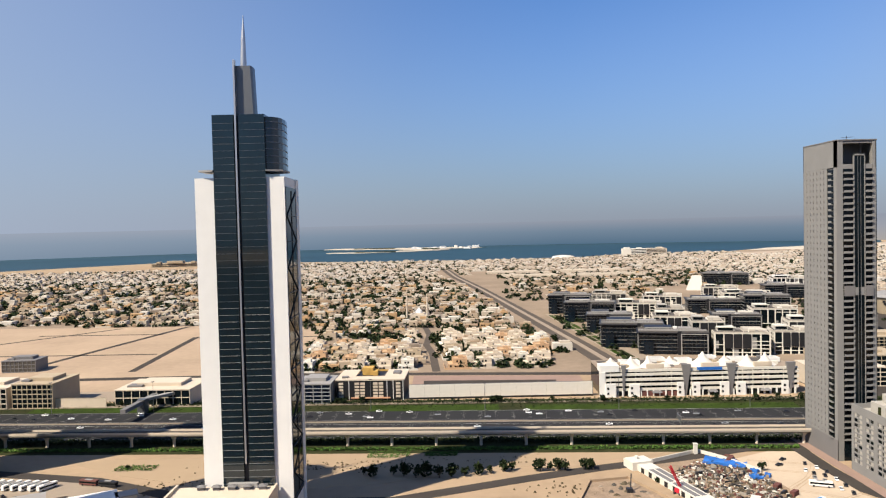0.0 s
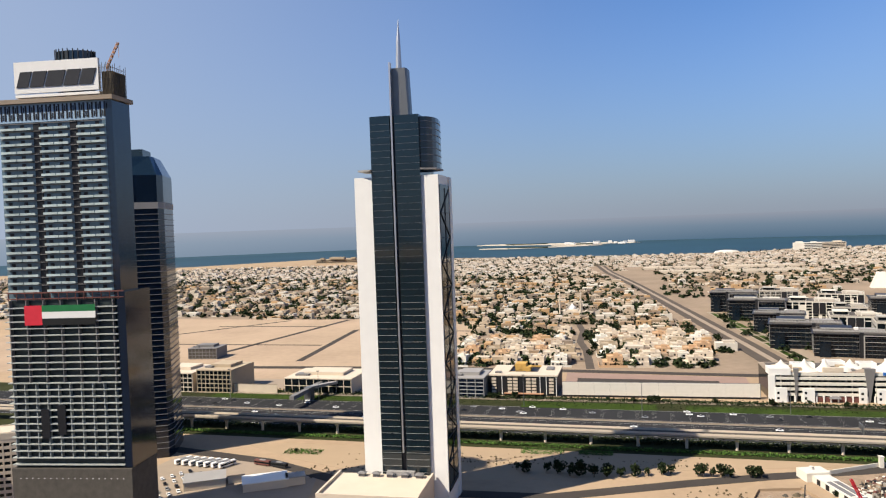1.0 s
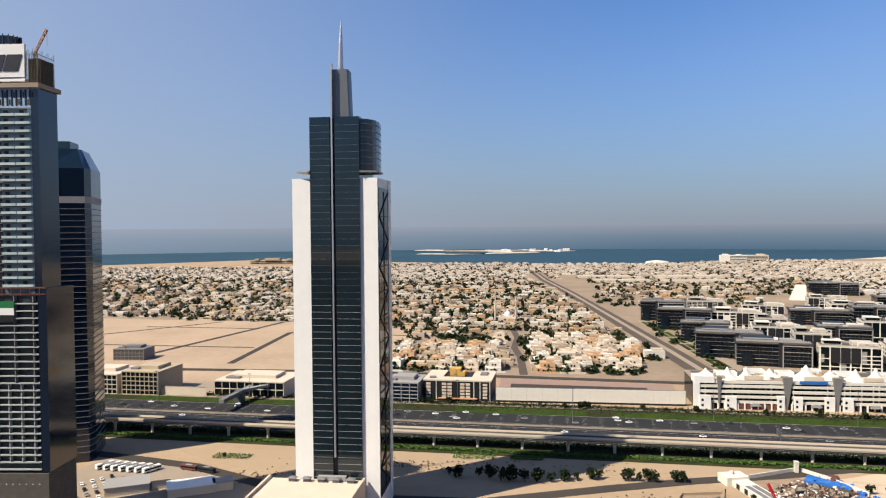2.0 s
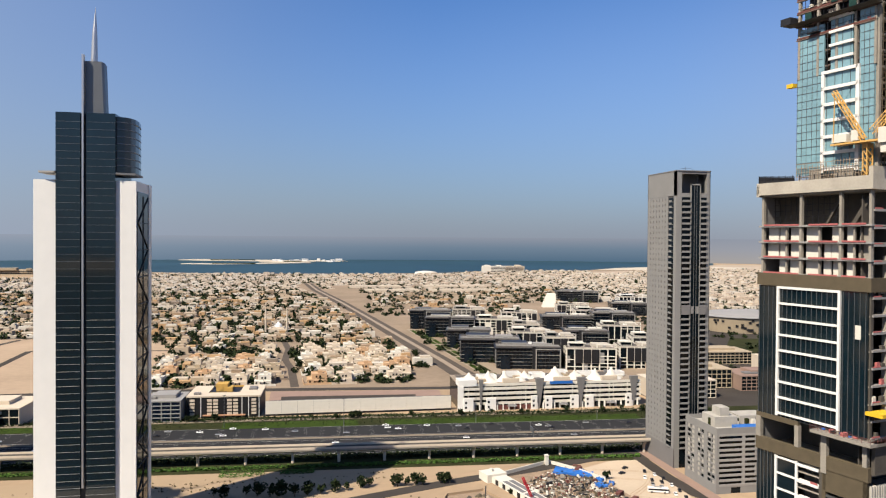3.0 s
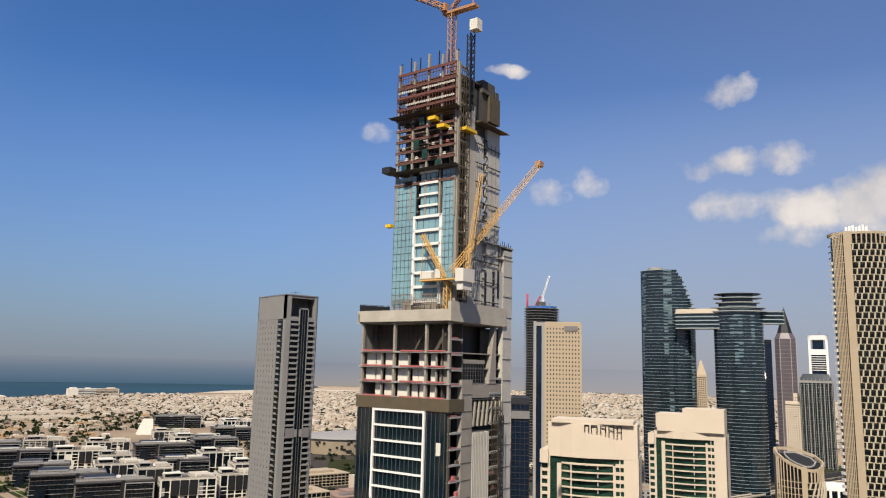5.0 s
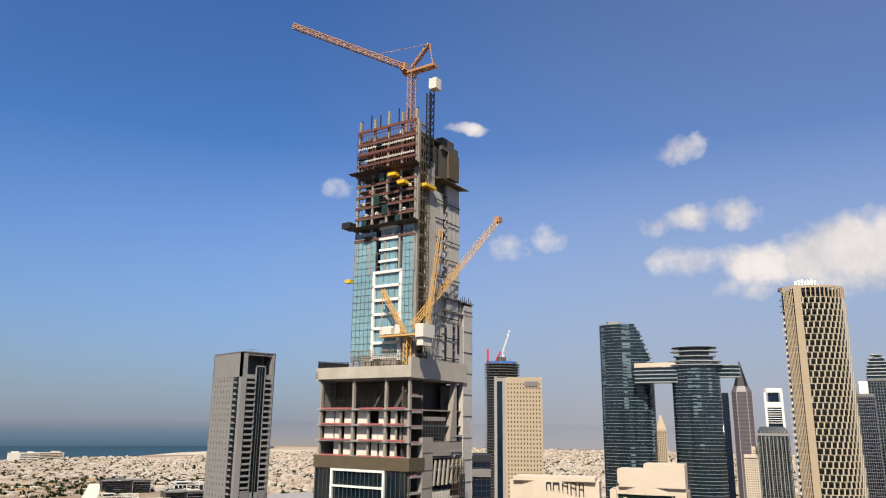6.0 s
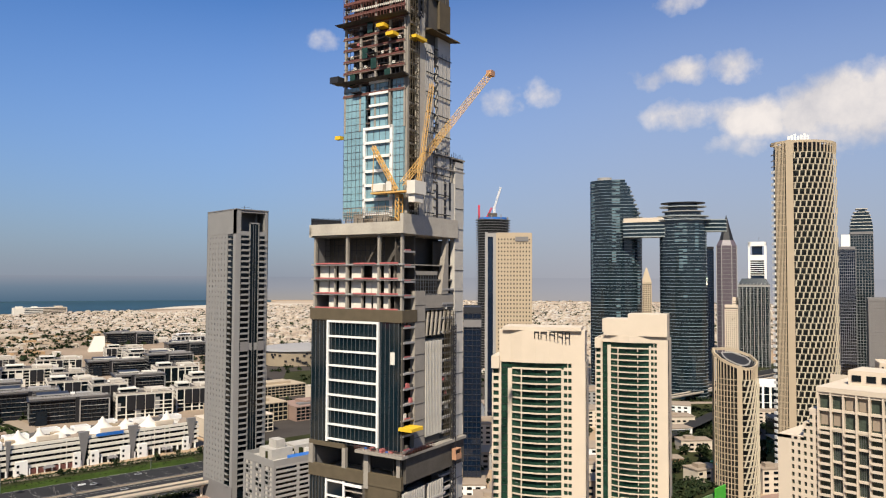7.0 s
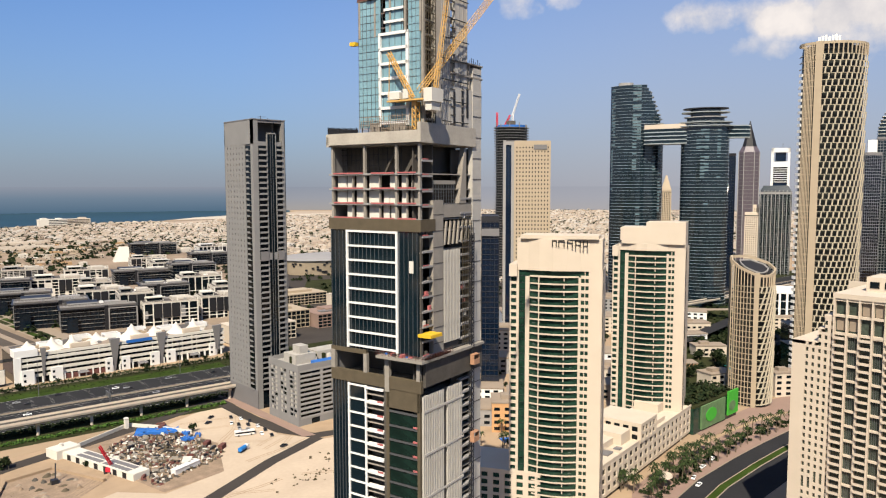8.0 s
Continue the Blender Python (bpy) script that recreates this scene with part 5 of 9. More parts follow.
def lattice_tower(x, y, turn, left, right, back, height, storey, slope, band, fins, cols, tick, label, weave=0.38, lean_in=0.3):
    """Lens-shaped tower: a smooth edge band, fins on one flank, a stepping sunshade lattice on the other.
    slope: how far the roof falls from the back to the front corner."""
    t = thing("lattice_tower", label, "skyscraper", at(x, y, 0, turn), "lattice towers")
    loop = left + right + back
    far = max(p[1] - 0.8 * p[0] for p in loop)

    def top_at(p):
        return height - slope * (1 - (p[1] - 0.8 * p[0]) / far)

    core = [(p[0] * (0.95 if p[0] > 0 else 0.88), p[1] * 0.91 + 2.4) for p in loop]
    s = Shape().prism(core, 0, 1)
    n = len(core)
    s.v = [(v[0], v[1], v[2] if v[2] < 0.5 else top_at(v) - 4.5) for v in s.v]
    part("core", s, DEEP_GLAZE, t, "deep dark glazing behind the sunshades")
    part("edge_band", Shape().box(-band, band, -0.3, 4, 0, height - slope + 0.4), SAND_STONE, t, "smooth sand-coloured edge band")
    rim, deck = Shape(), Shape()
    for a, b in zip(loop, loop[1:] + loop[:1]):
        rim.beam((*a, top_at(a) - 0.7), (*b, top_at(b) - 0.7), 1.0, 1.7)
    part("roof_ring", rim, SAND_STONE, t, "pale sloping roof ring")
    cx, cy = sum(p[0] for p in loop) / n, sum(p[1] for p in loop) / n
    for q, name, mat in ((0.9, "roof", DARK_CLAD), (0.62, "roof_drum", DARK_METAL)):
        o = [(cx + (p[0] - cx) * q, cy + (p[1] - cy) * q) for p in loop]
        s = Shape().prism(o, 0, 1)
        s.v = [(v[0], v[1], top_at(v) - (4.5 if v[2] < 0.5 else (2.6 if name == "roof" else 0.6))) for v in s.v]
        part(name, s, mat, t)
    inner = [(cx + (p[0] - cx) * 0.64, cy + (p[1] - cy) * 0.64) for p in loop]
    s = Shape()
    for a, b in zip(inner, inner[1:] + inner[:1]):
        s.beam((*a, top_at(a) - 0.3), (*b, top_at(b) - 0.3), 0.7, 0.8)
    part("inner_ring", s, LIGHT_GREY, t)
    pts, _ = arc(left[2:] if slope == 0 else left, fins)
    for p, d in pts[:-1]:
        q = p + Vector((d.y, -d.x)) * 0.45
        part("fin", Shape().beam((q.x, q.y, 0), (q.x, q.y, top_at(p) - 0.6), 0.55, 0.7), SAND_STONE, t)
    def ribbon(path, out, inn, h):
        pts_, _ = arc(path, 12)
        o = [p + Vector((d.y, -d.x)) * out for p, d in pts_]
        i = [p - Vector((d.y, -d.x)) * inn for p, d in pts_]
        return Shape().prism([tuple(p) for p in o + i[::-1]], -h / 2, h / 2)

    ring = ribbon(right, 0.6, 0.9, 0.26).mesh("floor_ring", LATTICE)
    line = ribbon(left, 0.15, 0.6, 0.34).mesh("floor_line", SAND_STONE)
    pts, total = arc(right, 400)
    pitch = total / cols
    n_rows = int((height - slope - 5) / storey)
    f = Shape()
    for i in range(n_rows - 1):
        z = 2 + storey * i
        for k in range(-1, cols + 1):
            d = (k + (i * weave) % 1.0) * pitch
            if 0.2 < d < total - 0.2:
                p, tang = pts[int(d / total * 399)]
                q = p + Vector((tang.y, -tang.x)) * 0.75
                e = q + tang * (pitch * weave * lean_in)
                f.beam((q.x, q.y, z - 0.1), (e.x, e.y, z + storey + 0.1), tick, 0.9)
    tagged(part("sunshade_lattice", f, LATTICE, t), "", "", "", "stuff")
    l0, l1 = (Vector(left[1]), Vector(left[2])) if slope == 0 else (Vector(left[0]), Vector(left[1]))
    d = (l1 - l0).normalized()
    side = [l0, l0 + d * 3.2, l0 + d * 3.2 + Vector((d.y, -d.x)) * 1.0, l0 + Vector((d.y, -d.x)) * 1.0]
    white = Shape().prism([tuple(p) for p in side], -1.0, 1.0).mesh("side_balcony", WHITE)
    for i in range(n_rows):
        z = 2 + storey * i
        piece("floor_ring", ring, t, at(0, 0, z))
        piece("floor_line", line, t, at(0, 0, z))
        if i < n_rows - 3 and slope == 0:
            piece("side_balcony", white, t, at(0, 0, z))
    for i in range(0, 400, 400 // (cols + 2)):
        p, tang = pts[i]
        part("crown_fin", Shape().beam((p.x, p.y, 2 + storey * n_rows - storey), (p.x * 1.01, p.y - 0.4, top_at(p) - 1), 0.8, 0.8), SAND_STONE, t)
    return t


big = lattice_tower(523.2, 197.9, -70, [(-12, 12), (-11, 7), (-8.5, 3.4), (-4.5, 1.2), (-2.2, 0.5)], [(2.4, 0.5), (9, 1.2), (16, 3.8), (22, 8.2), (26.5, 14), (29, 21)],
                    [(20, 27), (7, 28), (-6, 22)], 237.0, 4.2, 0.0, 2.3, 8, 10, 0.62, "tall sand-coloured tower wrapped in a diagonal sunshade lattice")
mk = Shape()
for k in range(7):
    mk.box(-1 + k * 2.0, 0.5 + k * 2.0, 3.0, 3.4, 237.4, 240.6 + (k % 3) * 0.6)
mk.box(-2, 14, 3.1, 3.3, 236.8, 237.4)
parts("sign_mark", mk, WHITE, big, "white rooftop sign mark")
lattice_tower(455.7, 204.3, -66, [(-16, 14), (-14.6, 8), (-11, 3.6), (-6, 1.2), (-1.4, 0.3)], [(1.6, 0.3), (4.6, 1.5), (7.4, 4.5), (9.6, 9), (10.6, 15)], [(6, 21), (-6, 22)],
              96.0, 3.6, 10.0, 1.5, 12, 6, 0.7, "short sand-coloured lattice tower with a sloping ringed roof", 0.36, 1.0)


def ringed_tower(name, label, x, y, turn, outline_at, z0, step, count, glass, edge, out, group="", thick=0.2):
    """A tower of stacked storeys, each with a projecting floor edge; outline_at(z) gives its plan."""
    t = thing(name, label, "skyscraper", at(x, y, 0, turn), group)
    last, me = None, None
    for i in range(count):
        z = z0 + step * i
        o = outline_at(z)
        if o != last:
            me = Shape().prism(grow(o, out), -thick, thick).mesh("floor_edge", edge)
            body = Shape().prism(o, 0, step).mesh("storey", glass)
            last = o
        piece("storey", body, t, at(0, 0, z))
        piece("floor_edge", me, t, at(0, 0, z + step))
    return t


PALE_EDGE = material("pale_slab_edge", (0.25, 0.272, 0.275), 0.5, var=0.1, scale=0.1)
HOTEL_GLASS = material("coated_blue_glass", (0.008, 0.017, 0.024), 0.12, metal=0.0, var=0.4, scale=0.07, fine=0.35, spec=0.7)
# Pale tone for the reflected sky painted onto the hotel glass.
SKY_SHEEN = material("painted_sky_sheen", (0.10, 0.15, 0.165), 0.1, var=0.5, scale=0.08, fine=0.4, spec=0.7)


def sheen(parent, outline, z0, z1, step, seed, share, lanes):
    """Paler quads over the glass that paint in the sky's reflection, in broken upright lanes."""
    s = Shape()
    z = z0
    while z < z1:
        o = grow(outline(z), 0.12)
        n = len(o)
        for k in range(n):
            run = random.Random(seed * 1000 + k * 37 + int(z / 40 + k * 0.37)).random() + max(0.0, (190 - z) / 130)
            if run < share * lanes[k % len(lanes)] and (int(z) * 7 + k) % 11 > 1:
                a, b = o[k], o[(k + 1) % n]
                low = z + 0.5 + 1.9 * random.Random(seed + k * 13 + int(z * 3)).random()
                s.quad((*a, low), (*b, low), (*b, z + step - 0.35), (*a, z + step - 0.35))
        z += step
    tagged(part("bay_sheen", s, SKY_SHEEN, parent), "", "", "", "stuff")


def sky_hotels():
    def first(z):
        cut = 32 if z < 212 else 32 - 2.1 * int((z - 206) / 5.5)
        return [(min(p[0], cut), p[1]) for p in ellipse(32, 19, 40)]

    def second(z):
        if z > 212:
            return ellipse(21, 14, 36)
        return ellipse(27, 19, 36)

    t = ringed_tower("hotel_tower", "dark curved glass tower with terraced top and pale floor edges", 806, 519, -57, first, 0, 3.9, 68, HOTEL_GLASS, PALE_EDGE, 0.55, "sky hotels", 0.13)
    part("edge_strip", Shape().box(-31.5, -28.5, -6, -3, 20, 262), GLASS_NAVY, t)
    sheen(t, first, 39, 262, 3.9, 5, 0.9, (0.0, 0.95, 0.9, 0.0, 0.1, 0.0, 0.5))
    ledge = Shape()
    for k in range(9):
        z = 213 + k * 5.5
        x = 33.5 - 2.1 * k
        ledge.prism([(x - 9, -13), (x, -9), (x + 1.5, 0), (x, 9), (x - 9, 13)], z, z + 0.7)
    parts("terrace", ledge, PALE_EDGE, t)
    part("roof_house", Shape().prism(ellipse(9, 7, 20, -14, 0), 265, 270), LIGHT_GREY, t)
    t2 = ringed_tower("hotel_tower", "dark curved glass tower with a round crown deck", 822, 436, -62, second, 0, 3.9, 57, HOTEL_GLASS, PALE_EDGE, 0.55, "sky hotels", 0.13)
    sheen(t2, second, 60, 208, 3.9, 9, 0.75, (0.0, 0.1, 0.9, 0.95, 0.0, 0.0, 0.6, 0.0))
    for z, rx, ry, m in ((211.5, 33, 22, PALE_EDGE), (216.0, 30, 20, PALE_EDGE), (222.0, 24, 17, LIGHT_GREY), (227.5, 27, 19, PALE_EDGE), (232.0, 25.5, 18, DARK_METAL)):
        part("crown_deck", Shape().prism(ellipse(rx, ry, 36), z, z + 1.1), m, t2)
    part("crown_drum", Shape().prism(ellipse(17, 12, 32), 222, 232), GLASS_STEEL, t2)
    b = thing("sky_bridge", "long glazed bridge joining the two curved hotel towers", "bridge", at(806, 472, 0, -62))
    pts = [(-30, -8), (-10, -13), (20, -15), (48, -13), (48, 8), (20, 9), (-10, 9), (-30, 9)]
    for z in (192, 196.5, 201, 205.5):
        part("bridge_deck", Shape().prism(grow(pts, 0.6), z, z + 1.2), PALE_EDGE, b)
        part("bridge_glass", Shape().prism(pts, z + 1.2, z + 4.5), GLASS_STEEL, b)
    part("bridge_roof", Shape().prism(grow(pts, 0.8), 210.0, 211.6).prism([(-30, -8), (-10, -13), (20, -15), (46, -12), (46, 8), (-30, 8)], 211.6, 215.4), CREAM, b, "pale bridge roof")
    tail = [(50, -9), (80, -7), (88, -3), (88, 6), (50, 8)]
    for z in (198, 202.5, 207):
        part("tail_deck", Shape().prism(grow(tail, 0.6), z, z + 1.1), PALE_EDGE, b)
        part("tail_glass", Shape().prism(tail, z + 1.1, z + 4.5), GLASS_STEEL, b)
    part("tail_roof", Shape().prism(grow(tail, 0.8), 211.5, 212.6), PALE_EDGE, b)


sky_hotels()


facade_pieces = facade


def joined_facade(parent, m, width, z0, floors, storey, cols, mat, pier=0.8, span=1.0, depth=0.35):
    """The same grid for a far tower, whose bars are too fine to pick apart."""
    s = Shape()
    top = z0 + floors * storey
    for k in range(cols + 1):
        x = pier / 2 + (width - pier) * k / cols
        s.box(x - pier / 2, x + pier / 2, -depth, 0.0, z0, top)
    for k in range(floors + 1):
        s.box(0, width, -depth * 0.8, 0.0, z0 + k * storey - span / 2, z0 + k * storey + span / 2)
    ob = part("window_grid", s, mat, parent)
    ob.matrix_local = m
    tagged(ob, "", "", "", "stuff")


def window_tower(x, y, turn, w, d, h, storey, cols, mat, label, side=True, glass=GLASS_DARK, pier=0.5, span=0.5, name="office_tower"):
    t = thing(name, label, "skyscraper", at(x, y, 0, turn))
    facade = joined_facade if x > 700 or x < -300 else facade_pieces
    part("core", Shape().box(0.3, w - 0.3, 0.3, d - 0.3, 0, h - 3), glass, t)
    n = int((h - 6) / storey)
    pw = w / cols
    facade(t, at(0, 0.4), w, 2, n, storey, cols, mat, pw * pier, storey * span, 0.5)
    if side:
        c2 = max(3, int(cols * d / w))
        facade(t, at(0.4, d, 0, -90), d, 2, n, storey, c2, mat, d / c2 * pier, storey * span, 0.5)
        facade(t, at(w - 0.4, 0, 0, 90), d, 2, n, storey, c2, mat, d / c2 * pier, storey * span, 0.5)
    part("back_wall", Shape().box(0, w, d - 0.4, d, 0, h), mat, t)
    part("parapet", Shape().box(-0.1, w + 0.1, -0.1, d, h - 4.5, h - 1).box(0.5, w - .5, 0.5, d - .5, h - 1, h - 0.6), mat, t)
    return t


BRONZE_GLASS = material("bronze_window_glass", (0.05, 0.042, 0.035), 0.2, var=0.3, scale=0.2, spec=0.5)
# tan tower with its blue glass edge
tt = window_tower(462.0, 414.5, -46, 30, 26, 180, 3.4, 11, SAND_STONE, "tan tower with a fine window grid and blue glass edge", True, BRONZE_GLASS, 0.6, 0.56)
part("glass_edge", Shape().box(-9, 0, 3, 24, 0, 177), GLASS_NAVY, tt, "blue glass slab edge")
parts("edge_column", Shape().box(-2.5, 0, 1.5, 6, 0, 178).box(-9.2, -7.0, 1.5, 6, 0, 180).box(-9.2, 0, 2, 7, 176, 179), LIGHT_GREY, tt)
part("louvre_panel", Shape().box(16, 27, -0.6, -0.1, 172, 176), GREY_CLAD, tt)

# dark glass slab beside it
nb = window_tower(352.0, 345.0, -46, 12, 26, 122, 3.6, 4, DARK_METAL, "dark navy glass slab tower with grey frame", True, GLASS_NAVY, 0.08, 0.1)
part("frame_band", Shape().box(0, 12, -0.6, 0, 108, 113), GREY_CLAD, nb)


def twisted_tower():
    def plan(z):
        k = 1.0 - 0.10 * math.sin(z / 238 * math.pi)
        a = z / 238 * 40
        c, s = math.cos(radians(a)), math.sin(radians(a))
        return [((p[0] * c - p[1] * s) * k, (p[0] * s + p[1] * c) * k) for p in ellipse(27, 21, 20)]

    # Storeys are solid, coloured dark for the shade inside bare floors.
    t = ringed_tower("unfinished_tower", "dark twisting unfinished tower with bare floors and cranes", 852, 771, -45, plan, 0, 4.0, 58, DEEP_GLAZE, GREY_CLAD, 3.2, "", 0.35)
    part("blue_netting", Shape().prism(ellipse(22, 18, 16), 232, 236), BLUE_PAINT, t, "blue netting around the top")
    for k in range(10):
        a = radians(k * 36 + 10)
        part("bare_column", Shape().beam((24 * math.cos(a), 19 * math.sin(a), 228), (24 * math.cos(a), 19 * math.sin(a), 237 + k % 3 * 1.5), 1.2), GREY_CLAD, t)
    parts("raw_core", Shape().box(-8, 6, -6, 6, 232, 243), DARK_CONCRETE, t)
    c = thing("tower_crane", "red and white crane on the twisting tower", "crane", at(852, 771, 238, -45))
    s = Shape()
    lattice(s, (2, 0, -6), (2, 0, 16), 2.2, 3, 0.4)
    lattice(s, (2, 0, 14), (12, 0, 46), 2.0, 3, 0.4)
    part("jib", s, WHITE, c)
    s = Shape()
    lattice(s, (-22, 0, -6), (-22, 0, 18), 2.0, 3, 0.4)
    lattice(s, (-12, 0, -6), (-2, 0, 14), 2.0, 3, 0.4)
    part("mast", s, RED_PAINT, c)


twisted_tower()


# Body, balcony and slot tones raised to hold the sky's reflection.
SKYLIT_GLASS = material("skylit_blue_glass", (0.085, 0.13, 0.16), 0.1, var=0.3, scale=0.15, fine=0.5, spec=0.7)
BALCONY_GLASS = material("pale_balcony_glass", (0.36, 0.42, 0.41), 0.25, var=0.4, scale=0.3, fine=0.8, spec=0.5, each=0.4)
# Shade behind the bare slabs, put into a near-black base colour.
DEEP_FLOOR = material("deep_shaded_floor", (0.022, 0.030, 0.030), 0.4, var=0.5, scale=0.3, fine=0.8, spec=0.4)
COOL_SLAB = material("cool_grey_slab", (0.30, 0.315, 0.295), 0.6, var=0.2, scale=0.3)
SLOT_BLUE = material("blue_grey_panel", (0.26, 0.36, 0.46), 0.4, var=0.1, scale=0.2)


FLAG_POSE = pose(0, 0, 12.6) @ Matrix.Scale(0.91, 4) @ at(-236.9, 330.8, 0, 5.25)


def flag_tower():
    """The tower with balconies above and bare framed floors below."""
    t = thing("residential_tower", "dark glass tower with balconies, flag banner and white roof sign", "skyscraper", FLAG_POSE)
    S = 3.94
    part("body", Shape().box(-62, 0, 0.6, 16, 110, 209), SKYLIT_GLASS, t, "blue-grey glass body")
    part("side_panel", Shape().box(-3.5, 0.2, -0.2, 16.2, 110, 209), GLASS_NAVY, t)
    part("side_panel", Shape().box(-5.5, -3.4, -0.1, 1.0, 110, 200), SKYLIT_GLASS, t)
    # Recesses drawn as near-black strips on the face, their shade in the colour.
    for x0, x1 in ((-43.2, -39.5), (-23.2, -19.3)):
        part("recess", Shape().box(x0, x1, 0.2, 0.9, 110, 200), DARK_CLAD, t)
    bays = [(-60.5, -52.3), (-51.8, -43.6), (-39.1, -31.6), (-31.1, -23.6), (-18.9, -11.5), (-11.0, -3.9)]
    bm = []
    for x0, x1 in bays:
        bm.append(Shape().box(x0, x1, -1.3, 0.6, -0.25, 0.12).box(x0, x1, -1.3, -1.2, 0.12, 0.95).mesh("balcony", BALCONY_GLASS))
    doors = [Shape().box(x0 + 1.4, x0 + 3.4, 0.35, 0.62, 0.2, 2.6).mesh("door", DARK_CLAD) for x0, x1 in bays]
    fins = Shape().box(-61, -4, -0.2, 0.6, -0.15, 0.15).mesh("floor_line", GREY_CLAD)
    for i in range(22):
        z = 113.5 + S * i
        for dm in doors:
            piece("door", dm, t, at(0, 0, z))
        piece("floor_line", fins, t, at(0, 0, z + 3.2))
        for b in bm:
            piece("balcony", b, t, at(0, 0, z))
    slots = Shape()
    for k in range(26):
        x = -60.5 + k * 2.25
        slots.box(x, x + 0.9, -0.25, 0.5, 201.0, 208.6)
        slots.box(x + 1.3, x + 1.9, -0.2, 0.5, 201.4 + (k % 2) * 3.4, 204.2 + (k % 2) * 3.4)
    part("slot_band", Shape().box(-62, 0, -0.1, 0.6, 200, 209.4), SLOT_BLUE, t, "slotted blue-grey crown band")
    part("slot", slots, DARK_CLAD, t)
    part("roof_edge", Shape().box(-64, 1.5, -2.2, 18, 209.4, 211.6), PAVING, t, "pale roof edge slab")
    board = part("sign_board", Shape().box(-51.6, -6, -0.6, 1.0, 214.6, 230.5).box(-51.6, -6, -0.3, 6, 212.6, 214.0), WHITE, t, "white roof sign board")
    mk = Shape()
    x = -50.4
    for w in (6.3, 7.4, 9.2, 7.4, 7.2):                    # unlettered slanting dark marks
        mk.v += []
        i = len(mk.v)
        pts = [(x, 217.6), (x + w, 217.6), (x + w + 2.4, 225.4), (x + 2.4, 225.4)]
        mk.v += [(p[0], -0.95, p[1]) for p in pts] + [(p[0], -0.6, p[1]) for p in pts]
        mk.f += [(i, i + 1, i + 2, i + 3), (i + 7, i + 6, i + 5, i + 4)] + [(i + a, i + 4 + a, i + 4 + (a + 1) % 4, i + (a + 1) % 4) for a in range(4)]
        x += w + 0.9
    part("sign_mark", mk, DARK_METAL, board, "slanting dark sign marks")
    part("roof_drum", Shape().prism(ellipse(10, 6, 24, -24, 9), 211, 236), GLASS_STEEL, t)
    rim = Shape()
    for k in range(24):
        p = ellipse(10.4, 6.4, 24, -24, 9)[k]
        rim.beam((*p, 229), (*p, 237.5 - abs(k - 12) * 0.1), 0.4)
    part("drum_ribs", rim, DARK_METAL, t)
    sc = Shape()
    for k in range(9):
        sc.beam((-5.6 + k * 0.76, -0.5, 211.6), (-5.6 + k * 0.76, -0.5, 226.0 + k % 3), 0.18).beam((0.5, k * 1.7, 211.6), (0.5, k * 1.7, 226.0 + k % 3), 0.18)
    for k in range(6):
        sc.beam((-5.6, -0.5, 213 + k * 2.5), (0.5, -0.5, 213 + k * 2.5), 0.18).beam((0.5, -0.5, 213 + k * 2.5), (0.5, 14, 213 + k * 2.5), 0.18)
    part("roof_scaffold", sc, BROWN_BAND, t)
    part("roof_core", Shape().box(-5.5, 0, 2, 14, 211, 224), DARK_CONCRETE, t)
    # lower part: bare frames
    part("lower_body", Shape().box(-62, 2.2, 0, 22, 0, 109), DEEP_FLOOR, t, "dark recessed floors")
    part("lower_side", Shape().box(-1.0, 3.2, -2.2, 22.4, 23, 112.4), GLASS_NAVY, t)
    sl = Shape().box(-62.5, -1.0, -2.6, 0.4, -0.25, 0.25).mesh("slab_edge", COOL_SLAB)
    for i in range(24):
        piece("slab_edge", sl, t, at(0, 0, 24.2 + 3.52 * i))
    wide = Shape().box(-0.25, 0.25, -2.3, 0.1, 66, 109).mesh("frame_post", GREY_CLAD)
    for k in range(7):
        piece("frame_post", wide, t, at(-60 + k * 9.4, 0))
    nar = Shape().box(-0.22, 0.22, -2.2, 0.1, 0, 3.3).mesh("frame_post", COOL_SLAB)
    for i in range(11):
        for k in range(10):
            piece("frame_post", nar, t, at(-60 + k * 6.2, 0, 27.9 + 3.52 * i))
    part("top_frame", Shape().box(-61, 2.6, -2.4, -2.0, 112.6, 113.3).box(-61, 2.6, -2.4, -2.0, 109.6, 110.1), RUST, t)
    pf = Shape().box(-0.15, 0.15, -2.4, -2.0, 109, 113).mesh("frame_stub", RUST)
    for k in range(14):
        piece("frame_stub", pf, t, at(-60 + k * 4.6, 0))
    for x, z in ((-45, 38), (-36, 40)):
        part("dark_screen", Shape().box(x, x + 4.5, -2.9, -2.6, z, z + 15), DARK_CLAD, t)
    part("base_box", Shape().box(-62.5, 3, -3.2, 22, -14, 22.5), DARK_CONCRETE, t)
    for i in range(18):
        parts("base_light", Shape().box(-58 + i * 3.3, -57.5 + i * 3.3, -3.3, -3.15, 17.2, 17.6), WHITE, t)
    # the banner
    f = thing("flag_banner", "large red, green, white and black flag banner on the tower", "flag", FLAG_POSE)
    part("red_band", Shape().box(-51.1, -41.5, -3.1, -2.8, 96.4, 106.5), RED_PAINT, f)
    part("green_band", Shape().box(-41.5, -12.5, -3.1, -2.8, 103.2, 106.5), GREEN_PAINT, f)
    part("white_band", Shape().box(-41.5, -12.5, -3.1, -2.8, 99.8, 103.2), WHITE, f)
    part("black_band", Shape().box(-41.5, -12.5, -3.1, -2.8, 96.4, 99.8), BLACK, f)
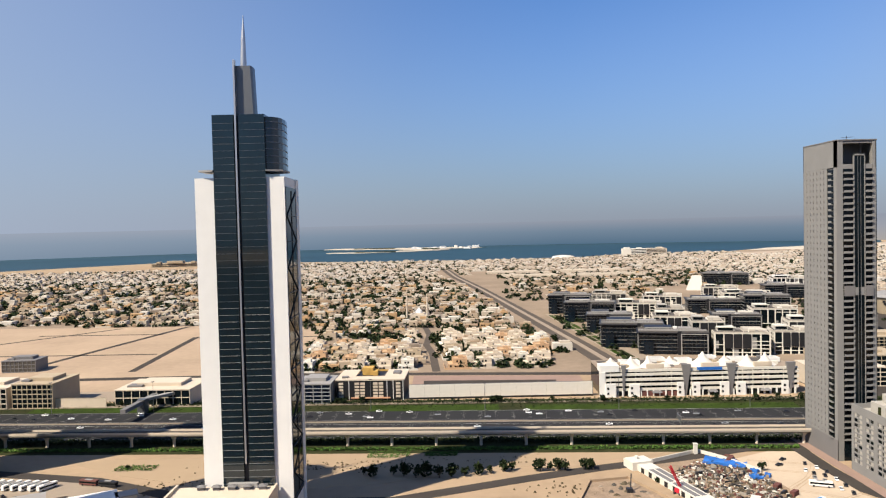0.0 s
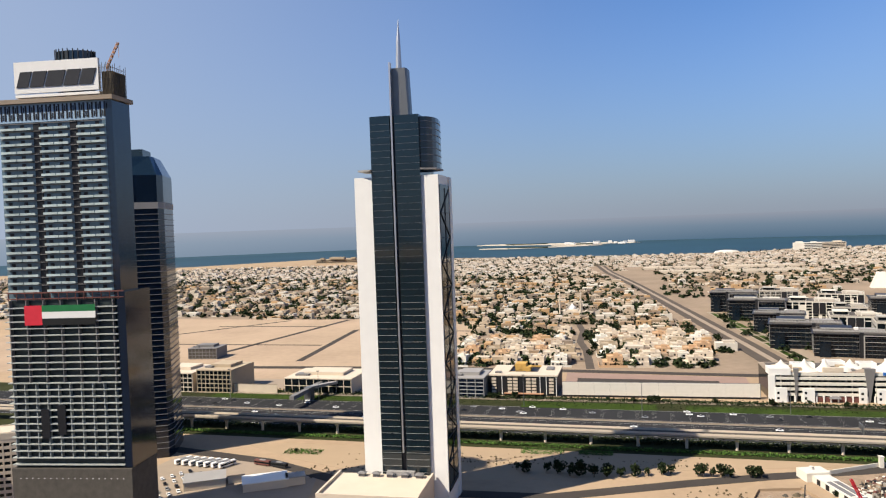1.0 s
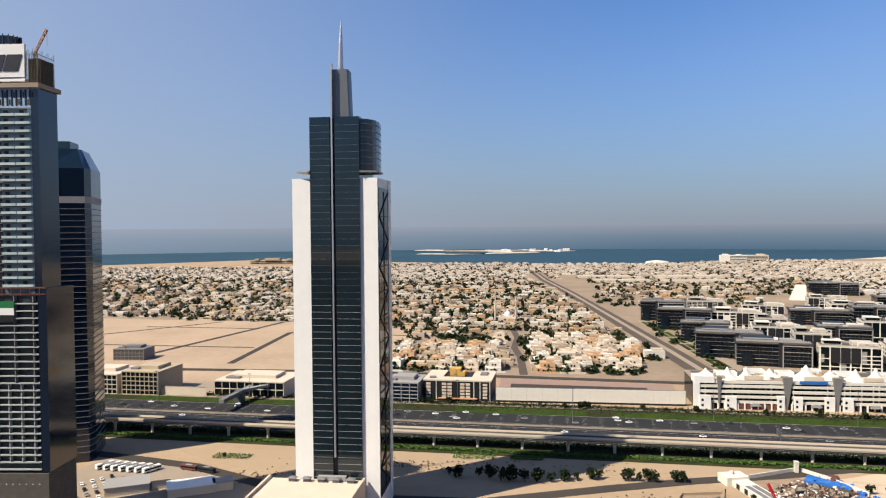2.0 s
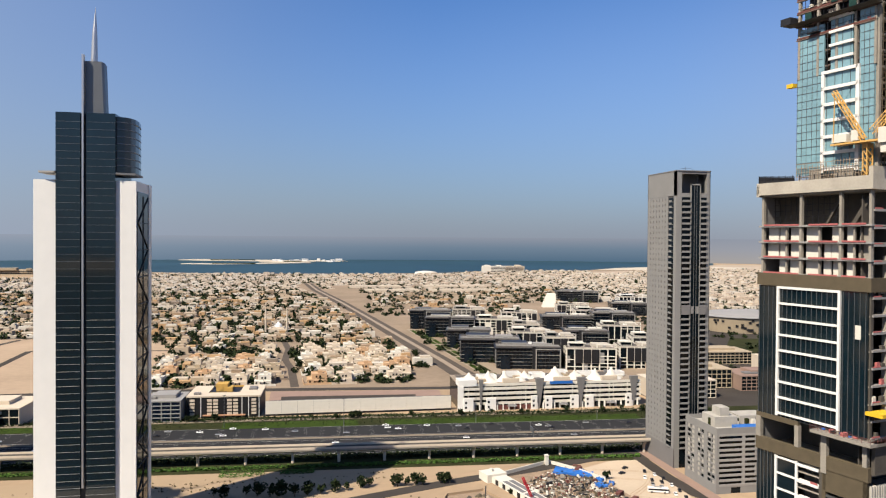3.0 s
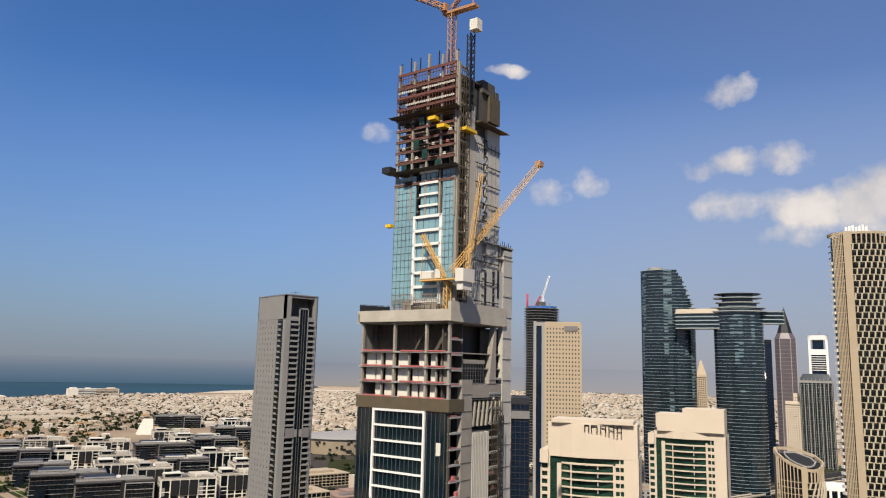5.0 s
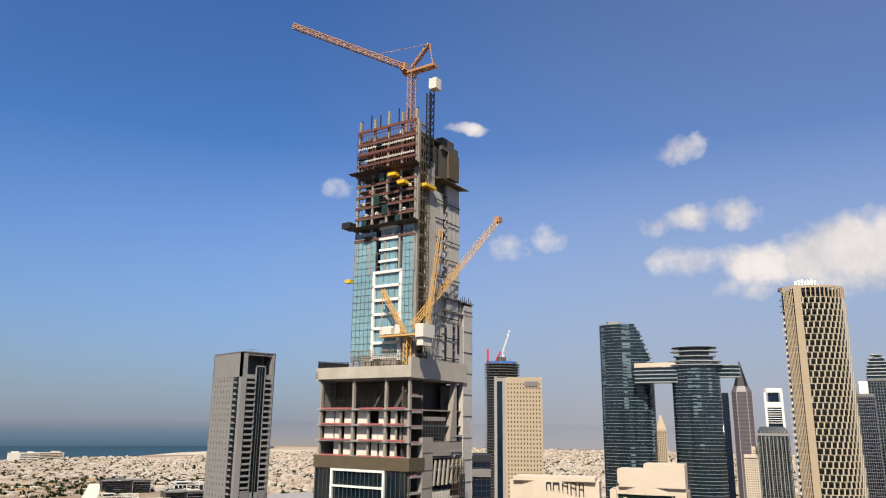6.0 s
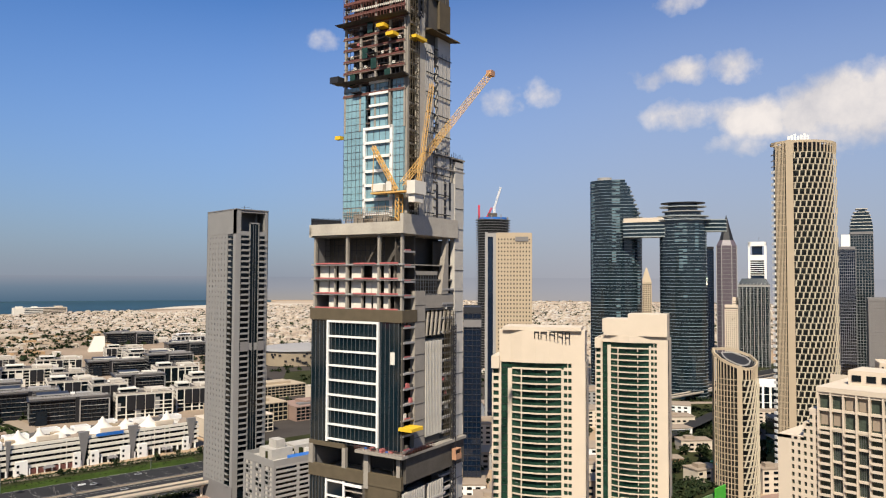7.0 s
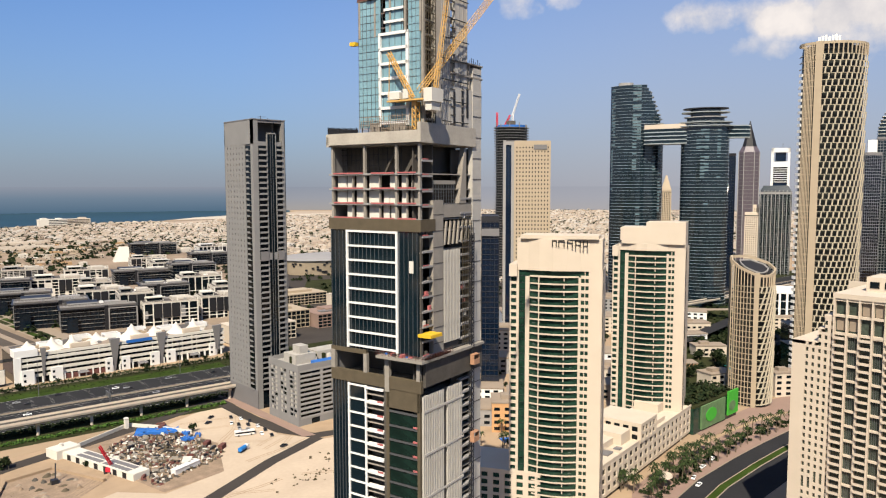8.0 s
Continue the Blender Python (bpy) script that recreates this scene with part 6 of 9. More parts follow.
    c = thing("roof_crane", "small crane on the tower roof", "crane", FLAG_POSE @ at(0, 0, 211.6))
    s = Shape()
    lattice(s, (-6.5, 9, 0), (-6.5, 9, 17), 1.0, 2, 0.2)
    lattice(s, (-6.5, 9, 16.5), (0.5, 8, 28), 0.8, 2, 0.16)
    s.beam((0.5, 8, 28), (0.5, 8, 20), 0.15)
    part("jib", s, ORANGE, c)


flag_tower()


def blue_tower():
    t = thing("office_tower", "navy glass tower with chamfered crown and white corner strip", "skyscraper", at(-286, 405, 0, 18))
    o = [(-20, 3), (0, 0), (20, 3), (22, 10), (20, 40), (-20, 40)]
    part("body", Shape().prism(o, 0, 178), GLASS_NAVY, t)
    part("crown", Shape().prism(o, 178, 190, [(-16, 8), (0, 4), (15, 8), (16, 14), (15, 34), (-16, 34)]).box(-10, 10, 12, 30, 190, 195), GLASS_STEEL, t)
    e = Shape().prism(grow(o, 0.35), -0.18, 0.18).mesh("floor_edge", GREY_CLAD)
    for k in range(42):
        piece("floor_edge", e, t, at(0, 0, 6 + k * 3.6))
    part("corner_strip", Shape().box(-1.2, 2.2, -0.8, 0.6, 150, 178).box(-1, 1.2, -0.8, 0.4, 0, 150), WHITE, t)
    part("white_belt", Shape().prism(grow(o, 0.5), 157, 161), LIGHT_GREY, t)


blue_tower()

# low grey hotel with a blue roof deck
def low_hotel():
    """Ten low storeys: paired window bays on one side, dark and white bands on the other, a cluttered roof."""
    h = thing("hotel", "grey low hotel with pale window bands and blue roof deck", "hotel", at(223.5, 369.0))
    W, D, H = 52.0, 34.0, 36.5
    part("core", Shape().box(0.5, W - 0.5, 0.5, D - 0.5, 0, H - 3), GLASS_DARK, h)
    parts("rear_wall", Shape().box(0, W, D - 0.4, D, 0, H).box(W - 0.4, W, 0, D - 0.4, 0, H), TOWER_GREY, h)
    parts("side_pier", Shape().box(0, 0.5, 0, 1.8, 0, H).box(0, 0.5, 9.8, 13.2, 0, H).box(0, 0.5, 20.4, 23.6, 0, H).box(0, 0.5, 31.8, D - 0.4, 0, H), TOWER_GREY, h)
    parts("front_pier", Shape().box(0.5, 1.6, 0, 0.5, 0, H).box(W - 1.6, W - 0.4, 0, 0.5, 0, H), TOWER_GREY, h)
    parts("base_wall", Shape().box(0.02, 0.5, 1.8, 9.8, 0, 4.6).box(0.02, 0.5, 13.2, 20.4, 0, 4.6).box(0.02, 0.5, 23.6, 31.8, 0, 4.6).box(1.6, 9, 0.02, 0.5, 0, 4.6).box(15, W - 1.6, 0.02, 0.5, 0, 4.6).box(9, 15, 0.02, 0.5, 3.4, 4.6), TOWER_GREY, h)
    parts("top_wall", Shape().box(0.02, 0.5, 1.8, 9.8, 32.6, H).box(0.02, 0.5, 13.2, 20.4, 32.6, H).box(0.02, 0.5, 23.6, 31.8, 32.6, H).box(1.6, W - 1.6, 0.02, 0.5, 32.6, H), TOWER_GREY, h)
    S = 2.8
    side = [Shape().box(0.05, 0.5, a, b, -0.45, 0.45).mesh("side_spandrel", TOWER_GREY) for a, b in ((1.8, 9.8), (13.2, 20.4), (23.6, 31.8))]
    blind = [Shape().box(0.2, 0.45, a, b, -1.0, 1.0).mesh("pale_blind", PALE_ROOF_GREY) for a, b in ((2.2, 4.4), (6.8, 9.0), (13.8, 15.8), (18.0, 20.0), (24.2, 26.6), (29.0, 31.2))]
    mull = [Shape().box(0.1, 0.5, a - 0.25, a + 0.25, 4.6, 32.6).mesh("side_mullion", TOWER_GREY) for a in (5.8, 16.8, 27.8)]
    band = Shape().box(1.6, W - 1.6, -0.1, 0.5, -0.62, 0.62).mesh("front_band", LIGHT_GREY)
    panel = Shape().box(-0.9, 0.9, 0.1, 0.45, -0.8, 0.8).mesh("pale_panel", LIGHT_GREY)
    for m in mull:
        piece("side_mullion", m, h, at(0, 0))
    r = random.Random(12)
    for k in range(11):
        z = 4.6 + S * k
        for m in side:
            piece("side_spandrel", m, h, at(0, 0, z))
        piece("front_band", band, h, at(0, 0, z))
        if k < 10:
            for m in blind:
                if r.random() < 0.5:
                    piece("pale_blind", m, h, at(0, 0, z + 1.4))
            for x in (16.5, 24.5, 32.5, 40.5):
                if r.random() < 0.8:
                    piece("pale_panel", panel, h, at(x, 0, z + 1.4))
    part("roof", Shape().box(0.4, W - 0.4, 0.4, D - 0.4, H - 3, H - 2.6), PALE_ROOF_GREY, h)
    part("roof_deck", Shape().box(14, W - 0.6, 0.6, 8, H - 2.6, H - 0.3), BLUE_PAINT, h, "bright blue roof deck")
    parts("roof_house", Shape().box(6, 20, 12, 26, H - 2.6, H + 3.2).box(10, 16, 14, 22, H + 3.2, H + 8).box(24, 42, 16, 28, H - 2.6, H + 2.4), PALE_ROOF_GREY, h)
    for k in range(16):
        x, y = r.uniform(2, 46), r.uniform(9, 30)
        part("roof_plant", Shape().box(x, x + r.uniform(1, 3), y, y + r.uniform(1, 2.4), H - 2.6, H + r.uniform(0, 2.6)), r.choice([WHITE_CLOTH, GREY_CLAD, SCRUB]), h)


PALE_ROOF_GREY = material("pale_grey_roof", (0.34, 0.32, 0.285), 0.9, var=0.2, scale=0.2)
low_hotel()


def needle_tower(x, y, turn, w, h, mat, label):
    t = thing("office_tower", label, "skyscraper", at(x, y, 0, turn))
    o = [(-w / 2, -w / 4), (-w / 4, -w / 2), (w / 4, -w / 2), (w / 2, -w / 4), (w / 2, w / 2), (-w / 2, w / 2)]
    z1 = h * 0.78
    part("body", Shape().prism(o, 0, z1), mat, t)
    part("shoulder", Shape().prism(o, z1, z1 + h * 0.04, [(p[0] * .72, p[1] * .72) for p in o]), mat, t)
    part("cap", Shape().prism([(p[0] * .7, p[1] * .7) for p in o], z1 + h * 0.04, h, [(p[0] * .02, p[1] * .02) for p in o]), DARK_CLAD, t)
    e = Shape().prism(grow(o, 0.4), -0.5, 0.5).mesh("floor_edge", GREY_CLAD)
    for k in range(int(z1 / 7)):
        piece("floor_edge", e, t, at(0, 0, 4 + k * 7))
    for p in o[:4]:
        part("corner_fin", Shape().beam((p[0], p[1], 0), (p[0], p[1], z1), 1.2), LIGHT_GREY, t)


needle_tower(1360, 632, -65, 36, 264, material("plum_glass", (0.09, 0.074, 0.086), 0.3, var=0.2), "plum-grey pointed office tower far off")


def framed_towers():
    t = thing("office_tower", "white framed tower with a square opening at the top", "skyscraper", at(1382, 583, 0, -67))
    parts("frame", Shape().box(-16, -12, 0, 12, 0, 213).box(12, 16, 0, 12, 0, 213).box(-16, 16, 0, 12, 205, 213).box(-12, 12, 0, 12, 178, 188), WHITE, t)
    part("glass", Shape().box(-12, 12, 1, 11, 0, 178).box(-9, 9, 4, 9, 188, 205), GLASS_NAVY, t)
    for k in range(8):
        part("louvre", Shape().box(-12, 12, -0.5, 1, 150 + k * 4, 151.2 + k * 4), WHITE, t)
    part("mast", Shape().beam((3, 6, 213), (3, 6, 222), 0.6), FRAME_GREY, t)
    st = window_tower(1185, 532, -67, 48, 36, 134, 3.9, 14, LIGHT_GREY, "steel-blue glass office tower with a sloping roof", True, GLASS_STEEL, 0.07, 0.06)
    part("sloped_roof", Shape().prism(rect(0.2, 47.8, 0.2, 35.8), 133.4, 143.5, rect(6, 42, 5, 34)), GLASS_STEEL, st, "sloping glass roof")
    fin = Shape().box(-0.5, 0.5, -1.2, 0.2, 0, 136).mesh("pale_fin", TOWER_GREY)
    for k in range(9):
        piece("pale_fin", fin, st, at(1.5 + k * 5.6, 0))
    cp = window_tower(1107.5, 663, -57, 16, 20, 138, 3.6, 5, SAND_STONE, "sand-coloured tower with a pointed cap", True, GLASS_DARK, 0.5, 0.4)
    part("cap", Shape().prism(rect(0, 16, 0, 20), 137, 161, rect(7, 9, 9, 11)), SAND_STONE, cp)
    window_tower(1170, 548, -66, 20, 20, 100, 3.5, 6, CREAM, "cream apartment tower with rounded balconies far off", True, GLASS_DARK, 0.5, 0.5)
    window_tower(1195, 546, -66, 16, 20, 112, 3.5, 5, CREAM, "cream apartment tower far off", True, GLASS_DARK, 0.5, 0.5)
    window_tower(982, 486, -62, 10, 14, 188, 4.0, 4, DARK_CLAD, "dark glass slab tower behind the hotels", True, GLASS_NAVY, 0.1, 0.1)
    # the cluster at the end of the view
    for x, y, w, h, m, lab in ((1188, 389, 9, 201, GREY_CLAD, "slim grey tower far off"), (1195.6, 366, 30, 214, GLASS_STEEL, "tall glass tower with an arched crest"),
                               (1095.7, 350, 20, 188, GLASS_NAVY, "blue glass tower with a white roof house"), (1010, 290, 30, 120, GREY_CLAD, "grey tower far off"),
                               (1230, 300, 30, 215, GLASS_STEEL, "blue-grey tower with a sloped top"), (1000, 240, 34, 150, GLASS_NAVY, "blue office tower far off"),
                               (1120, 230, 40, 190, GLASS_STEEL, "glass tower far off"), (900, 150, 40, 170, GLASS_STEEL, "glass tower far off")):
        tw = window_tower(x, y, -70, w, 24, h, 4.2, 8, GREY_CLAD, lab, True, m, 0.12, 0.12)
        if h == 188:
            part("roof_house", Shape().box(3, 14, 3, 20, h - 1, h + 16), WHITE, tw, "white roof house")
        if h > 205:
            for j in range(7):
                q0, q1 = math.sqrt(1 - (j / 7) ** 2), math.sqrt(1 - ((j + 1) / 7) ** 2)
                c = w * 0.55
                part("crest", Shape().prism(rect(c - c * q0, c + (w - c) * q0, 1, 23), h - 1 + j * 5, h + 3.6 + j * 5, rect(c - c * q1, c + (w - c) * q1, 1, 23)), GLASS_STEEL, tw, "arched glazed crest")
                part("crest_rib", Shape().box(c - c * q0, c + (w - c) * q0, 0.4, 23, h + 3 + j * 5, h + 4 + j * 5), FIN_GREY, tw)
    window_tower(960, 265, -68, 60, 40, 46, 4, 14, CREAM, "low cream building below tall towers", True, GLASS_DARK, 0.5, 0.5, "low_building")
    window_tower(742, 325, -68, 50, 30, 38, 8, 7, WHITE, "white columned low building", True, GLASS_DARK, 0.3, 0.06, "low_building")
    window_tower(870, 190, -70, 60, 40, 70, 4, 10, SAND_STONE, "sand-coloured low tower with deep bays", True, GLASS_DARK, 0.4, 0.3, "low_building")


framed_towers()

# towers behind the flag tower
window_tower(-372, 420, 25, 34, 26, 118, 3.8, 10, GREY_CLAD, "dark banded tower with a spike on its roof", True, GLASS_STEEL, 0.1, 0.3)
window_tower(-322, 330, 25, 16, 16, 38, 3.4, 4, CREAM, "small cream striped block", True, GLASS_DARK, 0.2, 0.5, "low_building")
window_tower(-360, 300, 25, 30, 26, 44, 3.6, 9, GREY_CLAD, "grey office block with an arched end", True, GLASS_DARK, 0.3, 0.4, "low_building")


# Soil of the far quarter, its colour paled in place of air haze.
PALE_SOIL = material("haze_paled_dusty_soil", (0.345, 0.28, 0.215), 0.95, var=0.2, scale=0.01, fine=0.12, spec=0.05)
# ---- trees ----
def crown_mesh(seed, r, h, clumps, leaf, palm=False):
    """A loose crown of small leaf clumps with gaps and an uneven outline."""
    rng = random.Random(seed)
    s = Shape()
    if palm:
        for k in range(13):
            a = 2 * math.pi * k / 13 + rng.uniform(-0.2, 0.2)
            up = rng.uniform(0.1, 0.9)
            c, n = Vector((math.cos(a), math.sin(a), 0)), Vector((-math.sin(a), math.cos(a), 0)) * 0.45
            p0, p1, p2 = Vector((0, 0, 0)), c * r * 0.55 + Vector((0, 0, up * r * 0.4)), c * r + Vector((0, 0, (up - 1.0) * r * 0.55))
            s.quad(p0 - n * 0.4, p0 + n * 0.4, p1 + n, p1 - n)
            s.quad(p1 - n, p1 + n, p2 + n * 0.2, p2 - n * 0.2)
        return s
    lobes = [(Vector((rng.uniform(-.5, .5) * r, rng.uniform(-.5, .5) * r, rng.uniform(-.25, .3) * h)), rng.uniform(0.45, 0.75)) for _ in range(5)]
    for k in range(clumps):
        c, q = rng.choice(lobes)
        d = Vector((rng.gauss(0, 1), rng.gauss(0, 1), rng.gauss(0, 1))).normalized() * (rng.random() ** 0.4) * q
        p = c + Vector((d.x * r, d.y * r, d.z * h * 0.6))
        for _ in range(2):
            u = Vector((rng.gauss(0, 1), rng.gauss(0, 1), rng.gauss(0, 0.7))).normalized() * leaf
            v = u.cross(Vector((rng.gauss(0, 1), rng.gauss(0, 1), rng.gauss(0, 1)))).normalized() * leaf * 0.8
            s.quad(p - u, p + v * 0.9, p + u, p - v)
    return s


def make_tree(name, label, seed, r, h, trunk, clumps, leaf, palm=False):
    t = thing(name, label, "tree", at(0, 0, -50))
    tr = Shape().tube([(0, 0, -0.2), (0.1, 0, trunk * 0.5), (0.0, 0.1, trunk)], [0.16 + r * 0.05, 0.13 + r * 0.035, 0.1 + r * 0.02], 6)
    if not palm:
        rng = random.Random(seed + 9)
        for k in range(4):
            a = rng.uniform(0, 6.28)
            tr.tube([(0, 0, trunk * 0.7), (math.cos(a) * r * 0.5, math.sin(a) * r * 0.5, trunk + h * 0.3)], [0.06 + r * .02, 0.04], 5)
    part("trunk", tr, BARK, t)
    c = part("crown", crown_mesh(seed, r, h, clumps, leaf, palm), PALM_LEAF if palm else LEAF, t)
    c.matrix_local = at(0, 0, trunk + (0.0 if palm else h * 0.3))
    return t


TREES = [make_tree("tree", "broad dark green tree with an uneven crown", 11 + k, r, h, tk, n, lf)
         for k, (r, h, tk, n, lf) in enumerate(((4.2, 6.0, 2.2, 170, 0.75), (3.2, 5.0, 2.0, 130, 0.65), (5.2, 6.5, 2.4, 220, 0.8), (2.4, 3.6, 1.2, 90, 0.5)))]
PALM = make_tree("palm_tree", "date palm with a slim trunk and drooping fronds", 31, 3.4, 3.0, 8.5, 0, 0, True)
TREE_SPOTS, PALM_SPOTS = [], []          # filled below: x, y, which, size


def far_clumps(name, label, spots, seed, mat=None):
    """Trees too many to count, as one mesh of small leaf clumps."""
    rng = random.Random(seed)
    s = Shape()
    for x, y, r in spots:
        near = y < 1300
        for k in range(26 if near else 10):
            a, q = rng.uniform(0, 6.28), rng.random() ** 0.5 * r
            p = Vector((x + math.cos(a) * q, y + math.sin(a) * q, r * (0.25 + 1.5 * rng.random() * (1.15 - q / r))))
            u = Vector((rng.gauss(0, 1), rng.gauss(0, 1), rng.gauss(0, 0.6))).normalized() * r * (0.42 if near else 0.66)
            v = u.cross(Vector((rng.gauss(0, .6), rng.gauss(0, .6), 1))).normalized() * r * (0.40 if near else 0.62)
            s.quad(p - u, p + v, p + u, p - v)
    tagged(part(name, s, mat or LEAF), label, "trees", "", "stuff")


# ---- streets across the highway ----
def road_strip(name, pts, w, z, mat, label, category="road"):
    s = Shape()
    ps = [Vector(p) for p in pts]
    sides = []
    for i, p in enumerate(ps):
        d = (ps[min(i + 1, len(ps) - 1)] - ps[max(i - 1, 0)]).normalized()
        n = Vector((-d.y, d.x)) * (w / 2)
        sides.append((p + n, p - n))
    for (a, b), (c, d) in zip(sides, sides[1:]):
        s.quad((b.x, b.y, z), (d.x, d.y, z), (c.x, c.y, z), (a.x, a.y, z))
        s.quad((b.x, b.y, z), (b.x, b.y, z - 0.3), (d.x, d.y, z - 0.3), (d.x, d.y, z))
        s.quad((a.x, a.y, z - 0.3), (a.x, a.y, z), (c.x, c.y, z), (c.x, c.y, z - 0.3))
    return tagged(part(name, s, mat), label, category, "", "structure")


def patch(name, poly, z, mat, label, category="ground"):
    return flat(name, poly, z, mat, label, category, None, 0.2)


PLOT_SAND = material("levelled_pale_sand", (0.335, 0.25, 0.175), 0.95, var=0.2, scale=0.012, fine=0.12, spec=0.05)
MAIN = [(160, 650), (154, 732), (145, 840), (131, 981), (100, 1300), (70, 1600), (23, 1994), (0, 2300)]
SIDE = [(-9, 700), (-14, 800), (-22, 860), (-20, 940), (-34, 1080), (-37, 1135), (-60, 1250)]
patch("ground", [(-460, 690), (-150, 690), (700, 640), (2600, 560), (4600, 600), (3000, 3500), (1500, 3250), (700, 3000), (-300, 2650), (-1400, 2380), (-3200, 1600), (-1200, 1100), (-460, 1085)], 0.06, TOWN_SOIL,
      "dusty pale ground between the villas", "ground")
patch("ground", [(-460, 640), (-150, 640), (-150, 1080), (-460, 1080), (-900, 1120), (-800, 700)], 0.09, PLOT_SAND, "empty levelled sand plots", "ground")
road_strip("road", MAIN, 11, 0.2, STREET, "wide street running to the sea")
road_strip("road", [(p[0] + 17, p[1]) for p in MAIN], 8, 0.2, STREET, "side lane of the wide street")
road_strip("pavement", [(p[0] + 9.5, p[1]) for p in MAIN], 6.0, 0.24, PAVING, "pale paved median of the wide street", "pavement")
road_strip("road", SIDE, 8, 0.2, STREET, "side street between villas")
road_strip("road", [(-440, 700), (-150, 702), (-9, 690), (130, 676), (170, 672)], 12, 0.19, ASPHALT_PALE, "back street behind the roadside buildings")
road_strip("road", [(-460, 1092), (-150, 1080)], 9, 0.19, ASPHALT_PALE, "street along the empty plots")
for a, b, w in (((-440, 745), (-376, 1072), 8), ((-316, 735), (-328, 965), 8), ((-600, 905), (-470, 1070), 6), ((-620, 850), (-330, 838), 5), ((-328, 965), (-160, 948), 6), ((-560, 1010), (-385, 1000), 5)):
    road_strip("road", [a, b], w, 0.17, ASPHALT_PALE, "dusty track between empty plots")
patch("pavement", [(-30, 592), (118, 592), (122, 668), (-30, 684)], 0.15, PINK_PAVING, "brown paved yard behind the hoarding", "yard")
patch("pavement", [(-20, 625), (95, 622), (98, 652), (-20, 660)], 0.2, ASPHALT_PALE, "dusty asphalt part of the yard", "yard")
patch("lawn", [(-60, 554), (40, 549), (40, 566), (-60, 572)], 0.3, GRASS, "bright green lawn strip beside the highway", "lawn")
patch("lawn", [(60, 548), (260, 536), (262, 552), (60, 563)], 0.3, GRASS, "bright green lawn strip beside the highway", "lawn")
patch("lawn", [(-330, 572), (-160, 563), (-160, 578), (-330, 588)], 0.3, GRASS, "bright green lawn strip beside the highway", "lawn")
patch("pavement", [(-420, 590), (300, 560), (300, 566), (-420, 597)], 0.32, PAVING, "pale service pavement along the frontages", "pavement")
patch("pavement", [(-460, 612), (-90, 600), (-90, 640), (-460, 650)], 0.12, PAVING, "pale forecourt paving", "pavement")
patch("pavement", [(184, 690), (206, 690), (206, 800), (176, 1010), (166, 1124), (154, 1124), (172, 850)], 0.28, PAVING, "pale paths of the park strip", "park")
for k in range(8):
    y0, y1 = 700 + k * 52, 744 + k * 52
    for a, b in ((1.5, 7.5), (9.0, 15.5)):
        x0, x1 = 184 - (y0 - 690) * 0.068, 184 - (y1 - 690) * 0.068
        patch("lawn", [(x0 + a, y0), (x0 + b, y0), (x1 + b, y1), (x1 + a, y1)], 0.36, (GRASS, SCRUB, GRASS)[(k + int(a)) % 3], "clipped lawn bed of the park strip", "park")
patch("pavement", [(300, 566), (780, 540), (840, 1240), (600, 1250), (430, 800), (300, 640)], 0.1, ASPHALT_PALE, "dusty dark ground between commercial blocks", "ground")
patch("lawn", [(470, 770), (560, 765), (700, 930), (600, 960)], 0.2, SCRUB, "scrubby planted ground before the arena", "ground")
patch("ground", [(860, 1150), (1500, 700), (4300, 700), (4150, 2350), (3350, 3300), (2420, 3950), (1500, 3140), (900, 2950), (820, 1700)], 0.1, PALE_SOIL, "dusty ground among the far villas, paled for haze", "ground")
# ---- roadside buildings ----
def hoarding():
    t = thing("long_hoarding", "long cream hoarding wall on a dark base beside the highway", "wall", at(-30, 589.5, 0, -0.5))
    panel = Shape().box(0, 12.2, 0, 0.8, 1.6, 11.6).mesh("panel", WHITE_CLOTH)
    for k in range(12):
        piece("panel", panel, t, at(k * 12.32, 0))
    part("base", Shape().box(0, 148, 0.3, 2.0, 0, 1.6), DARK_CLAD, t)
    part("frame", Shape().box(-0.3, 148.3, 0.8, 1.4, 0, 12.0), GREY_CLAD, t)


hoarding()


OCHRE = material("ochre_render", (0.44, 0.27, 0.075), 0.8, var=0.15, scale=0.3)


def yellow_court():
    t = thing("office_block", "low dark office block with cream bay windows and yellow stair house", "building", at(-89, 592, 0, -3))
    part("body", Shape().box(0, 55, 0, 40, 0, 16), DARK_CLAD, t, "dark glazed front")
    part("roof", Shape().box(-0.6, 55.6, -0.6, 12, 16, 17.2).box(-0.6, 14, 12, 40, 16, 17.2).box(38, 55.6, 12, 40, 16, 17.2), CREAM, t)
    part("stair_house", Shape().box(18, 27, 22, 32, 16, 22).box(27, 31, 20, 30, 16, 19.5).box(21, 23.4, 21.7, 22, 17.2, 21), OCHRE, t, "ochre stair house")
    parts("court_wall", Shape().box(14, 38, 12, 12.5, 16, 17.2).box(14, 38, 39.5, 40, 16, 17.2), OCHRE, t)
    bay = Shape().box(0, 3.6, -0.7, 0, 0, 1.7).mesh("bay_window", CREAM)
    for x in (2.0, 15.0, 19.6, 30.0, 34.6, 48.5):
        for k in range(5):
            piece("bay_window", bay, t, at(x, 0, 2.4 + k * 2.6))
    for x in (10, 41, 46, 54):
        part("mullion", Shape().box(x, x + 0.5, -0.4, 0, 0, 16), WHITE, t)
    part("canopy", Shape().box(12, 44, -3, 0, 2.0, 2.6), ORANGE, t)
    part("roof_plant", Shape().box(4, 9, 4, 8, 17.2, 18.6).box(44, 50, 20, 30, 17.2, 18.4), GREY_CLAD, t)


yellow_court()


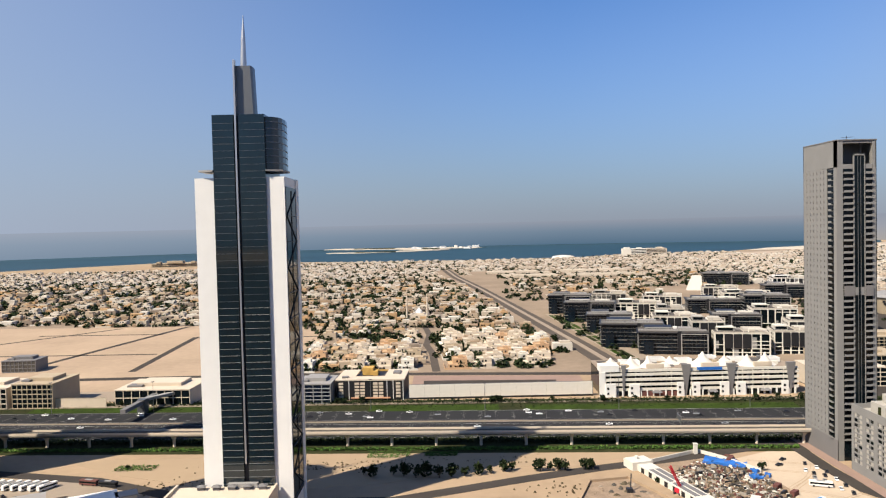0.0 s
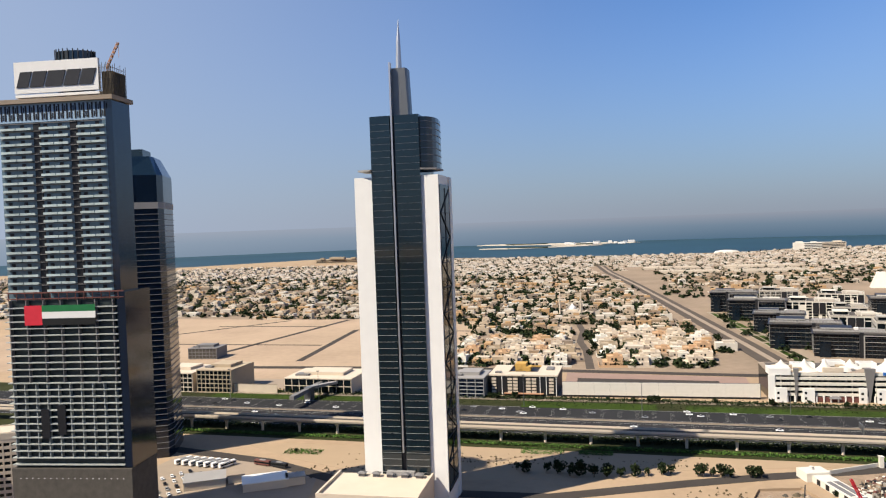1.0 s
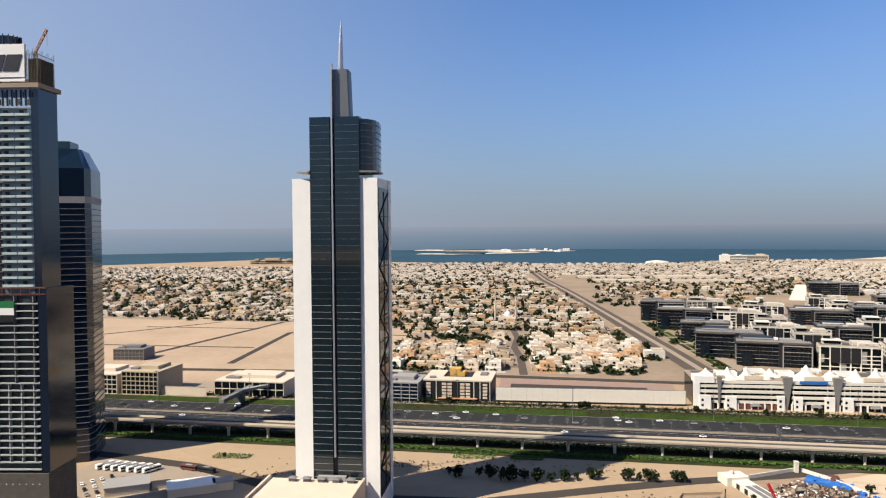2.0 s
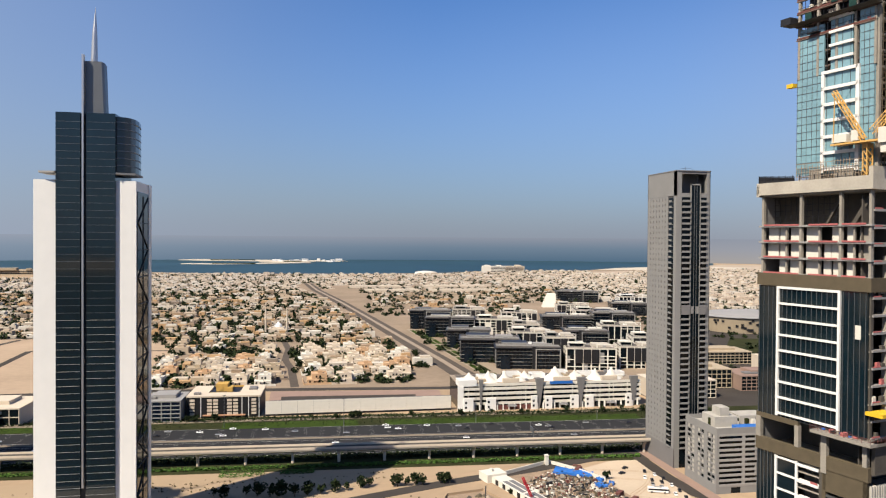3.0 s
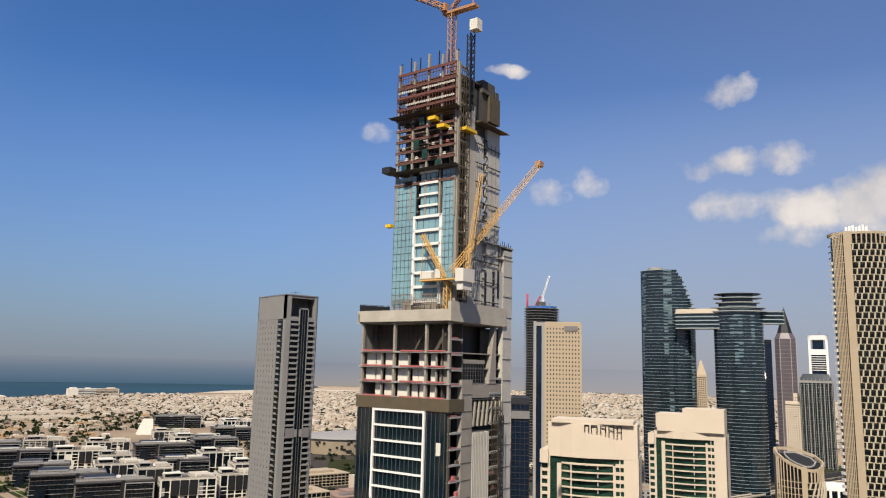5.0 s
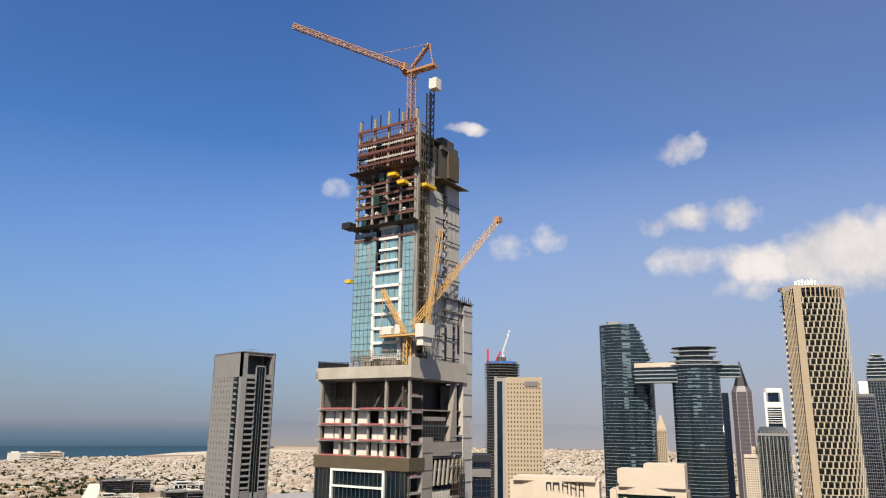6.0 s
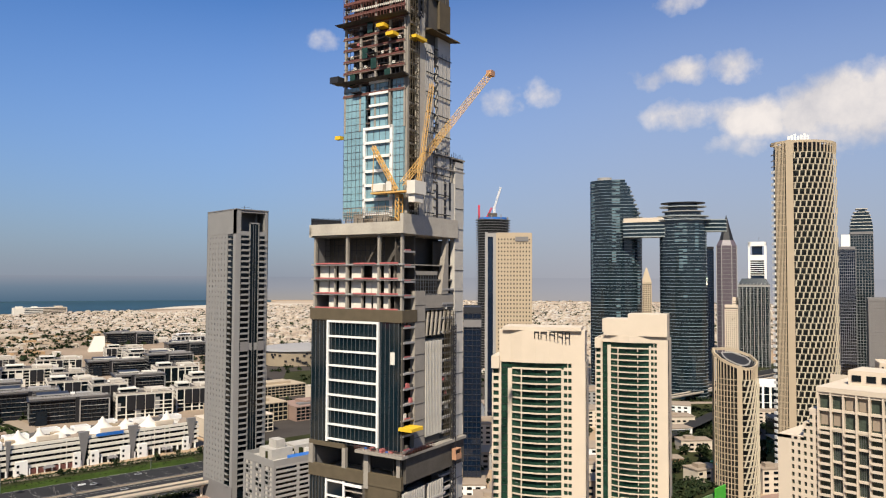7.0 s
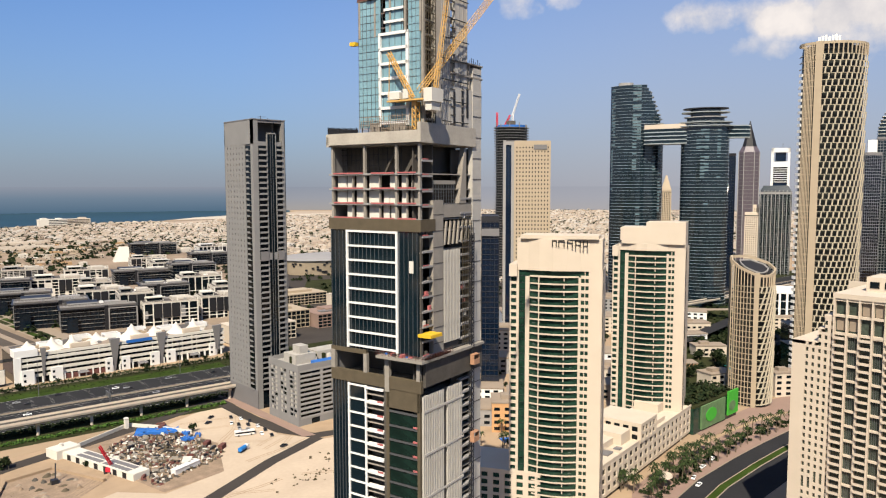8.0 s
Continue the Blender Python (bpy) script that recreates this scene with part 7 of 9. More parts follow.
def grid_office(x, y, turn, w, d, h, cols, floors, mat, glass, label):
    t = thing("office_block", label, "building", at(x, y, 0, turn))
    part("core", Shape().box(0.3, w - .3, 0.3, d, 0, h - .5), glass, t)
    facade(t, at(0, 0.4), w, 0.6, floors, (h - 1) / floors, cols, mat, 0.5, 0.7, 0.5)
    parts("side_wall", Shape().box(w - 0.4, w, 0.4, d, 0, h).box(0, 0.4, 0.4, d, 0, h), mat, t)
    part("roof", Shape().box(-.2, w + .2, -.2, d, h - .5, h + .3).box(w * .2, w * .8, d * .3, d * .8, h, h + 3), mat, t)
    part("roof_plant", Shape().box(w * .1, w * .3, d * .2, d * .4, h + .3, h + 1.8), GREY_CLAD, t)
    return t


grid_office(-120, 582, -3, 28, 34, 16, 4, 5, LIGHT_GREY, GLASS_NAVY, "dark office block with a pale window grid")
grid_office(-350, 588, -3, 34, 40, 20, 8, 5, SAND_STONE, GLASS_DARK, "sand-coloured office block with tall bays")
grid_office(-400, 590, -3, 46, 40, 17, 10, 4, CREAM, GLASS_DARK, "plain cream office block with dark windows")
grid_office(-268, 590, -3, 62, 44, 13, 9, 2, CREAM, GLASS_DARK, "cream showroom with dark glazed front")
wall = thing("boundary_wall", "plain cream boundary wall beside the showroom", "wall", at(-318, 590, 0, -3))
part("panel", Shape().box(0, 44, 0, 0.6, 0, 7.5), CREAM, wall)
part("coping", Shape().box(-.1, 44.1, -.1, 0.7, 7.5, 7.8), PAVING, wall)
grid_office(-188, 640, -3, 26, 20, 11, 6, 3, WHITE, GLASS_DARK, "small white office building")
grid_office(-452, 744, 3, 34, 26, 12, 8, 3, GREY_CLAD, DARK_CONCRETE, "unfinished grey villa shell on a sand plot")


def tent(r, h, seed):
    s = Shape()
    n = 20
    rings = [(1.0, 0.0), (0.72, 0.14), (0.45, 0.34), (0.24, 0.6), (0.1, 0.88), (0.02, 1.0)]
    for (a, za), (b, zb) in zip(rings, rings[1:]):
        for k in range(n):
            w0, w1 = 2 * math.pi * k / n, 2 * math.pi * (k + 1) / n
            s.quad((r * a * math.cos(w0), r * a * math.sin(w0), h * za), (r * a * math.cos(w1), r * a * math.sin(w1), h * za),
                   (r * b * math.cos(w1), r * b * math.sin(w1), h * zb), (r * b * math.cos(w0), r * b * math.sin(w0), h * zb))
    return s


PALE_ROOF = material("pale_roof_screed", (0.42, 0.38, 0.32), 0.9, var=0.25, scale=0.08)
ROOF_DARK = material("dark_roof_membrane", (0.085, 0.076, 0.068), 0.9, var=0.25, scale=0.1)


def banded_mall():
    """White mall with long bands, dark splayed dividers and tented roof tops."""
    t = thing("shopping_mall", "white banded mall with dark dividers and pale tent roofs", "building", at(124, 583, 0, -0.5))
    L, D = 156.0, 46.0
    part("core", Shape().box(0.5, L, 1.0, D, 0, 20), GLASS_DARK, t)
    part("roof", Shape().box(0, L + .5, 2.5, D, 20, 21.0), PAVING, t)
    part("roof_deck", Shape().box(4, L - 4, 20, D - 3, 21.0, 21.15), ROOF_DARK, t)
    for x0, x1 in ((0, 17), (19, 66), (71, 102), (106, 149), (151, 157)):
        for z, y in ((4.6, 0.2), (8.6, -0.2), (12.6, -0.6), (16.6, -0.2), (19.6, 0.6)):
            part("white_band", Shape().box(x0, x1, y, 1.6, z - 0.1, z + 1.95), WHITE_CLOTH, t)
    for x in (66.0, 102.0, 149.0, 17.0):
        s = Shape()
        i = len(s.v)
        w0, w1 = (1.4, 3.8) if x > 20 else (0.8, 1.6)
        s.prism([(x, -1.0), (x + w0, -1.0), (x + w0, 2), (x, 2)], 0, 25, [(x - w1 * .5, -1.0), (x + w0 + w1, -1.0), (x + w0 + w1, 2), (x - w1 * .5, 2)])
        part("divider", s, GREY_CLAD, t, "dark splayed divider")
    arch = Shape().box(-0.4, 0.4, -1.2, 0.6, 0, 4.6).mesh("ground_pier", WHITE)
    for k in range(32):
        piece("ground_pier", arch, t, at(2 + k * 4.9, 0))
    for x in (44, 88, 130):
        part("porch", Shape().prism([(x - 4, -3), (x + 4, -3), (x + 4, 0), (x - 4, 0)], 3.0, 4.6, [(x - 3, -1), (x + 3, -1), (x + 3, 0), (x - 3, 0)]), GREY_CLAD, t)
        part("gable", Shape().box(x - 7, x + 7, 3, 6, 21, 25).box(x - 6, x + 6, 2.8, 3.1, 22, 24.2), CREAM, t)
    rng = random.Random(6)
    for k in range(26):                                     # roof clutter and window bays
        x, y = rng.uniform(4, 150), rng.uniform(6, 40)
        part("roof_plant", Shape().box(x, x + rng.uniform(2, 6), y, y + rng.uniform(2, 5), 21.0, 21.0 + rng.uniform(1, 3)), rng.choice([GREY_CLAD, WHITE_CLOTH, PAVING, SAND_STONE]), t)
    for k in range(38):
        x = 3 + k * 4.05
        part("bay_pier", Shape().box(x, x + rng.uniform(0.3, 0.8), 0.6, 1.2, 4.6, 19.6), rng.choice([WHITE_CLOTH, GREY_CLAD, DARK_CLAD]), t)
    for x0, x1, z, y in ((3, 11, 1.2, -2.4), (22, 30, 0.6, -2.0), (60, 65, 1.5, -2.2), (72, 78, 0.6, -2.0), (94, 101, 1.0, -2.0), (107, 114, 0.6, -2.2), (143, 148, 1.2, -2.0)):
        part("stair_block", Shape().box(x0, x1, y, 0.0, 0, z + 9.5), WHITE, t)
        parts("stair_window", Shape().box(x0 + 1.0, x0 + 2.6, y - 0.1, y + 0.1, 2.2, 4.0).box(x0 + 1.0, x0 + 2.6, y - 0.1, y + 0.1, 6.2, 8.0), GLASS_DARK, t)
    for x0, x1, y0 in ((20, 36, 20), (46, 60, 30), (68, 80, 24), (92, 104, 34), (112, 126, 24), (140, 152, 22)):
        part("roof_frame", Shape().box(x0, x1, y0, y0 + 1, 21, 24.5).box(x0, x1, y0 + 9, y0 + 10, 21, 24.5).box(x0, x0 + 1, y0 + 1, y0 + 9, 23.5, 24.5).box(x1 - 1, x1, y0 + 1, y0 + 9, 23.5, 24.5), WHITE, t)
    part("shop_front", Shape().box(30, 60, -0.3, 0.9, 0.2, 3.6), RUST, t)
    part("blue_banner", Shape().box(76, 96, -0.9, -0.5, 20.2, 22.6), BLUE_PAINT, t)
    part("corner_block", Shape().box(-1, 14, -0.4, 12, 20, 25).box(-1.5, 3, -1, 1, 0, 20), WHITE, t)
    for x, y, r, h in ((27, 14, 9, 9), (41, 14, 8, 9), (86, 16, 13, 11), (121, 13, 9, 9), (136, 14, 9, 10), (14, 30, 7, 5), (62, 26, 9, 6), (108, 28, 8, 5)):
        o = part("tent_roof", tent(r, h, 1), WHITE_CLOTH, t, "pale canvas tent roof")
        o.matrix_local = at(x, y, 21.0)
    for x, y, r in ((54, 14, 6), (102, 16, 6)):
        part("dome", Shape().prism(ellipse(r, r, 18, x, y), 21, 22.5, ellipse(r * .8, r * .8, 18, x, y)).prism(ellipse(r * .8, r * .8, 18, x, y), 22.5, 24, ellipse(r * .3, r * .3, 18, x, y)), WHITE_CLOTH, t)


banded_mall()


BLOCK_GLASS = material("blue_black_glass", (0.004, 0.008, 0.013), 0.12, var=0.5, scale=0.1, fine=0.4, spec=0.3)
SLAB_DARK = material("dark_slab_edge", (0.10, 0.096, 0.092), 0.6, var=0.15, scale=0.1)


def walk_block(x, y, w, d, h, dark, seed):
    """A modern block of five or six storeys: dark ones with thin slab lines, pale ones with deep frames."""
    rng = random.Random(seed)
    lab = "dark modern office block with thin slab lines and flat roof" if dark else "white modern block with deep frames and dark glazing"
    t = thing("office_block", lab, "building", at(x, y, 0, -13), "modern office blocks")
    n = 6
    st = h / n
    part("core", Shape().box(0.8, w - .8, 0.8, d - .8, 0, h - 1), BLOCK_GLASS if dark else GLASS_DARK, t)
    if dark:
        sl = Shape().box(0, w, 0, d, -0.16, 0.16).mesh("slab_edge", SLAB_DARK)
        for k in range(1, n):
            piece("slab_edge", sl, t, at(0, 0, k * st))
        mu = Shape().box(-0.15, 0.15, 0.3, 0.8, 0, h - 1).mesh("mullion", DARK_CLAD)
        for k in range(int(w / 4)):
            piece("mullion", mu, t, at(2 + k * 4, 0))
        cut = rng.uniform(0.3, 0.6)
        part("end_wall", Shape().box(w * cut, w * cut + 3.5, -1.0, 1.2, 0, h + 1.5), DARK_CLAD, t)
        part("pale_frame", Shape().box(w * cut + 3.5, w * cut + 4.6, -1.3, 1.0, 0, h - 2).box(w - 1.0, w, -1.3, 1.0, 0, h - 2).box(w * cut + 3.5, w, -1.3, 1.0, h - 2.0, h - 1.2), rng.choice([GREY_CLAD, LIGHT_GREY, TOWER_GREY]), t)
        part("entrance_bay", Shape().box(w * 0.08, w * 0.22, -3.5, 0.8, 0, h * rng.uniform(0.45, 0.7)), BLOCK_GLASS, t)
        part("roof", Shape().box(-1.2, w * cut + 1, -1.2, d + 1.2, h - 1, h).box(w * cut + 1, w + 1.2, -0.4, d + 1.2, h - 1, h - 0.3).box(w * .1, w * .5, d * .3, d * .8, h, h + 3.6), DARK_CLAD, t)
        part("pale_parapet", Shape().box(w * .1, w * .5, d * .28, d * .3, h + 2.6, h + 3.9).box(w * .6, w * .9, d * .5, d * .75, h, h + 2.2), rng.choice([LIGHT_GREY, WHITE_CLOTH]), t)
        part("roof_deck", Shape().box(0.5, w - .5, 0.5, d - .5, h, h + 0.12), ROOF_DARK, t)
        bars = Shape()
        for k in range(int(w / 3)):
            bars.box(1 + k * 3, 1.5 + k * 3, d * .05, d * .28, h + 2.0, h + 2.3)
        part("roof_pergola", bars.box(0.5, w - 0.5, d * .05, d * .05 + 0.5, h + 1.6, h + 2.0).box(0.5, w - 0.5, d * .28, d * .28 + 0.5, h + 0.1, h + 2.0), LIGHT_GREY, t)
        # Pale strips stand in for light on two of the floor edges.
        part("lit_floor_edge", Shape().box(-0.15, w * 0.42, -0.15, 0.2, st * 2 - 0.25, st * 2 + 0.25).box(w * .5, w + .15, -0.15, 0.2, st * 4 - 0.25, st * 4 + 0.25), LIGHT_GREY, t)
    else:
        c = max(3, int(w / 8))
        pale = rng.choice([WHITE, WHITE_CLOTH, WHITE_CLOTH, PALE_ROOF_GREY])
        for k in range(c + 1):
            xx = k * (w - 1.3) / c
            part("frame_post", Shape().box(xx, xx + 1.3, 0, 1.2, 0, h), pale, t)
        for k in range(n + 1):
            if k in (0, n) or rng.random() < 0.75:
                a = 0 if rng.random() < 0.6 else w * rng.choice((0.3, 0.5))
                part("frame_beam", Shape().box(a, w, 0.1, 1.1, max(0, k * st - 0.5), k * st + 0.25), pale, t)
        for k in range(c):                                  # some bays closed by walls, some set deep
            xx = k * (w - 1.3) / c + 1.3
            run = (w - 1.3) / c - 1.3
            lo = rng.choice((0, 1, 2)) * st
            if rng.random() < 0.45:
                part("bay_wall", Shape().box(xx, xx + run * rng.choice((0.4, 0.6, 1.0)), 0.4, 0.9, lo, lo + st * rng.choice((2, 3))), rng.choice([TOWER_GREY, pale, pale]), t)
            if rng.random() < 0.3:
                part("dark_bay", Shape().box(xx - 0.3, xx + run + 0.3, -0.6, 0.3, st * 2, h - 0.8), DARK_CLAD, t)
        part("side_wall", Shape().box(0, 1.0, 1.2, d, 0, h), pale, t)
        wn_ = Shape().box(-0.15, 0.05, 0, 2.6, 0, 2.2).mesh("side_window", GLASS_DARK)
        for k in range(1, n):
            for j in range(int(d / 7)):
                piece("side_window", wn_, t, at(0, 3 + j * 7, k * st - 0.6))
        part("roof", Shape().box(0, w, 0.2, d, h - 0.6, h + 0.4).box(0, w, 0, 0.8, h + .4, h + 1.6).box(w * .55, w * .9, d * .3, d * .7, h, h + 3.6), PALE_ROOF, t)
        part("penthouse", Shape().box(w * .08, w * .4, d * .35, d * .8, h + 0.4, h + 4.4).box(w * .05, w * .43, d * .32, d * .36, h + 4.0, h + 4.8), pale, t)
        part("penthouse_glass", Shape().box(w * .1, w * .38, d * .345, d * .36, h + 1.0, h + 3.6), GLASS_DARK, t)
        part("corner_frame", Shape().box(w - 1.4, w, 0, 1.2, h + 1.6, h + 5).box(w * .6, w, 0, 1.2, h + 4.2, h + 5.2).box(w * .6, w * .6 + 1.2, 0, 1.2, h + 1.6, h + 4.2), pale, t)
        part("roof_deck", Shape().box(1.2, w * .54, 1.4, d - 1.2, h + 0.4, h + 0.55), ROOF_DARK, t)
        part("roof_deck", Shape().box(w * .56, w - 1.2, 1.4, d * .29, h + 0.4, h + 0.55), ROOF_DARK, t)
    for k in range(3):
        px, py = rng.uniform(.1, .8) * w, rng.uniform(.1, .8) * d
        part("roof_plant", Shape().box(px, px + rng.uniform(2, 6), py, py + rng.uniform(2, 5), h, h + rng.uniform(1.2, 2.6)), rng.choice([GREY_CLAD, LIGHT_GREY, WHITE]), t)


FRONT_BLOCKS = [(160, 1130, 64, 40, 28, 1), (169, 1034, 70, 36, 27, 1), (242, 1041, 64, 46, 23, 0), (286, 992, 38, 44, 20, 0), (173, 815, 68, 44, 26, 1), (203, 769, 70, 42, 23, 1),
               (262, 778, 34, 40, 31, 0), (276, 750, 54, 40, 23, 0), (363, 1094, 80, 50, 20, 1), (429, 1048, 62, 46, 29, 1), (554, 1566, 92, 50, 24, 1), (338, 752, 40, 36, 23, 0)]
REAR_BLOCKS = [(256, 1272, 58, 50, 15, 0), (330, 900, 56, 46, 22, 1), (320, 1180, 60, 44, 18, 0), (400, 950, 54, 44, 22, 0), (390, 830, 50, 40, 22, 0), (470, 900, 56, 46, 22, 1),
               (250, 880, 50, 46, 24, 0), (450, 1180, 70, 46, 20, 0), (560, 1280, 70, 50, 22, 1), (650, 1450, 80, 50, 20, 0), (180, 930, 56, 40, 22, 1), (700, 1330, 70, 50, 20, 0),
               (470, 1330, 60, 40, 16, 0)]
for i, b in enumerate(FRONT_BLOCKS + REAR_BLOCKS):
    walk_block(*b, 100 + i)
sail = thing("white_pavilion", "white wedge-shaped pavilion among the office blocks", "building", at(480, 1453, 0, -13))
part("wedge", Shape().prism(rect(2, 30, 0, 26), 0, 28, rect(13, 30, 8, 20)), WHITE_CLOTH, sail)


def arena():
    t = thing("arena", "round tan arena with a pale curved roof", "building", at(690, 1055, 0))
    o, i = ellipse(78, 66, 48), ellipse(66, 54, 48)
    part("wall", Shape().prism(ellipse(72, 60, 48), 0, 24, o), SAND_STONE, t, "tan patterned outer wall")
    part("roof", Shape().prism(grow(o, 2), 24, 27, i).prism(i, 27, 31, ellipse(20, 16, 48)), LIGHT_GREY, t, "pale grey roof")
    pm = Shape().box(-2.0, 2.0, -0.6, 0.4, -1.4, 1.4).mesh("wall_panel", DARK_CLAD)
    rng = random.Random(3)
    for k in range(60):
        a = radians(180 + 150 * rng.random() + 20)
        z = rng.uniform(5, 21)
        q = 72 + (z / 24) * 6
        piece("wall_panel", pm, t, at(q * math.cos(a), q * 0.84 * math.sin(a), z, math.degrees(a) + 90))


arena()
for i, b in enumerate(((300, 600, 60, 34, 16, 0), (330, 640, 70, 40, 18, 0), (400, 620, 80, 40, 14, 0), (480, 690, 90, 40, 16, 0), (430, 760, 70, 40, 14, 0), (560, 640, 90, 40, 18, 0))):
    x, y, w, d, h, _ = b
    grid_office(x, y, -4, w, d, h, int(w / 5), 4, (CREAM, SAND_STONE, PINK_PAVING)[i % 3], GLASS_DARK, "low sand-coloured commercial building across the highway")


# ---- villas ----
VILLA_WALL = islands("villa_render", [(0.378, 0.301, 0.215), (0.430, 0.370, 0.288), (0.284, 0.206, 0.138), (0.516, 0.473, 0.404), (0.396, 0.318, 0.232), (0.396, 0.258, 0.138), (0.215, 0.172, 0.133), (0.464, 0.404, 0.327)], 0.85, 0.1, 0.05)


# Second villa colours for far houses, with distance haze mixed into the tones.
VILLA_HAZED = islands("haze_paled_villa_render", [(0.470, 0.403, 0.323), (0.504, 0.445, 0.370), (0.420, 0.344, 0.269), (0.521, 0.479, 0.420), (0.445, 0.378, 0.302)], 0.85, 0.1, 0.05)
TAN_RENDER = material("tan_render", (0.44, 0.29, 0.17), 0.85, var=0.1, scale=0.1)


def villa(seed):
    rng = random.Random(seed)
    mat = (CREAM, WHITE_CLOTH, SAND_STONE, CREAM, CREAM, TAN_RENDER)[seed % 6]
    t = thing("villa", "flat-roofed cream two-storey villa with dark windows", "house", at(0, 0, -60), "villas")
    w, d = rng.uniform(15, 21), rng.uniform(14, 19)
    a = rng.uniform(0.25, 0.5)
    part("ground_floor", Shape().box(0, w, 0, d, 0, 4.2), mat, t)
    part("upper_floor", Shape().box(w * a * .5, w, d * .15, d, 4.2, 8.2), mat, t)
    pr = Shape()
    x0, y0, x1, y1 = w * a * .5, d * .15, w, d
    pr.box(x0, x1, y0, y0 + .3, 8.2, 9.1).box(x0, x1, y1 - .3, y1, 8.2, 9.1).box(x0, x0 + .3, y0 + .3, y1 - .3, 8.2, 9.1).box(x1 - .3, x1, y0 + .3, y1 - .3, 8.2, 9.1)
    part("parapet", pr, mat, t)
    part("stair_house", Shape().box(w * .55, w * .8, d * .5, d * .75, 8.2, 11.0), mat, t)
    for z, yy, n in ((1.3, 0.0, 3), (5.4, d * .15, 2)):
        for k in range(n):
            x = w * (0.42 if z > 4 else 0.08) + k * w * (0.18 if z > 4 else 0.23)
            part("window", Shape().box(x, x + 1.6, yy - 0.12, yy + 0.1, z, z + 1.9), GLASS_DARK, t)
    for k in range(1):
        part("window", Shape().box(-0.12, 0.1, d * (.25 + .35 * k), d * (.25 + .35 * k) + 1.6, 1.3, 3.0), GLASS_DARK, t)
    part("porch", Shape().box(w * .3, w * .55, -2.4, 0, 3.2, 3.6).box(w * .31, w * .33, -2.3, -1.9, 0, 3.2).box(w * .52, w * .54, -2.3, -1.9, 0, 3.2), mat, t)
    part("garden_wall", Shape().box(-4, w + 4, -6, -5.7, 0, 2.0).box(-4, -3.7, -5.7, d + 4, 0, 2.0), mat, t)
    return t


VILLAS = [villa(k) for k in range(6)]


def street_x(pts, y):
    for (x0, y0), (x1, y1) in zip(pts, pts[1:]):
        if min(y0, y1) <= y <= max(y0, y1):
            return x0 + (x1 - x0) * (y - y0) / (y1 - y0)
    return None


def place_villas():
    rng = random.Random(77)
    n = 0
    y = 714.0
    first = [True] * 6
    while y < 1010:
        x = -150 + rng.uniform(-6, 6)
        while x < 128:
            ms, ss = street_x(MAIN, y + 8), street_x(SIDE, y + 8)
            ok = (ms is None or x + 22 < ms - 8) and (ss is None or abs(x + 10 - ss) > 20)
            if -150 < x < -62 and 842 < y < 925:
                ok = False
            if 96 < x < 130 and 706 < y < 776:
                ok = False
            if ok and rng.random() < 0.93 and n < 64:
                k = rng.randrange(6)
                m = at(x, y, 0.05, rng.uniform(-6, 6))
                if first[k]:
                    VILLAS[k].matrix_world = m
                    first[k] = False
                else:
                    copy_thing(VILLAS[k], m)
                n += 1
                if rng.random() < 0.6:
                    TREE_SPOTS.append((x + rng.uniform(-4, 24), y + rng.uniform(-5, -2), rng.randrange(4), rng.uniform(0.7, 1.2)))
            x += rng.uniform(22, 27)
        y += 25.0


place_villas()


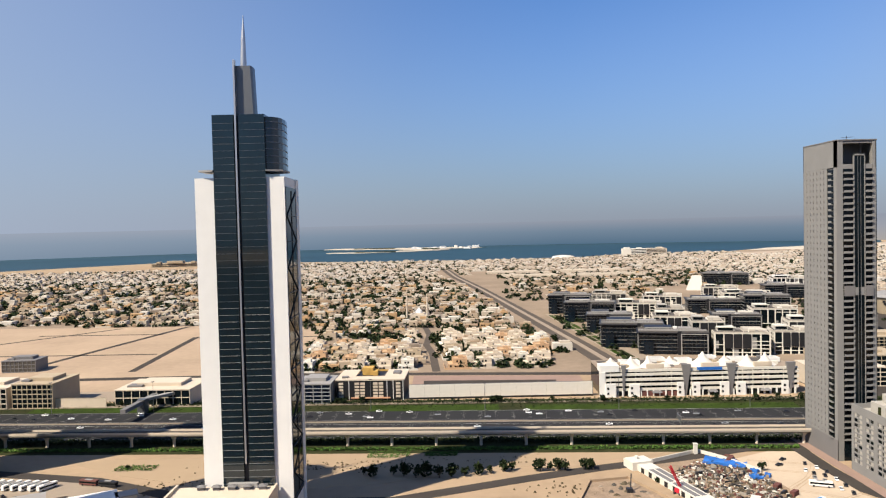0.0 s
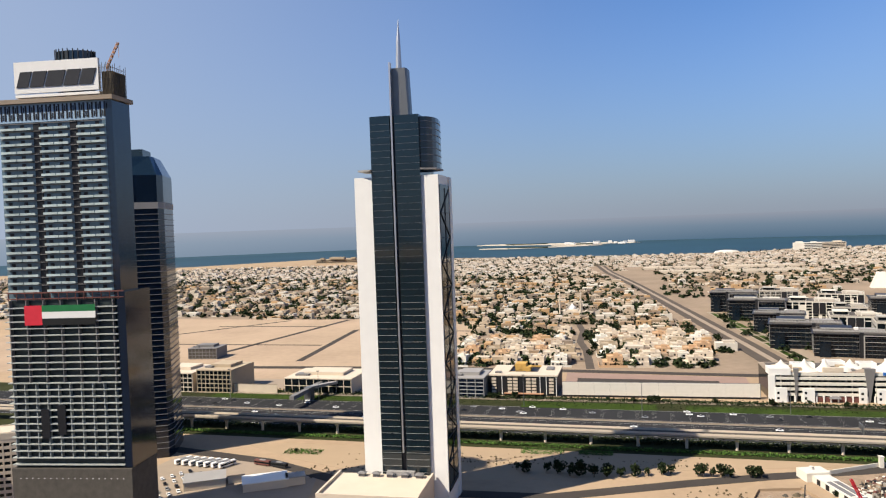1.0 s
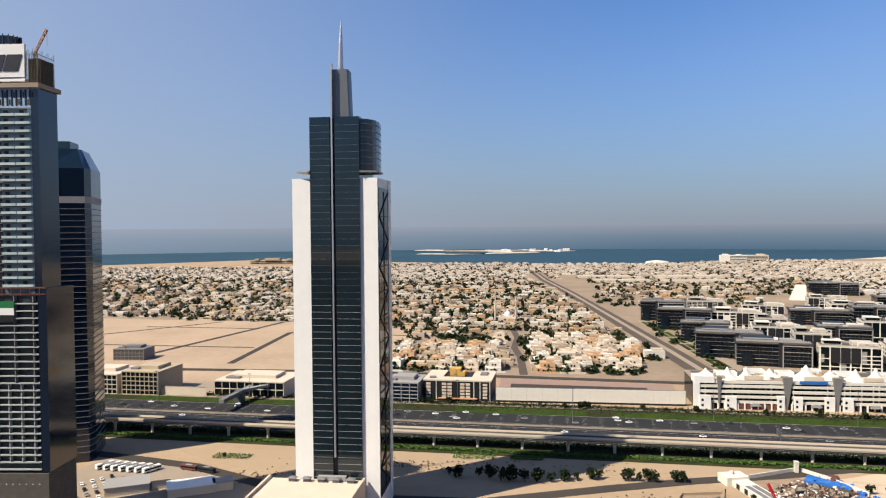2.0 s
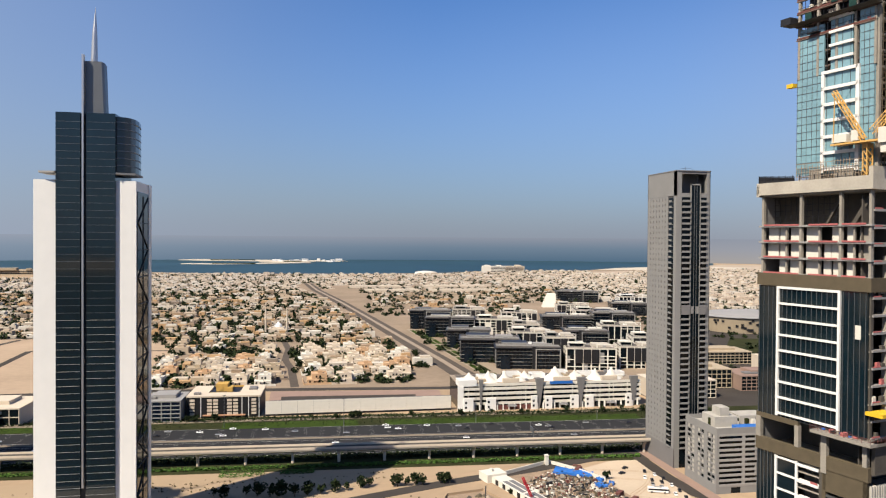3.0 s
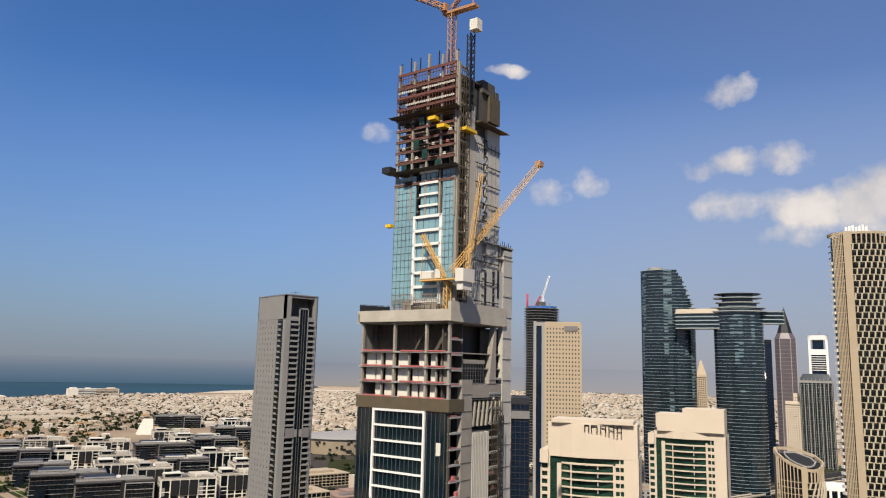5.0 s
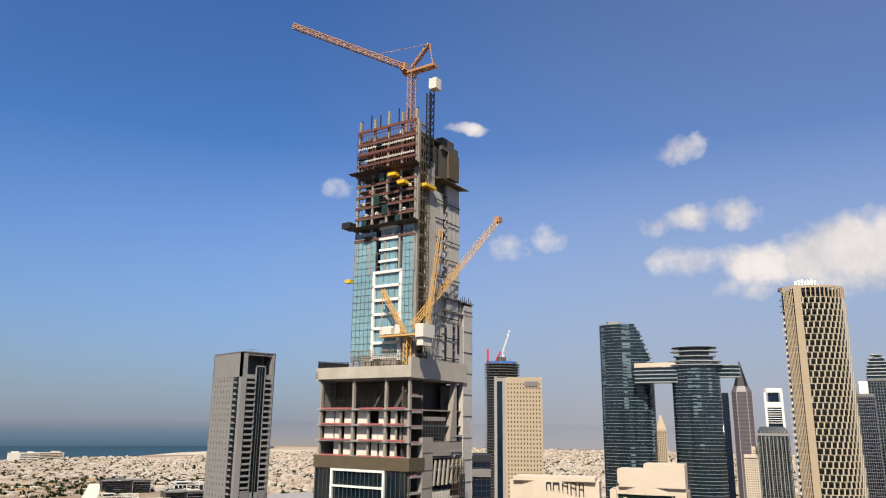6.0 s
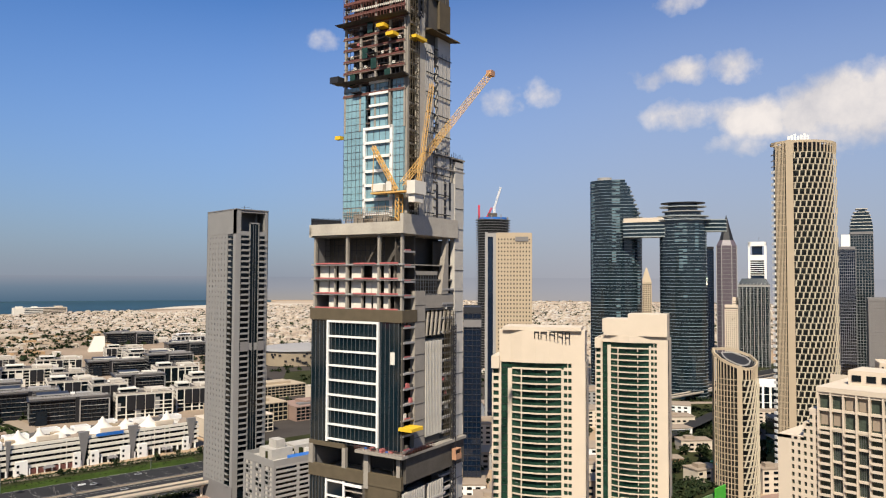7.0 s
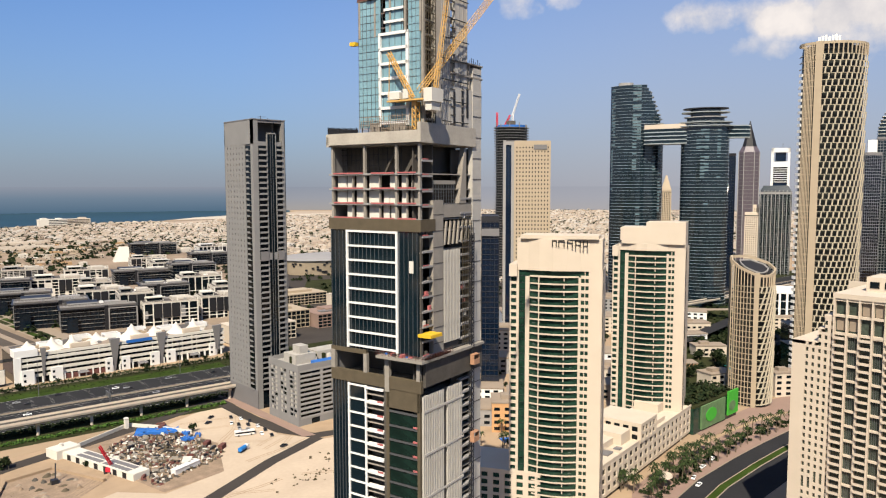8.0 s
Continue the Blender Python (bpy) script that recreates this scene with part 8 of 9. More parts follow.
def far_town():
    """Villas beyond the nearest streets, past counting, as one mesh; and their trees as another."""
    rng = random.Random(8)
    near_s, pale_s, trees, panes = Shape(), Shape(), [], Shape()

    def house(x, y, q=1.0):
        q = 0.85 if y < 1500 else 1.0
        # Houses far off take the haze-paled walls.
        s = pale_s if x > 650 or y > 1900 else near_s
        w, d, h = rng.uniform(9, 25) * q, rng.uniform(9, 20) * q, rng.choice((4.0, 5.0, 7.0, 7.5, 8.5)) * (1.0 if y < 1700 else 0.75)
        s.box(x, x + w, y, y + d, 0, h)
        for _ in range(rng.choice((2, 3, 4))):
            a, z = x + rng.uniform(0.5, w - 3.5), rng.choice((0.6, 1.0, h * 0.55))
            panes.quad((a, y - 0.06, z), (a + rng.uniform(1.4, 3.0), y - 0.06, z), (a + rng.uniform(1.4, 3.0), y - 0.06, z + 2.0), (a, y - 0.06, z + 2.0))
        if rng.random() < 0.7:
            s.box(x + w * rng.uniform(.1, .4), x + w * rng.uniform(.6, .95), y + d * .2, y + d * .8, h, h + rng.uniform(1.2, 3.4))
        if rng.random() < 0.8:
            s.box(x - 5, x + w + 5, y - 4.0, y - 3.6, 0, 2.2)
        if rng.random() < 0.5:
            s.box(x - 5, x - 4.6, y - 3.6, y + d + 3, 0, 2.2)
        if rng.random() < 0.3:
            s.box(x - rng.uniform(5, 9), x - 1, y + 2, y + d * .7, 0, 3.6)

    def field(x0, x1, y0, y1, dx, dy, p, tree, skip=None):
        y = y0
        while y < y1:
            grow_ = 1 + max(0, (y - 1300)) / 5200
            x = x0 + rng.uniform(0, dx)
            while x < x1:
                ms = street_x(MAIN, y)
                if not (ms is not None and ms - 30 < x < ms + 34) and not (skip and skip(x, y)):
                    if rng.random() < p:
                        house(x, y)
                    for _ in range(4):
                        if rng.random() < tree:
                            trees.append((x + rng.uniform(-14, 14), y + rng.uniform(-12, 12), rng.uniform(2.6, 5.6) * (1.0 if y < 2000 else 0.75)))
                x += dx * rng.uniform(0.85, 1.2)
            y += dy * rng.uniform(0.9, 1.1) * grow_

    def coast(x, y):
        pts = COAST
        for (a, b), (c, d) in zip(pts, pts[1:18]):
            if a <= x <= c:
                return y > b + (d - b) * (x - a) / max(1, c - a) - (330 if 1200 < x < 2300 else 320 if x < -880 else 60)
        return False

    def near_gap(x, y):
        ms, ss = street_x(MAIN, y), street_x(SIDE, y)
        if (ms is not None and x > ms - 22) or (ss is not None and abs(x - ss) < 26) or (96 < x < 130 and 700 < y < 770):
            return True
        return -150 < x < -62 and 842 < y < 925

    field(-190, 110, 1010, 1500, 26, 25, 0.92, 0.95, coast)
    field(-160, 120, 722, 1010, 19, 20, 0.5, 0.95, near_gap)
    field(-560, -190, 1090, 1500, 26, 25, 0.9, 0.9, coast)
    field(-1500, -560, 1130, 1500, 27, 27, 0.88, 0.9, coast)
    field(-2300, -900, 1450, 2600, 30, 36, 0.82, 0.9, lambda x, y: coast(x, y + 120))
    field(-900, 60, 1500, 2900, 29, 36, 0.80, 1.0, coast)
    field(150, 900, 1560, 2200, 34, 52, 0.5, 0.8, coast)
    field(120, 420, 1330, 1560, 34, 40, 0.45, 0.6)
    field(168, 204, 690, 1120, 14, 18, 0.0, 0.16)
    field(60, 1500, 2200, 3200, 31, 40, 0.82, 0.6, coast)
    field(700, 2200, 1050, 2200, 30, 40, 0.76, 0.4, lambda x, y: x < 800 and y < 1700 or coast(x, y))
    field(1500, 3400, 1500, 3400, 36, 60, 0.72, 0.3, coast)
    field(760, 1500, 620, 1050, 30, 40, 0.7, 0.45)
    field(1500, 3200, 620, 1500, 36, 50, 0.7, 0.4)
    field(2200, 4400, 700, 3000, 60, 90, 0.6, 0.35, coast)
    # groves and street planting
    for cx, cy, n, a, b in ((14, 830, 46, 14, 30), (10, 770, 34, 14, 16), (-12, 900, 18, 8, 22), (-78, 905, 26, 16, 10), (-104, 930, 12, 10, 8), (-86, 1290, 60, 26, 70), (-40, 1330, 30, 18, 40),
                            (60, 910, 26, 24, 20), (52, 1010, 30, 30, 18), (-120, 1180, 34, 30, 26), (-60, 760, 18, 10, 12), (-100, 772, 14, 12, 10), (80, 720, 14, 18, 8), (-150, 1440, 50, 60, 40), (10, 1500, 40, 50, 40)):
        trees += [(cx + rng.gauss(0, a * 0.6), cy + rng.gauss(0, b * 0.6), rng.uniform(2.4, 4.8)) for _ in range(n)]
    for _ in range(420):
        x, y = rng.uniform(390, 800), rng.uniform(560, 1240)
        trees.append((x, y, rng.uniform(2.5, 5.0)))
    tagged(part("villa_panes", panes, GLASS_DARK), "dark windows and doors of the many far villas", "windows", "", "stuff")
    tagged(part("villa_quarter", pale_s, VILLA_HAZED), "many far flat-roofed villas inland of the beach, paled for haze", "houses", "", "stuff")
    tagged(part("villa_quarter", near_s, VILLA_WALL), "many pale flat-roofed villas reaching to the sea", "houses", "", "stuff")
    far_clumps("far_trees", "dark green trees scattered among the far villas", trees, 4)


far_town()


def landmarks():
    t = thing("mosque", "pale mosque with two slim minarets and a dome", "mosque", at(-52, 1080, 0, -5))
    part("hall", Shape().box(0, 26, 0, 24, 0, 9).box(4, 22, 4, 20, 9, 11), CREAM, t)
    part("dome", Shape().prism(ellipse(6, 6, 16, 13, 12), 11, 14, ellipse(5, 5, 16, 13, 12)).prism(ellipse(5, 5, 16, 13, 12), 14, 18, ellipse(.6, .6, 16, 13, 12)), WHITE, t)
    for x in (-3, 27):
        part("minaret", Shape().tube([(x, -2, 0), (x, -2, 24), (x, -2, 24.2), (x, -2, 26), (x, -2, 26.2), (x, -2, 34), (x, -2, 39)], [1.5, 1.3, 2.1, 2.1, 1.1, 1.0, 0.1], 10), CREAM, t)
    t = thing("beach_hotel", "long pale hotel block on the shore", "hotel", at(732, 2990, 0, -4))
    part("wing", Shape().box(0, 95, 0, 40, 0, 27).box(8, 30, 6, 30, 27, 32).box(60, 78, 6, 30, 27, 31), WHITE_CLOTH, t)
    part("wing", Shape().box(80, 190, 60, 100, 0, 25).box(150, 176, 64, 90, 25, 30), CREAM, t)
    for k in range(4):
        part("window_band", Shape().box(34, 94, -0.5, 0.3, 4 + 6 * k, 6.4 + 6 * k), GLASS_STEEL, t)
        part("window_band", Shape().box(100, 186, 59.5, 60.3, 4 + 5.4 * k, 6.2 + 5.4 * k), GLASS_DARK, t)
    t = thing("beach_hotel", "long sand-coloured palace hotel behind the beach", "hotel", at(-1130, 2840, 0, 6))
    part("wing", Shape().box(0, 190, 0, 30, 0, 18).box(60, 120, -6, 30, 18, 26).box(20, 36, -4, 20, 18, 24).box(150, 166, -4, 20, 18, 24), SAND_STONE, t)
    part("window_band", Shape().box(4, 186, -0.4, 0.2, 5, 7.5).box(4, 186, -0.4, 0.2, 11, 13.5), GLASS_DARK, t)
    t = thing("shell_roof_hall", "low hall with a pale shell roof by the shore", "building", at(470, 2880, 0))
    part("shell", Shape().prism(ellipse(46, 30, 24), 0, 9, ellipse(40, 26, 24)).prism(ellipse(40, 26, 24), 9, 13, ellipse(8, 5, 24)), WHITE_CLOTH, t)
    # pale walled fields beside the wide street
    for x, y, w, d in ((150, 1900, 150, 70), (120, 2060, 150, 60), (320, 1880, 200, 90), (330, 2060, 190, 60)):
        f = thing("school_yard", "walled yard with pale sheds and dry grass", "yard", at(x, y))
        part("yard", Shape().box(0, w, 0, d, 0.1, 0.35), SCRUB, f)
        for k in range(4):
            part("shed", Shape().box(4, w - 4, d * k / 4 + 2, d * k / 4 + 9, 0.3, 6), CREAM, f)
    patch("beach", [(-1695, 2845), (-1200, 3355), (-1012, 3395), (-905, 3180), (-960, 3010), (-1090, 2960), (-1560, 2500)], 0.5, BEACH, "pale bare beach along the shore", "beach")
    patch("beach", [(-2600, 2360), (-1695, 2845), (-1560, 2500), (-2450, 2050)], 0.5, BEACH, "pale bare beach along the shore", "beach")
    patch("beach", [(1330, 3230), (1520, 3440), (2010, 3690), (2330, 3440), (2000, 3300), (1700, 3200)], 0.6, ISLAND_SAND, "broad pale sand spit", "beach")
    isl = thing("island", "flat sandy island with pale banks out at sea", "island")
    part("bank", Shape().prism([(-760, 4700), (-520, 4560), (-260, 4480), (0, 4520), (210, 4440), (262, 4480), (60, 4640), (-200, 4700), (-420, 4800), (-700, 4830)], -2, 1.6), ISLAND_SAND, isl)
    part("bank", Shape().prism([(-640, 4020), (-420, 3960), (-150, 4060), (40, 4180), (20, 4260), (-180, 4160), (-400, 4060), (-620, 4090)], -2, 1.4), ISLAND_SAND, isl)
    part("bank", Shape().prism([(-260, 4300), (-60, 4220), (60, 4330), (-10, 4420), (-230, 4390)], -2, 3.4), ISLAND_SAND, isl)
    parts("scrub", Shape().box(-560, -300, 4600, 4640, 0, 6).box(-120, -20, 4290, 4340, 0, 8).box(-480, -260, 4010, 4030, 0, 5), SCRUB, isl)
    r4 = random.Random(88)
    for k in range(16):
        x, y = r4.uniform(-200, 190), r4.uniform(4300, 4560)
        h = thing("shore_house", "small white house on the sandy island", "house", at(x, y, 1.5, r4.uniform(-20, 20)), "island houses")
        part("wall", Shape().box(0, r4.uniform(14, 40), 0, 18, 0, r4.uniform(6, 14)), WHITE, h)


landmarks()


# ---- vehicles ----
def car_kind(mat, long_=4.6, tall=1.45):
    t = thing("car", "small passenger car on the tarmac", "car", at(0, 0, -70), "cars")
    b = bmesh.new()
    bmesh.ops.create_cube(b, size=1.0, matrix=Matrix.Translation((0, 0, 0.62)) @ Matrix.Diagonal((long_, 1.8, 0.68, 1)))
    bmesh.ops.bevel(b, geom=list(b.edges), offset=0.14, segments=1, affect="EDGES")
    me = bpy.data.meshes.new("body")
    b.to_mesh(me)
    b.free()
    me.materials.append(mat)
    part("body", me, mat, t)
    part("cabin", Shape().prism(rect(-1.25, 1.05, -0.82, 0.82), 0.95, tall, rect(-0.85, 0.5, -0.68, 0.68)), GLASS_DARK, t)
    part("roof", Shape().box(-0.84, 0.49, -0.67, 0.67, tall, tall + 0.05), mat, t)
    w = Shape()
    for x in (-1.4, 1.4):
        for y in (-0.82, 0.82):
            w.tube([(x, y - 0.12, 0.33), (x, y + 0.12, 0.33)], [0.33, 0.33], 8)
    part("running_gear", w, BLACK, t, "black tyres and axles")
    return t


CAR_WHITE = material("white_car_paint", (0.78, 0.78, 0.77), 0.25, var=0.03)
CAR_SILVER = material("silver_car_paint", (0.42, 0.43, 0.44), 0.25, metal=0.4, var=0.03)
CAR_DARK = material("dark_car_paint", (0.03, 0.03, 0.035), 0.25, var=0.05)
CAR_BLUE = material("blue_car_paint", (0.02, 0.16, 0.45), 0.3, var=0.05)
CARS = [tagged(car_kind(m), lab) for m, lab in ((CAR_WHITE, "white passenger car on dusty ground or road"), (CAR_SILVER, "silver passenger car on the road"), (CAR_DARK, "dark passenger car with tinted windows"))]
USED = [False, False, False]


def put_car(k, x, y, turn, z=0.0):
    if USED[k]:
        copy_thing(CARS[k], at(x, y, z, turn))
    else:
        CARS[k].matrix_world = at(x, y, z, turn)
        USED[k] = True


def bus(x, y, turn, mat, label, z=0.0):
    t = thing("bus", label, "bus", at(x, y, z, turn), "buses")
    part("body", Shape().box(-5.5, 5.5, -1.25, 1.25, 0.5, 3.1), mat, t)
    part("window_band", Shape().box(-5.2, 5.55, -1.28, 1.28, 1.5, 2.4), GLASS_DARK, t)
    part("roof_unit", Shape().box(-2, 2, -0.8, 0.8, 3.1, 3.35), LIGHT_GREY, t)
    w = Shape().tube([(0, -0.15, 0), (0, 0.15, 0)], [0.5, 0.5], 10).mesh("wheel", BLACK)
    for a in (-3.4, 3.6):
        for b in (-1.15, 1.15):
            piece("wheel", w, t, at(a, b, 0.5))


def traffic():
    rng = random.Random(21)
    for lane in (-2.8, -6.5, -10.2, -14, -17.6, -21.3, -43, -46.7, -50.4, -54.1, -64):
        x = -330 + rng.uniform(0, 60)
        while x < 330:
            m = HW @ at(x, lane, 0.12, 0 if lane < -30 else 180)
            if rng.random() < 0.62:
                p = m.translation
                put_car(rng.choice((0, 0, 1, 2)), p.x, p.y, HW_TURN + (0 if lane < -30 else 180), 0.13)
            x += rng.uniform(40, 110)


traffic()

# ---- highway furniture ----
def lamp_posts():
    def post(h, label):
        t = thing("street_lamp", label, "street lamp", at(0, 0, -80), "highway lamps")
        part("pole", Shape().tube([(0, 0, 0), (0, 0, h)], [0.28, 0.13], 8), FRAME_GREY, t)
        part("head", Shape().box(-1.2, 1.2, -0.35, 0.35, h - 0.3, h + 0.1).box(-0.3, 0.3, -1.2, 1.2, h - 0.3, h + 0.1), DARK_METAL, t)
        return t

    tall = post(24, "tall grey lamp mast beside the highway")
    k = 0
    for x in (-310, -228, -140, -58, 29, 129, 225):
        m = HW @ at(x, 1.5 if x != 29 else -15.5, 0.1)
        if k == 0:
            tall.matrix_world = m
        else:
            copy_thing(tall, m)
        k += 1
    g = thing("sign_gantry", "grey cantilever sign gantry over the highway", "gantry", HW @ at(158, -62))
    part("pole", Shape().tube([(0, 0, 0), (0, 0, 10.5)], [0.45, 0.4], 8), FRAME_GREY, g)
    part("arm", Shape().beam((0, 0, 9.8), (0, 9, 9.8), 0.5).box(-0.3, 0.3, 1.5, 9, 7.2, 10.4), FRAME_GREY, g)
    f = thing("footbridge_tower", "grey footbridge stair tower beside the highway", "bridge", HW @ at(-236, -1))
    part("tower", Shape().box(-3, 3, -2, 5, 0, 11), FRAME_GREY, f)
    part("span", Shape().prism([(-2, -30), (2, -30), (2, 26), (-2, 26)], 7.5, 10.5), GREY_CLAD, f)
    part("roof", Shape().prism([(-3, 5), (3, 5), (16, 24), (10, 24)], 9, 11), LIGHT_GREY, f)


lamp_posts()


def hedge(name, label, x0, x1, y0, y1, h, n, seed, m=HW, leaf=0.8, mat=None):
    rng = random.Random(seed)
    s = Shape()
    for _ in range(n):
        p = Vector((rng.uniform(x0, x1), rng.uniform(y0, y1), rng.uniform(0.1, h)))
        u = Vector((rng.gauss(0, 1), rng.gauss(0, 1), rng.gauss(0, 0.5))).normalized() * leaf
        v = u.cross(Vector((rng.gauss(0, .6), rng.gauss(0, .6), 1))).normalized() * leaf * 0.8
        s.quad(p - u, p + v, p + u, p - v)
    ob = part(name, s, mat or LEAF)
    ob.matrix_world = m
    return tagged(ob, label, "hedge", "", "stuff")


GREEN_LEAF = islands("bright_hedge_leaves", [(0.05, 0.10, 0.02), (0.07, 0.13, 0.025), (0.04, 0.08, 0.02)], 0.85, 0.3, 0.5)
hedge("hedge", "clipped green hedge before the rail viaduct", -330, 220, -99, -94.5, 1.6, 7000, 1, HW, 0.7, GREEN_LEAF)
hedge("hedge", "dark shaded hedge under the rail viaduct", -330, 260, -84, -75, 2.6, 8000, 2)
hedge("hedge", "scrubby planting beside the highway", -420, 330, 20, 30, 2.2, 6500, 3, HW, 0.8)
hedge("hedge", "low scrub along the far verge", -420, 330, 4, 30, 0.9, 5000, 4, HW, 0.6)
rng = random.Random(40)
for k in range(40):
    x = rng.uniform(-400, 320)
    p = (HW @ at(x, rng.uniform(22, 30))).translation
    TREE_SPOTS.append((p.x, p.y, 3, rng.uniform(0.8, 1.5)))

# ---- open sand on the near side ----
PARK_SAND = material("pale_packed_sand", (0.43, 0.345, 0.255), 0.95, var=0.14, scale=0.04, fine=0.5, spec=0.05)
road_strip("road", [(-420, 418), (-300, 436), (-200, 412), (-120, 372), (-27, 372), (40, 398), (86, 414), (138, 428), (196, 448), (236, 462)], 9.5, 0.16, ASPHALT_PALE, "dusty service road across the sand")
road_strip("road", [(238, 474), (216, 462), (212, 440), (211, 405), (213, 370), (222, 350), (262, 338)], 8.5, 0.18, ASPHALT_PALE, "service road before the grey towers")
road_strip("road", [(95, 285), (140, 308), (184, 331), (222, 346)], 7.5, 0.17, ASPHALT_PALE, "service road beside the parking ground")
patch("pavement", [(216, 352), (223, 350), (223, 462), (217, 462)], 0.24, PINK_PAVING, "pink paved strip before the grey towers", "pavement")
patch("sand_patch", [(-240, 450), (-140, 448), (-70, 452), (60, 445), (150, 440), (120, 432), (60, 424), (-40, 396), (-110, 388), (-190, 420)], 0.05, BEACH, "bare pale sand between the roads", "ground")
patch("sand_patch", [(60, 300), (100, 262), (170, 240), (262, 300), (262, 332), (222, 342), (208, 365), (208, 440), (198, 440), (168, 425), (172, 400), (176, 375), (160, 335), (128, 328), (112, 345), (96, 340)], 0.09, PARK_SAND, "pale sand parking ground", "ground")
SPOTS = ((-48, 412, 1.0), (-42, 409, 1.2), (-31, 411, 1.3), (-25, 408, 1.5), (-18, 405, 1.6), (-12, 407, 1.5), (-5, 404, 1.6), (2, 405, 1.5), (9, 406, 1.3), (17, 409, 1.2), (24, 409, 1.1),
         (31, 412, 1.3), (36, 414, 1.2), (52, 411, 1.3), (57, 412, 1.1), (62, 411, 1.4), (66, 411, 1.2), (77, 412, 1.2), (82, 412, 1.5), (112, 388, 0.6), (174, 404, 1.2), (-190, 431, 0.5))
for i, (x, y, q) in enumerate(SPOTS):
    TREE_SPOTS.append((x, y, (3, 1, 3, 0)[i % 4], q * (1.0 if i % 4 != 3 else 0.7)))
for x, y, a, b in ((-36, 447, 13, 6), (-4, 446, 10, 4), (-185, 432, 12, 5)):
    hedge("grass_mound", "green grass mound on the sand", x - a, x + a, y - b, y + b, 0.8, 500, int(abs(x)), Matrix(), 0.5, GREEN_LEAF)


def parking():
    rng = random.Random(9)
    for i, (x, y, a) in enumerate(((187, 411, 20), (202, 412, 70), (205, 405, 70), (207, 398, 70), (203, 392, 75), (206, 386, 70), (199, 396, 70), (196, 389, 72), (200, 380, 70), (206, 377, 68), (201, 372, 70),
                                   (204, 366, 68), (193, 420, 30), (197, 401, 65), (200, 346, 10), (199, 384, 74))):
        put_car((2, 2, 0, 2, 2, 0, 2, 1)[i % 8], x, y, a, 0.1)
    bus(193, 377, -20, WHITE, "small white bus parked on the sand", 0.1)
    t = thing("truck", "blue tank truck parked on the sand", "truck", at(180, 354, 0.1, 30))
    part("tank", Shape().tube([(-3, 0, 1.9), (2.2, 0, 1.9)], [1.2, 1.2], 12), CAR_BLUE, t)
    part("cab", Shape().box(2.5, 4.4, -1.15, 1.15, 0.6, 2.8), WHITE, t)
    part("chassis", Shape().box(-3.2, 4.4, -1.0, 1.0, 0.4, 0.8), DARK_METAL, t)
    # bus yard by the flag tower
    for k in range(7):
        bus(-252 + k * 5.2, 404 - k * 0.6, 62, WHITE, "white bus parked in the yard row", 0.1)
    bus(-200, 405, -14, RUST, "dark red bus on the yard road", 0.1)
    bus(-188, 402, -14, DARK_METAL, "dark bus on the yard road", 0.1)
    for r in range(4):
        for k in range(9):
            if rng.random() < 0.8:
                put_car(rng.choice((0, 0, 1, 2)), -262 + r * 9 + k * 2.9 + rng.uniform(-.3, .3), 352 + k * 4.6 - r * 3 + rng.uniform(-.3, .3), 130, 0.1)
    for x, y, w, d in ((-224, 358, 22, 16), (-205, 372, 9, 10), (-190, 360, 24, 14), (-170, 372, 10, 8)):
        s = thing("yard_shed", "pale flat-roofed yard shed", "shed", at(x, y, 0, 28))
        part("wall", Shape().box(0, w, 0, d, 0, 4.4), CREAM, s)
        part("roof", Shape().box(-.4, w + .4, -.4, d + .4, 4.4, 4.9), (WHITE, PAVING, LIGHT_GREY, WHITE)[int(w) % 4], s)


parking()
patch("pavement", [(-275, 345), (-215, 340), (-150, 352), (-160, 392), (-215, 414), (-262, 420)], 0.07, PAVING, "pale dusty bus yard", "yard")


EARTH = material("brown_earth", (0.24, 0.175, 0.12), 0.95, var=0.45, scale=0.15, fine=1.0)


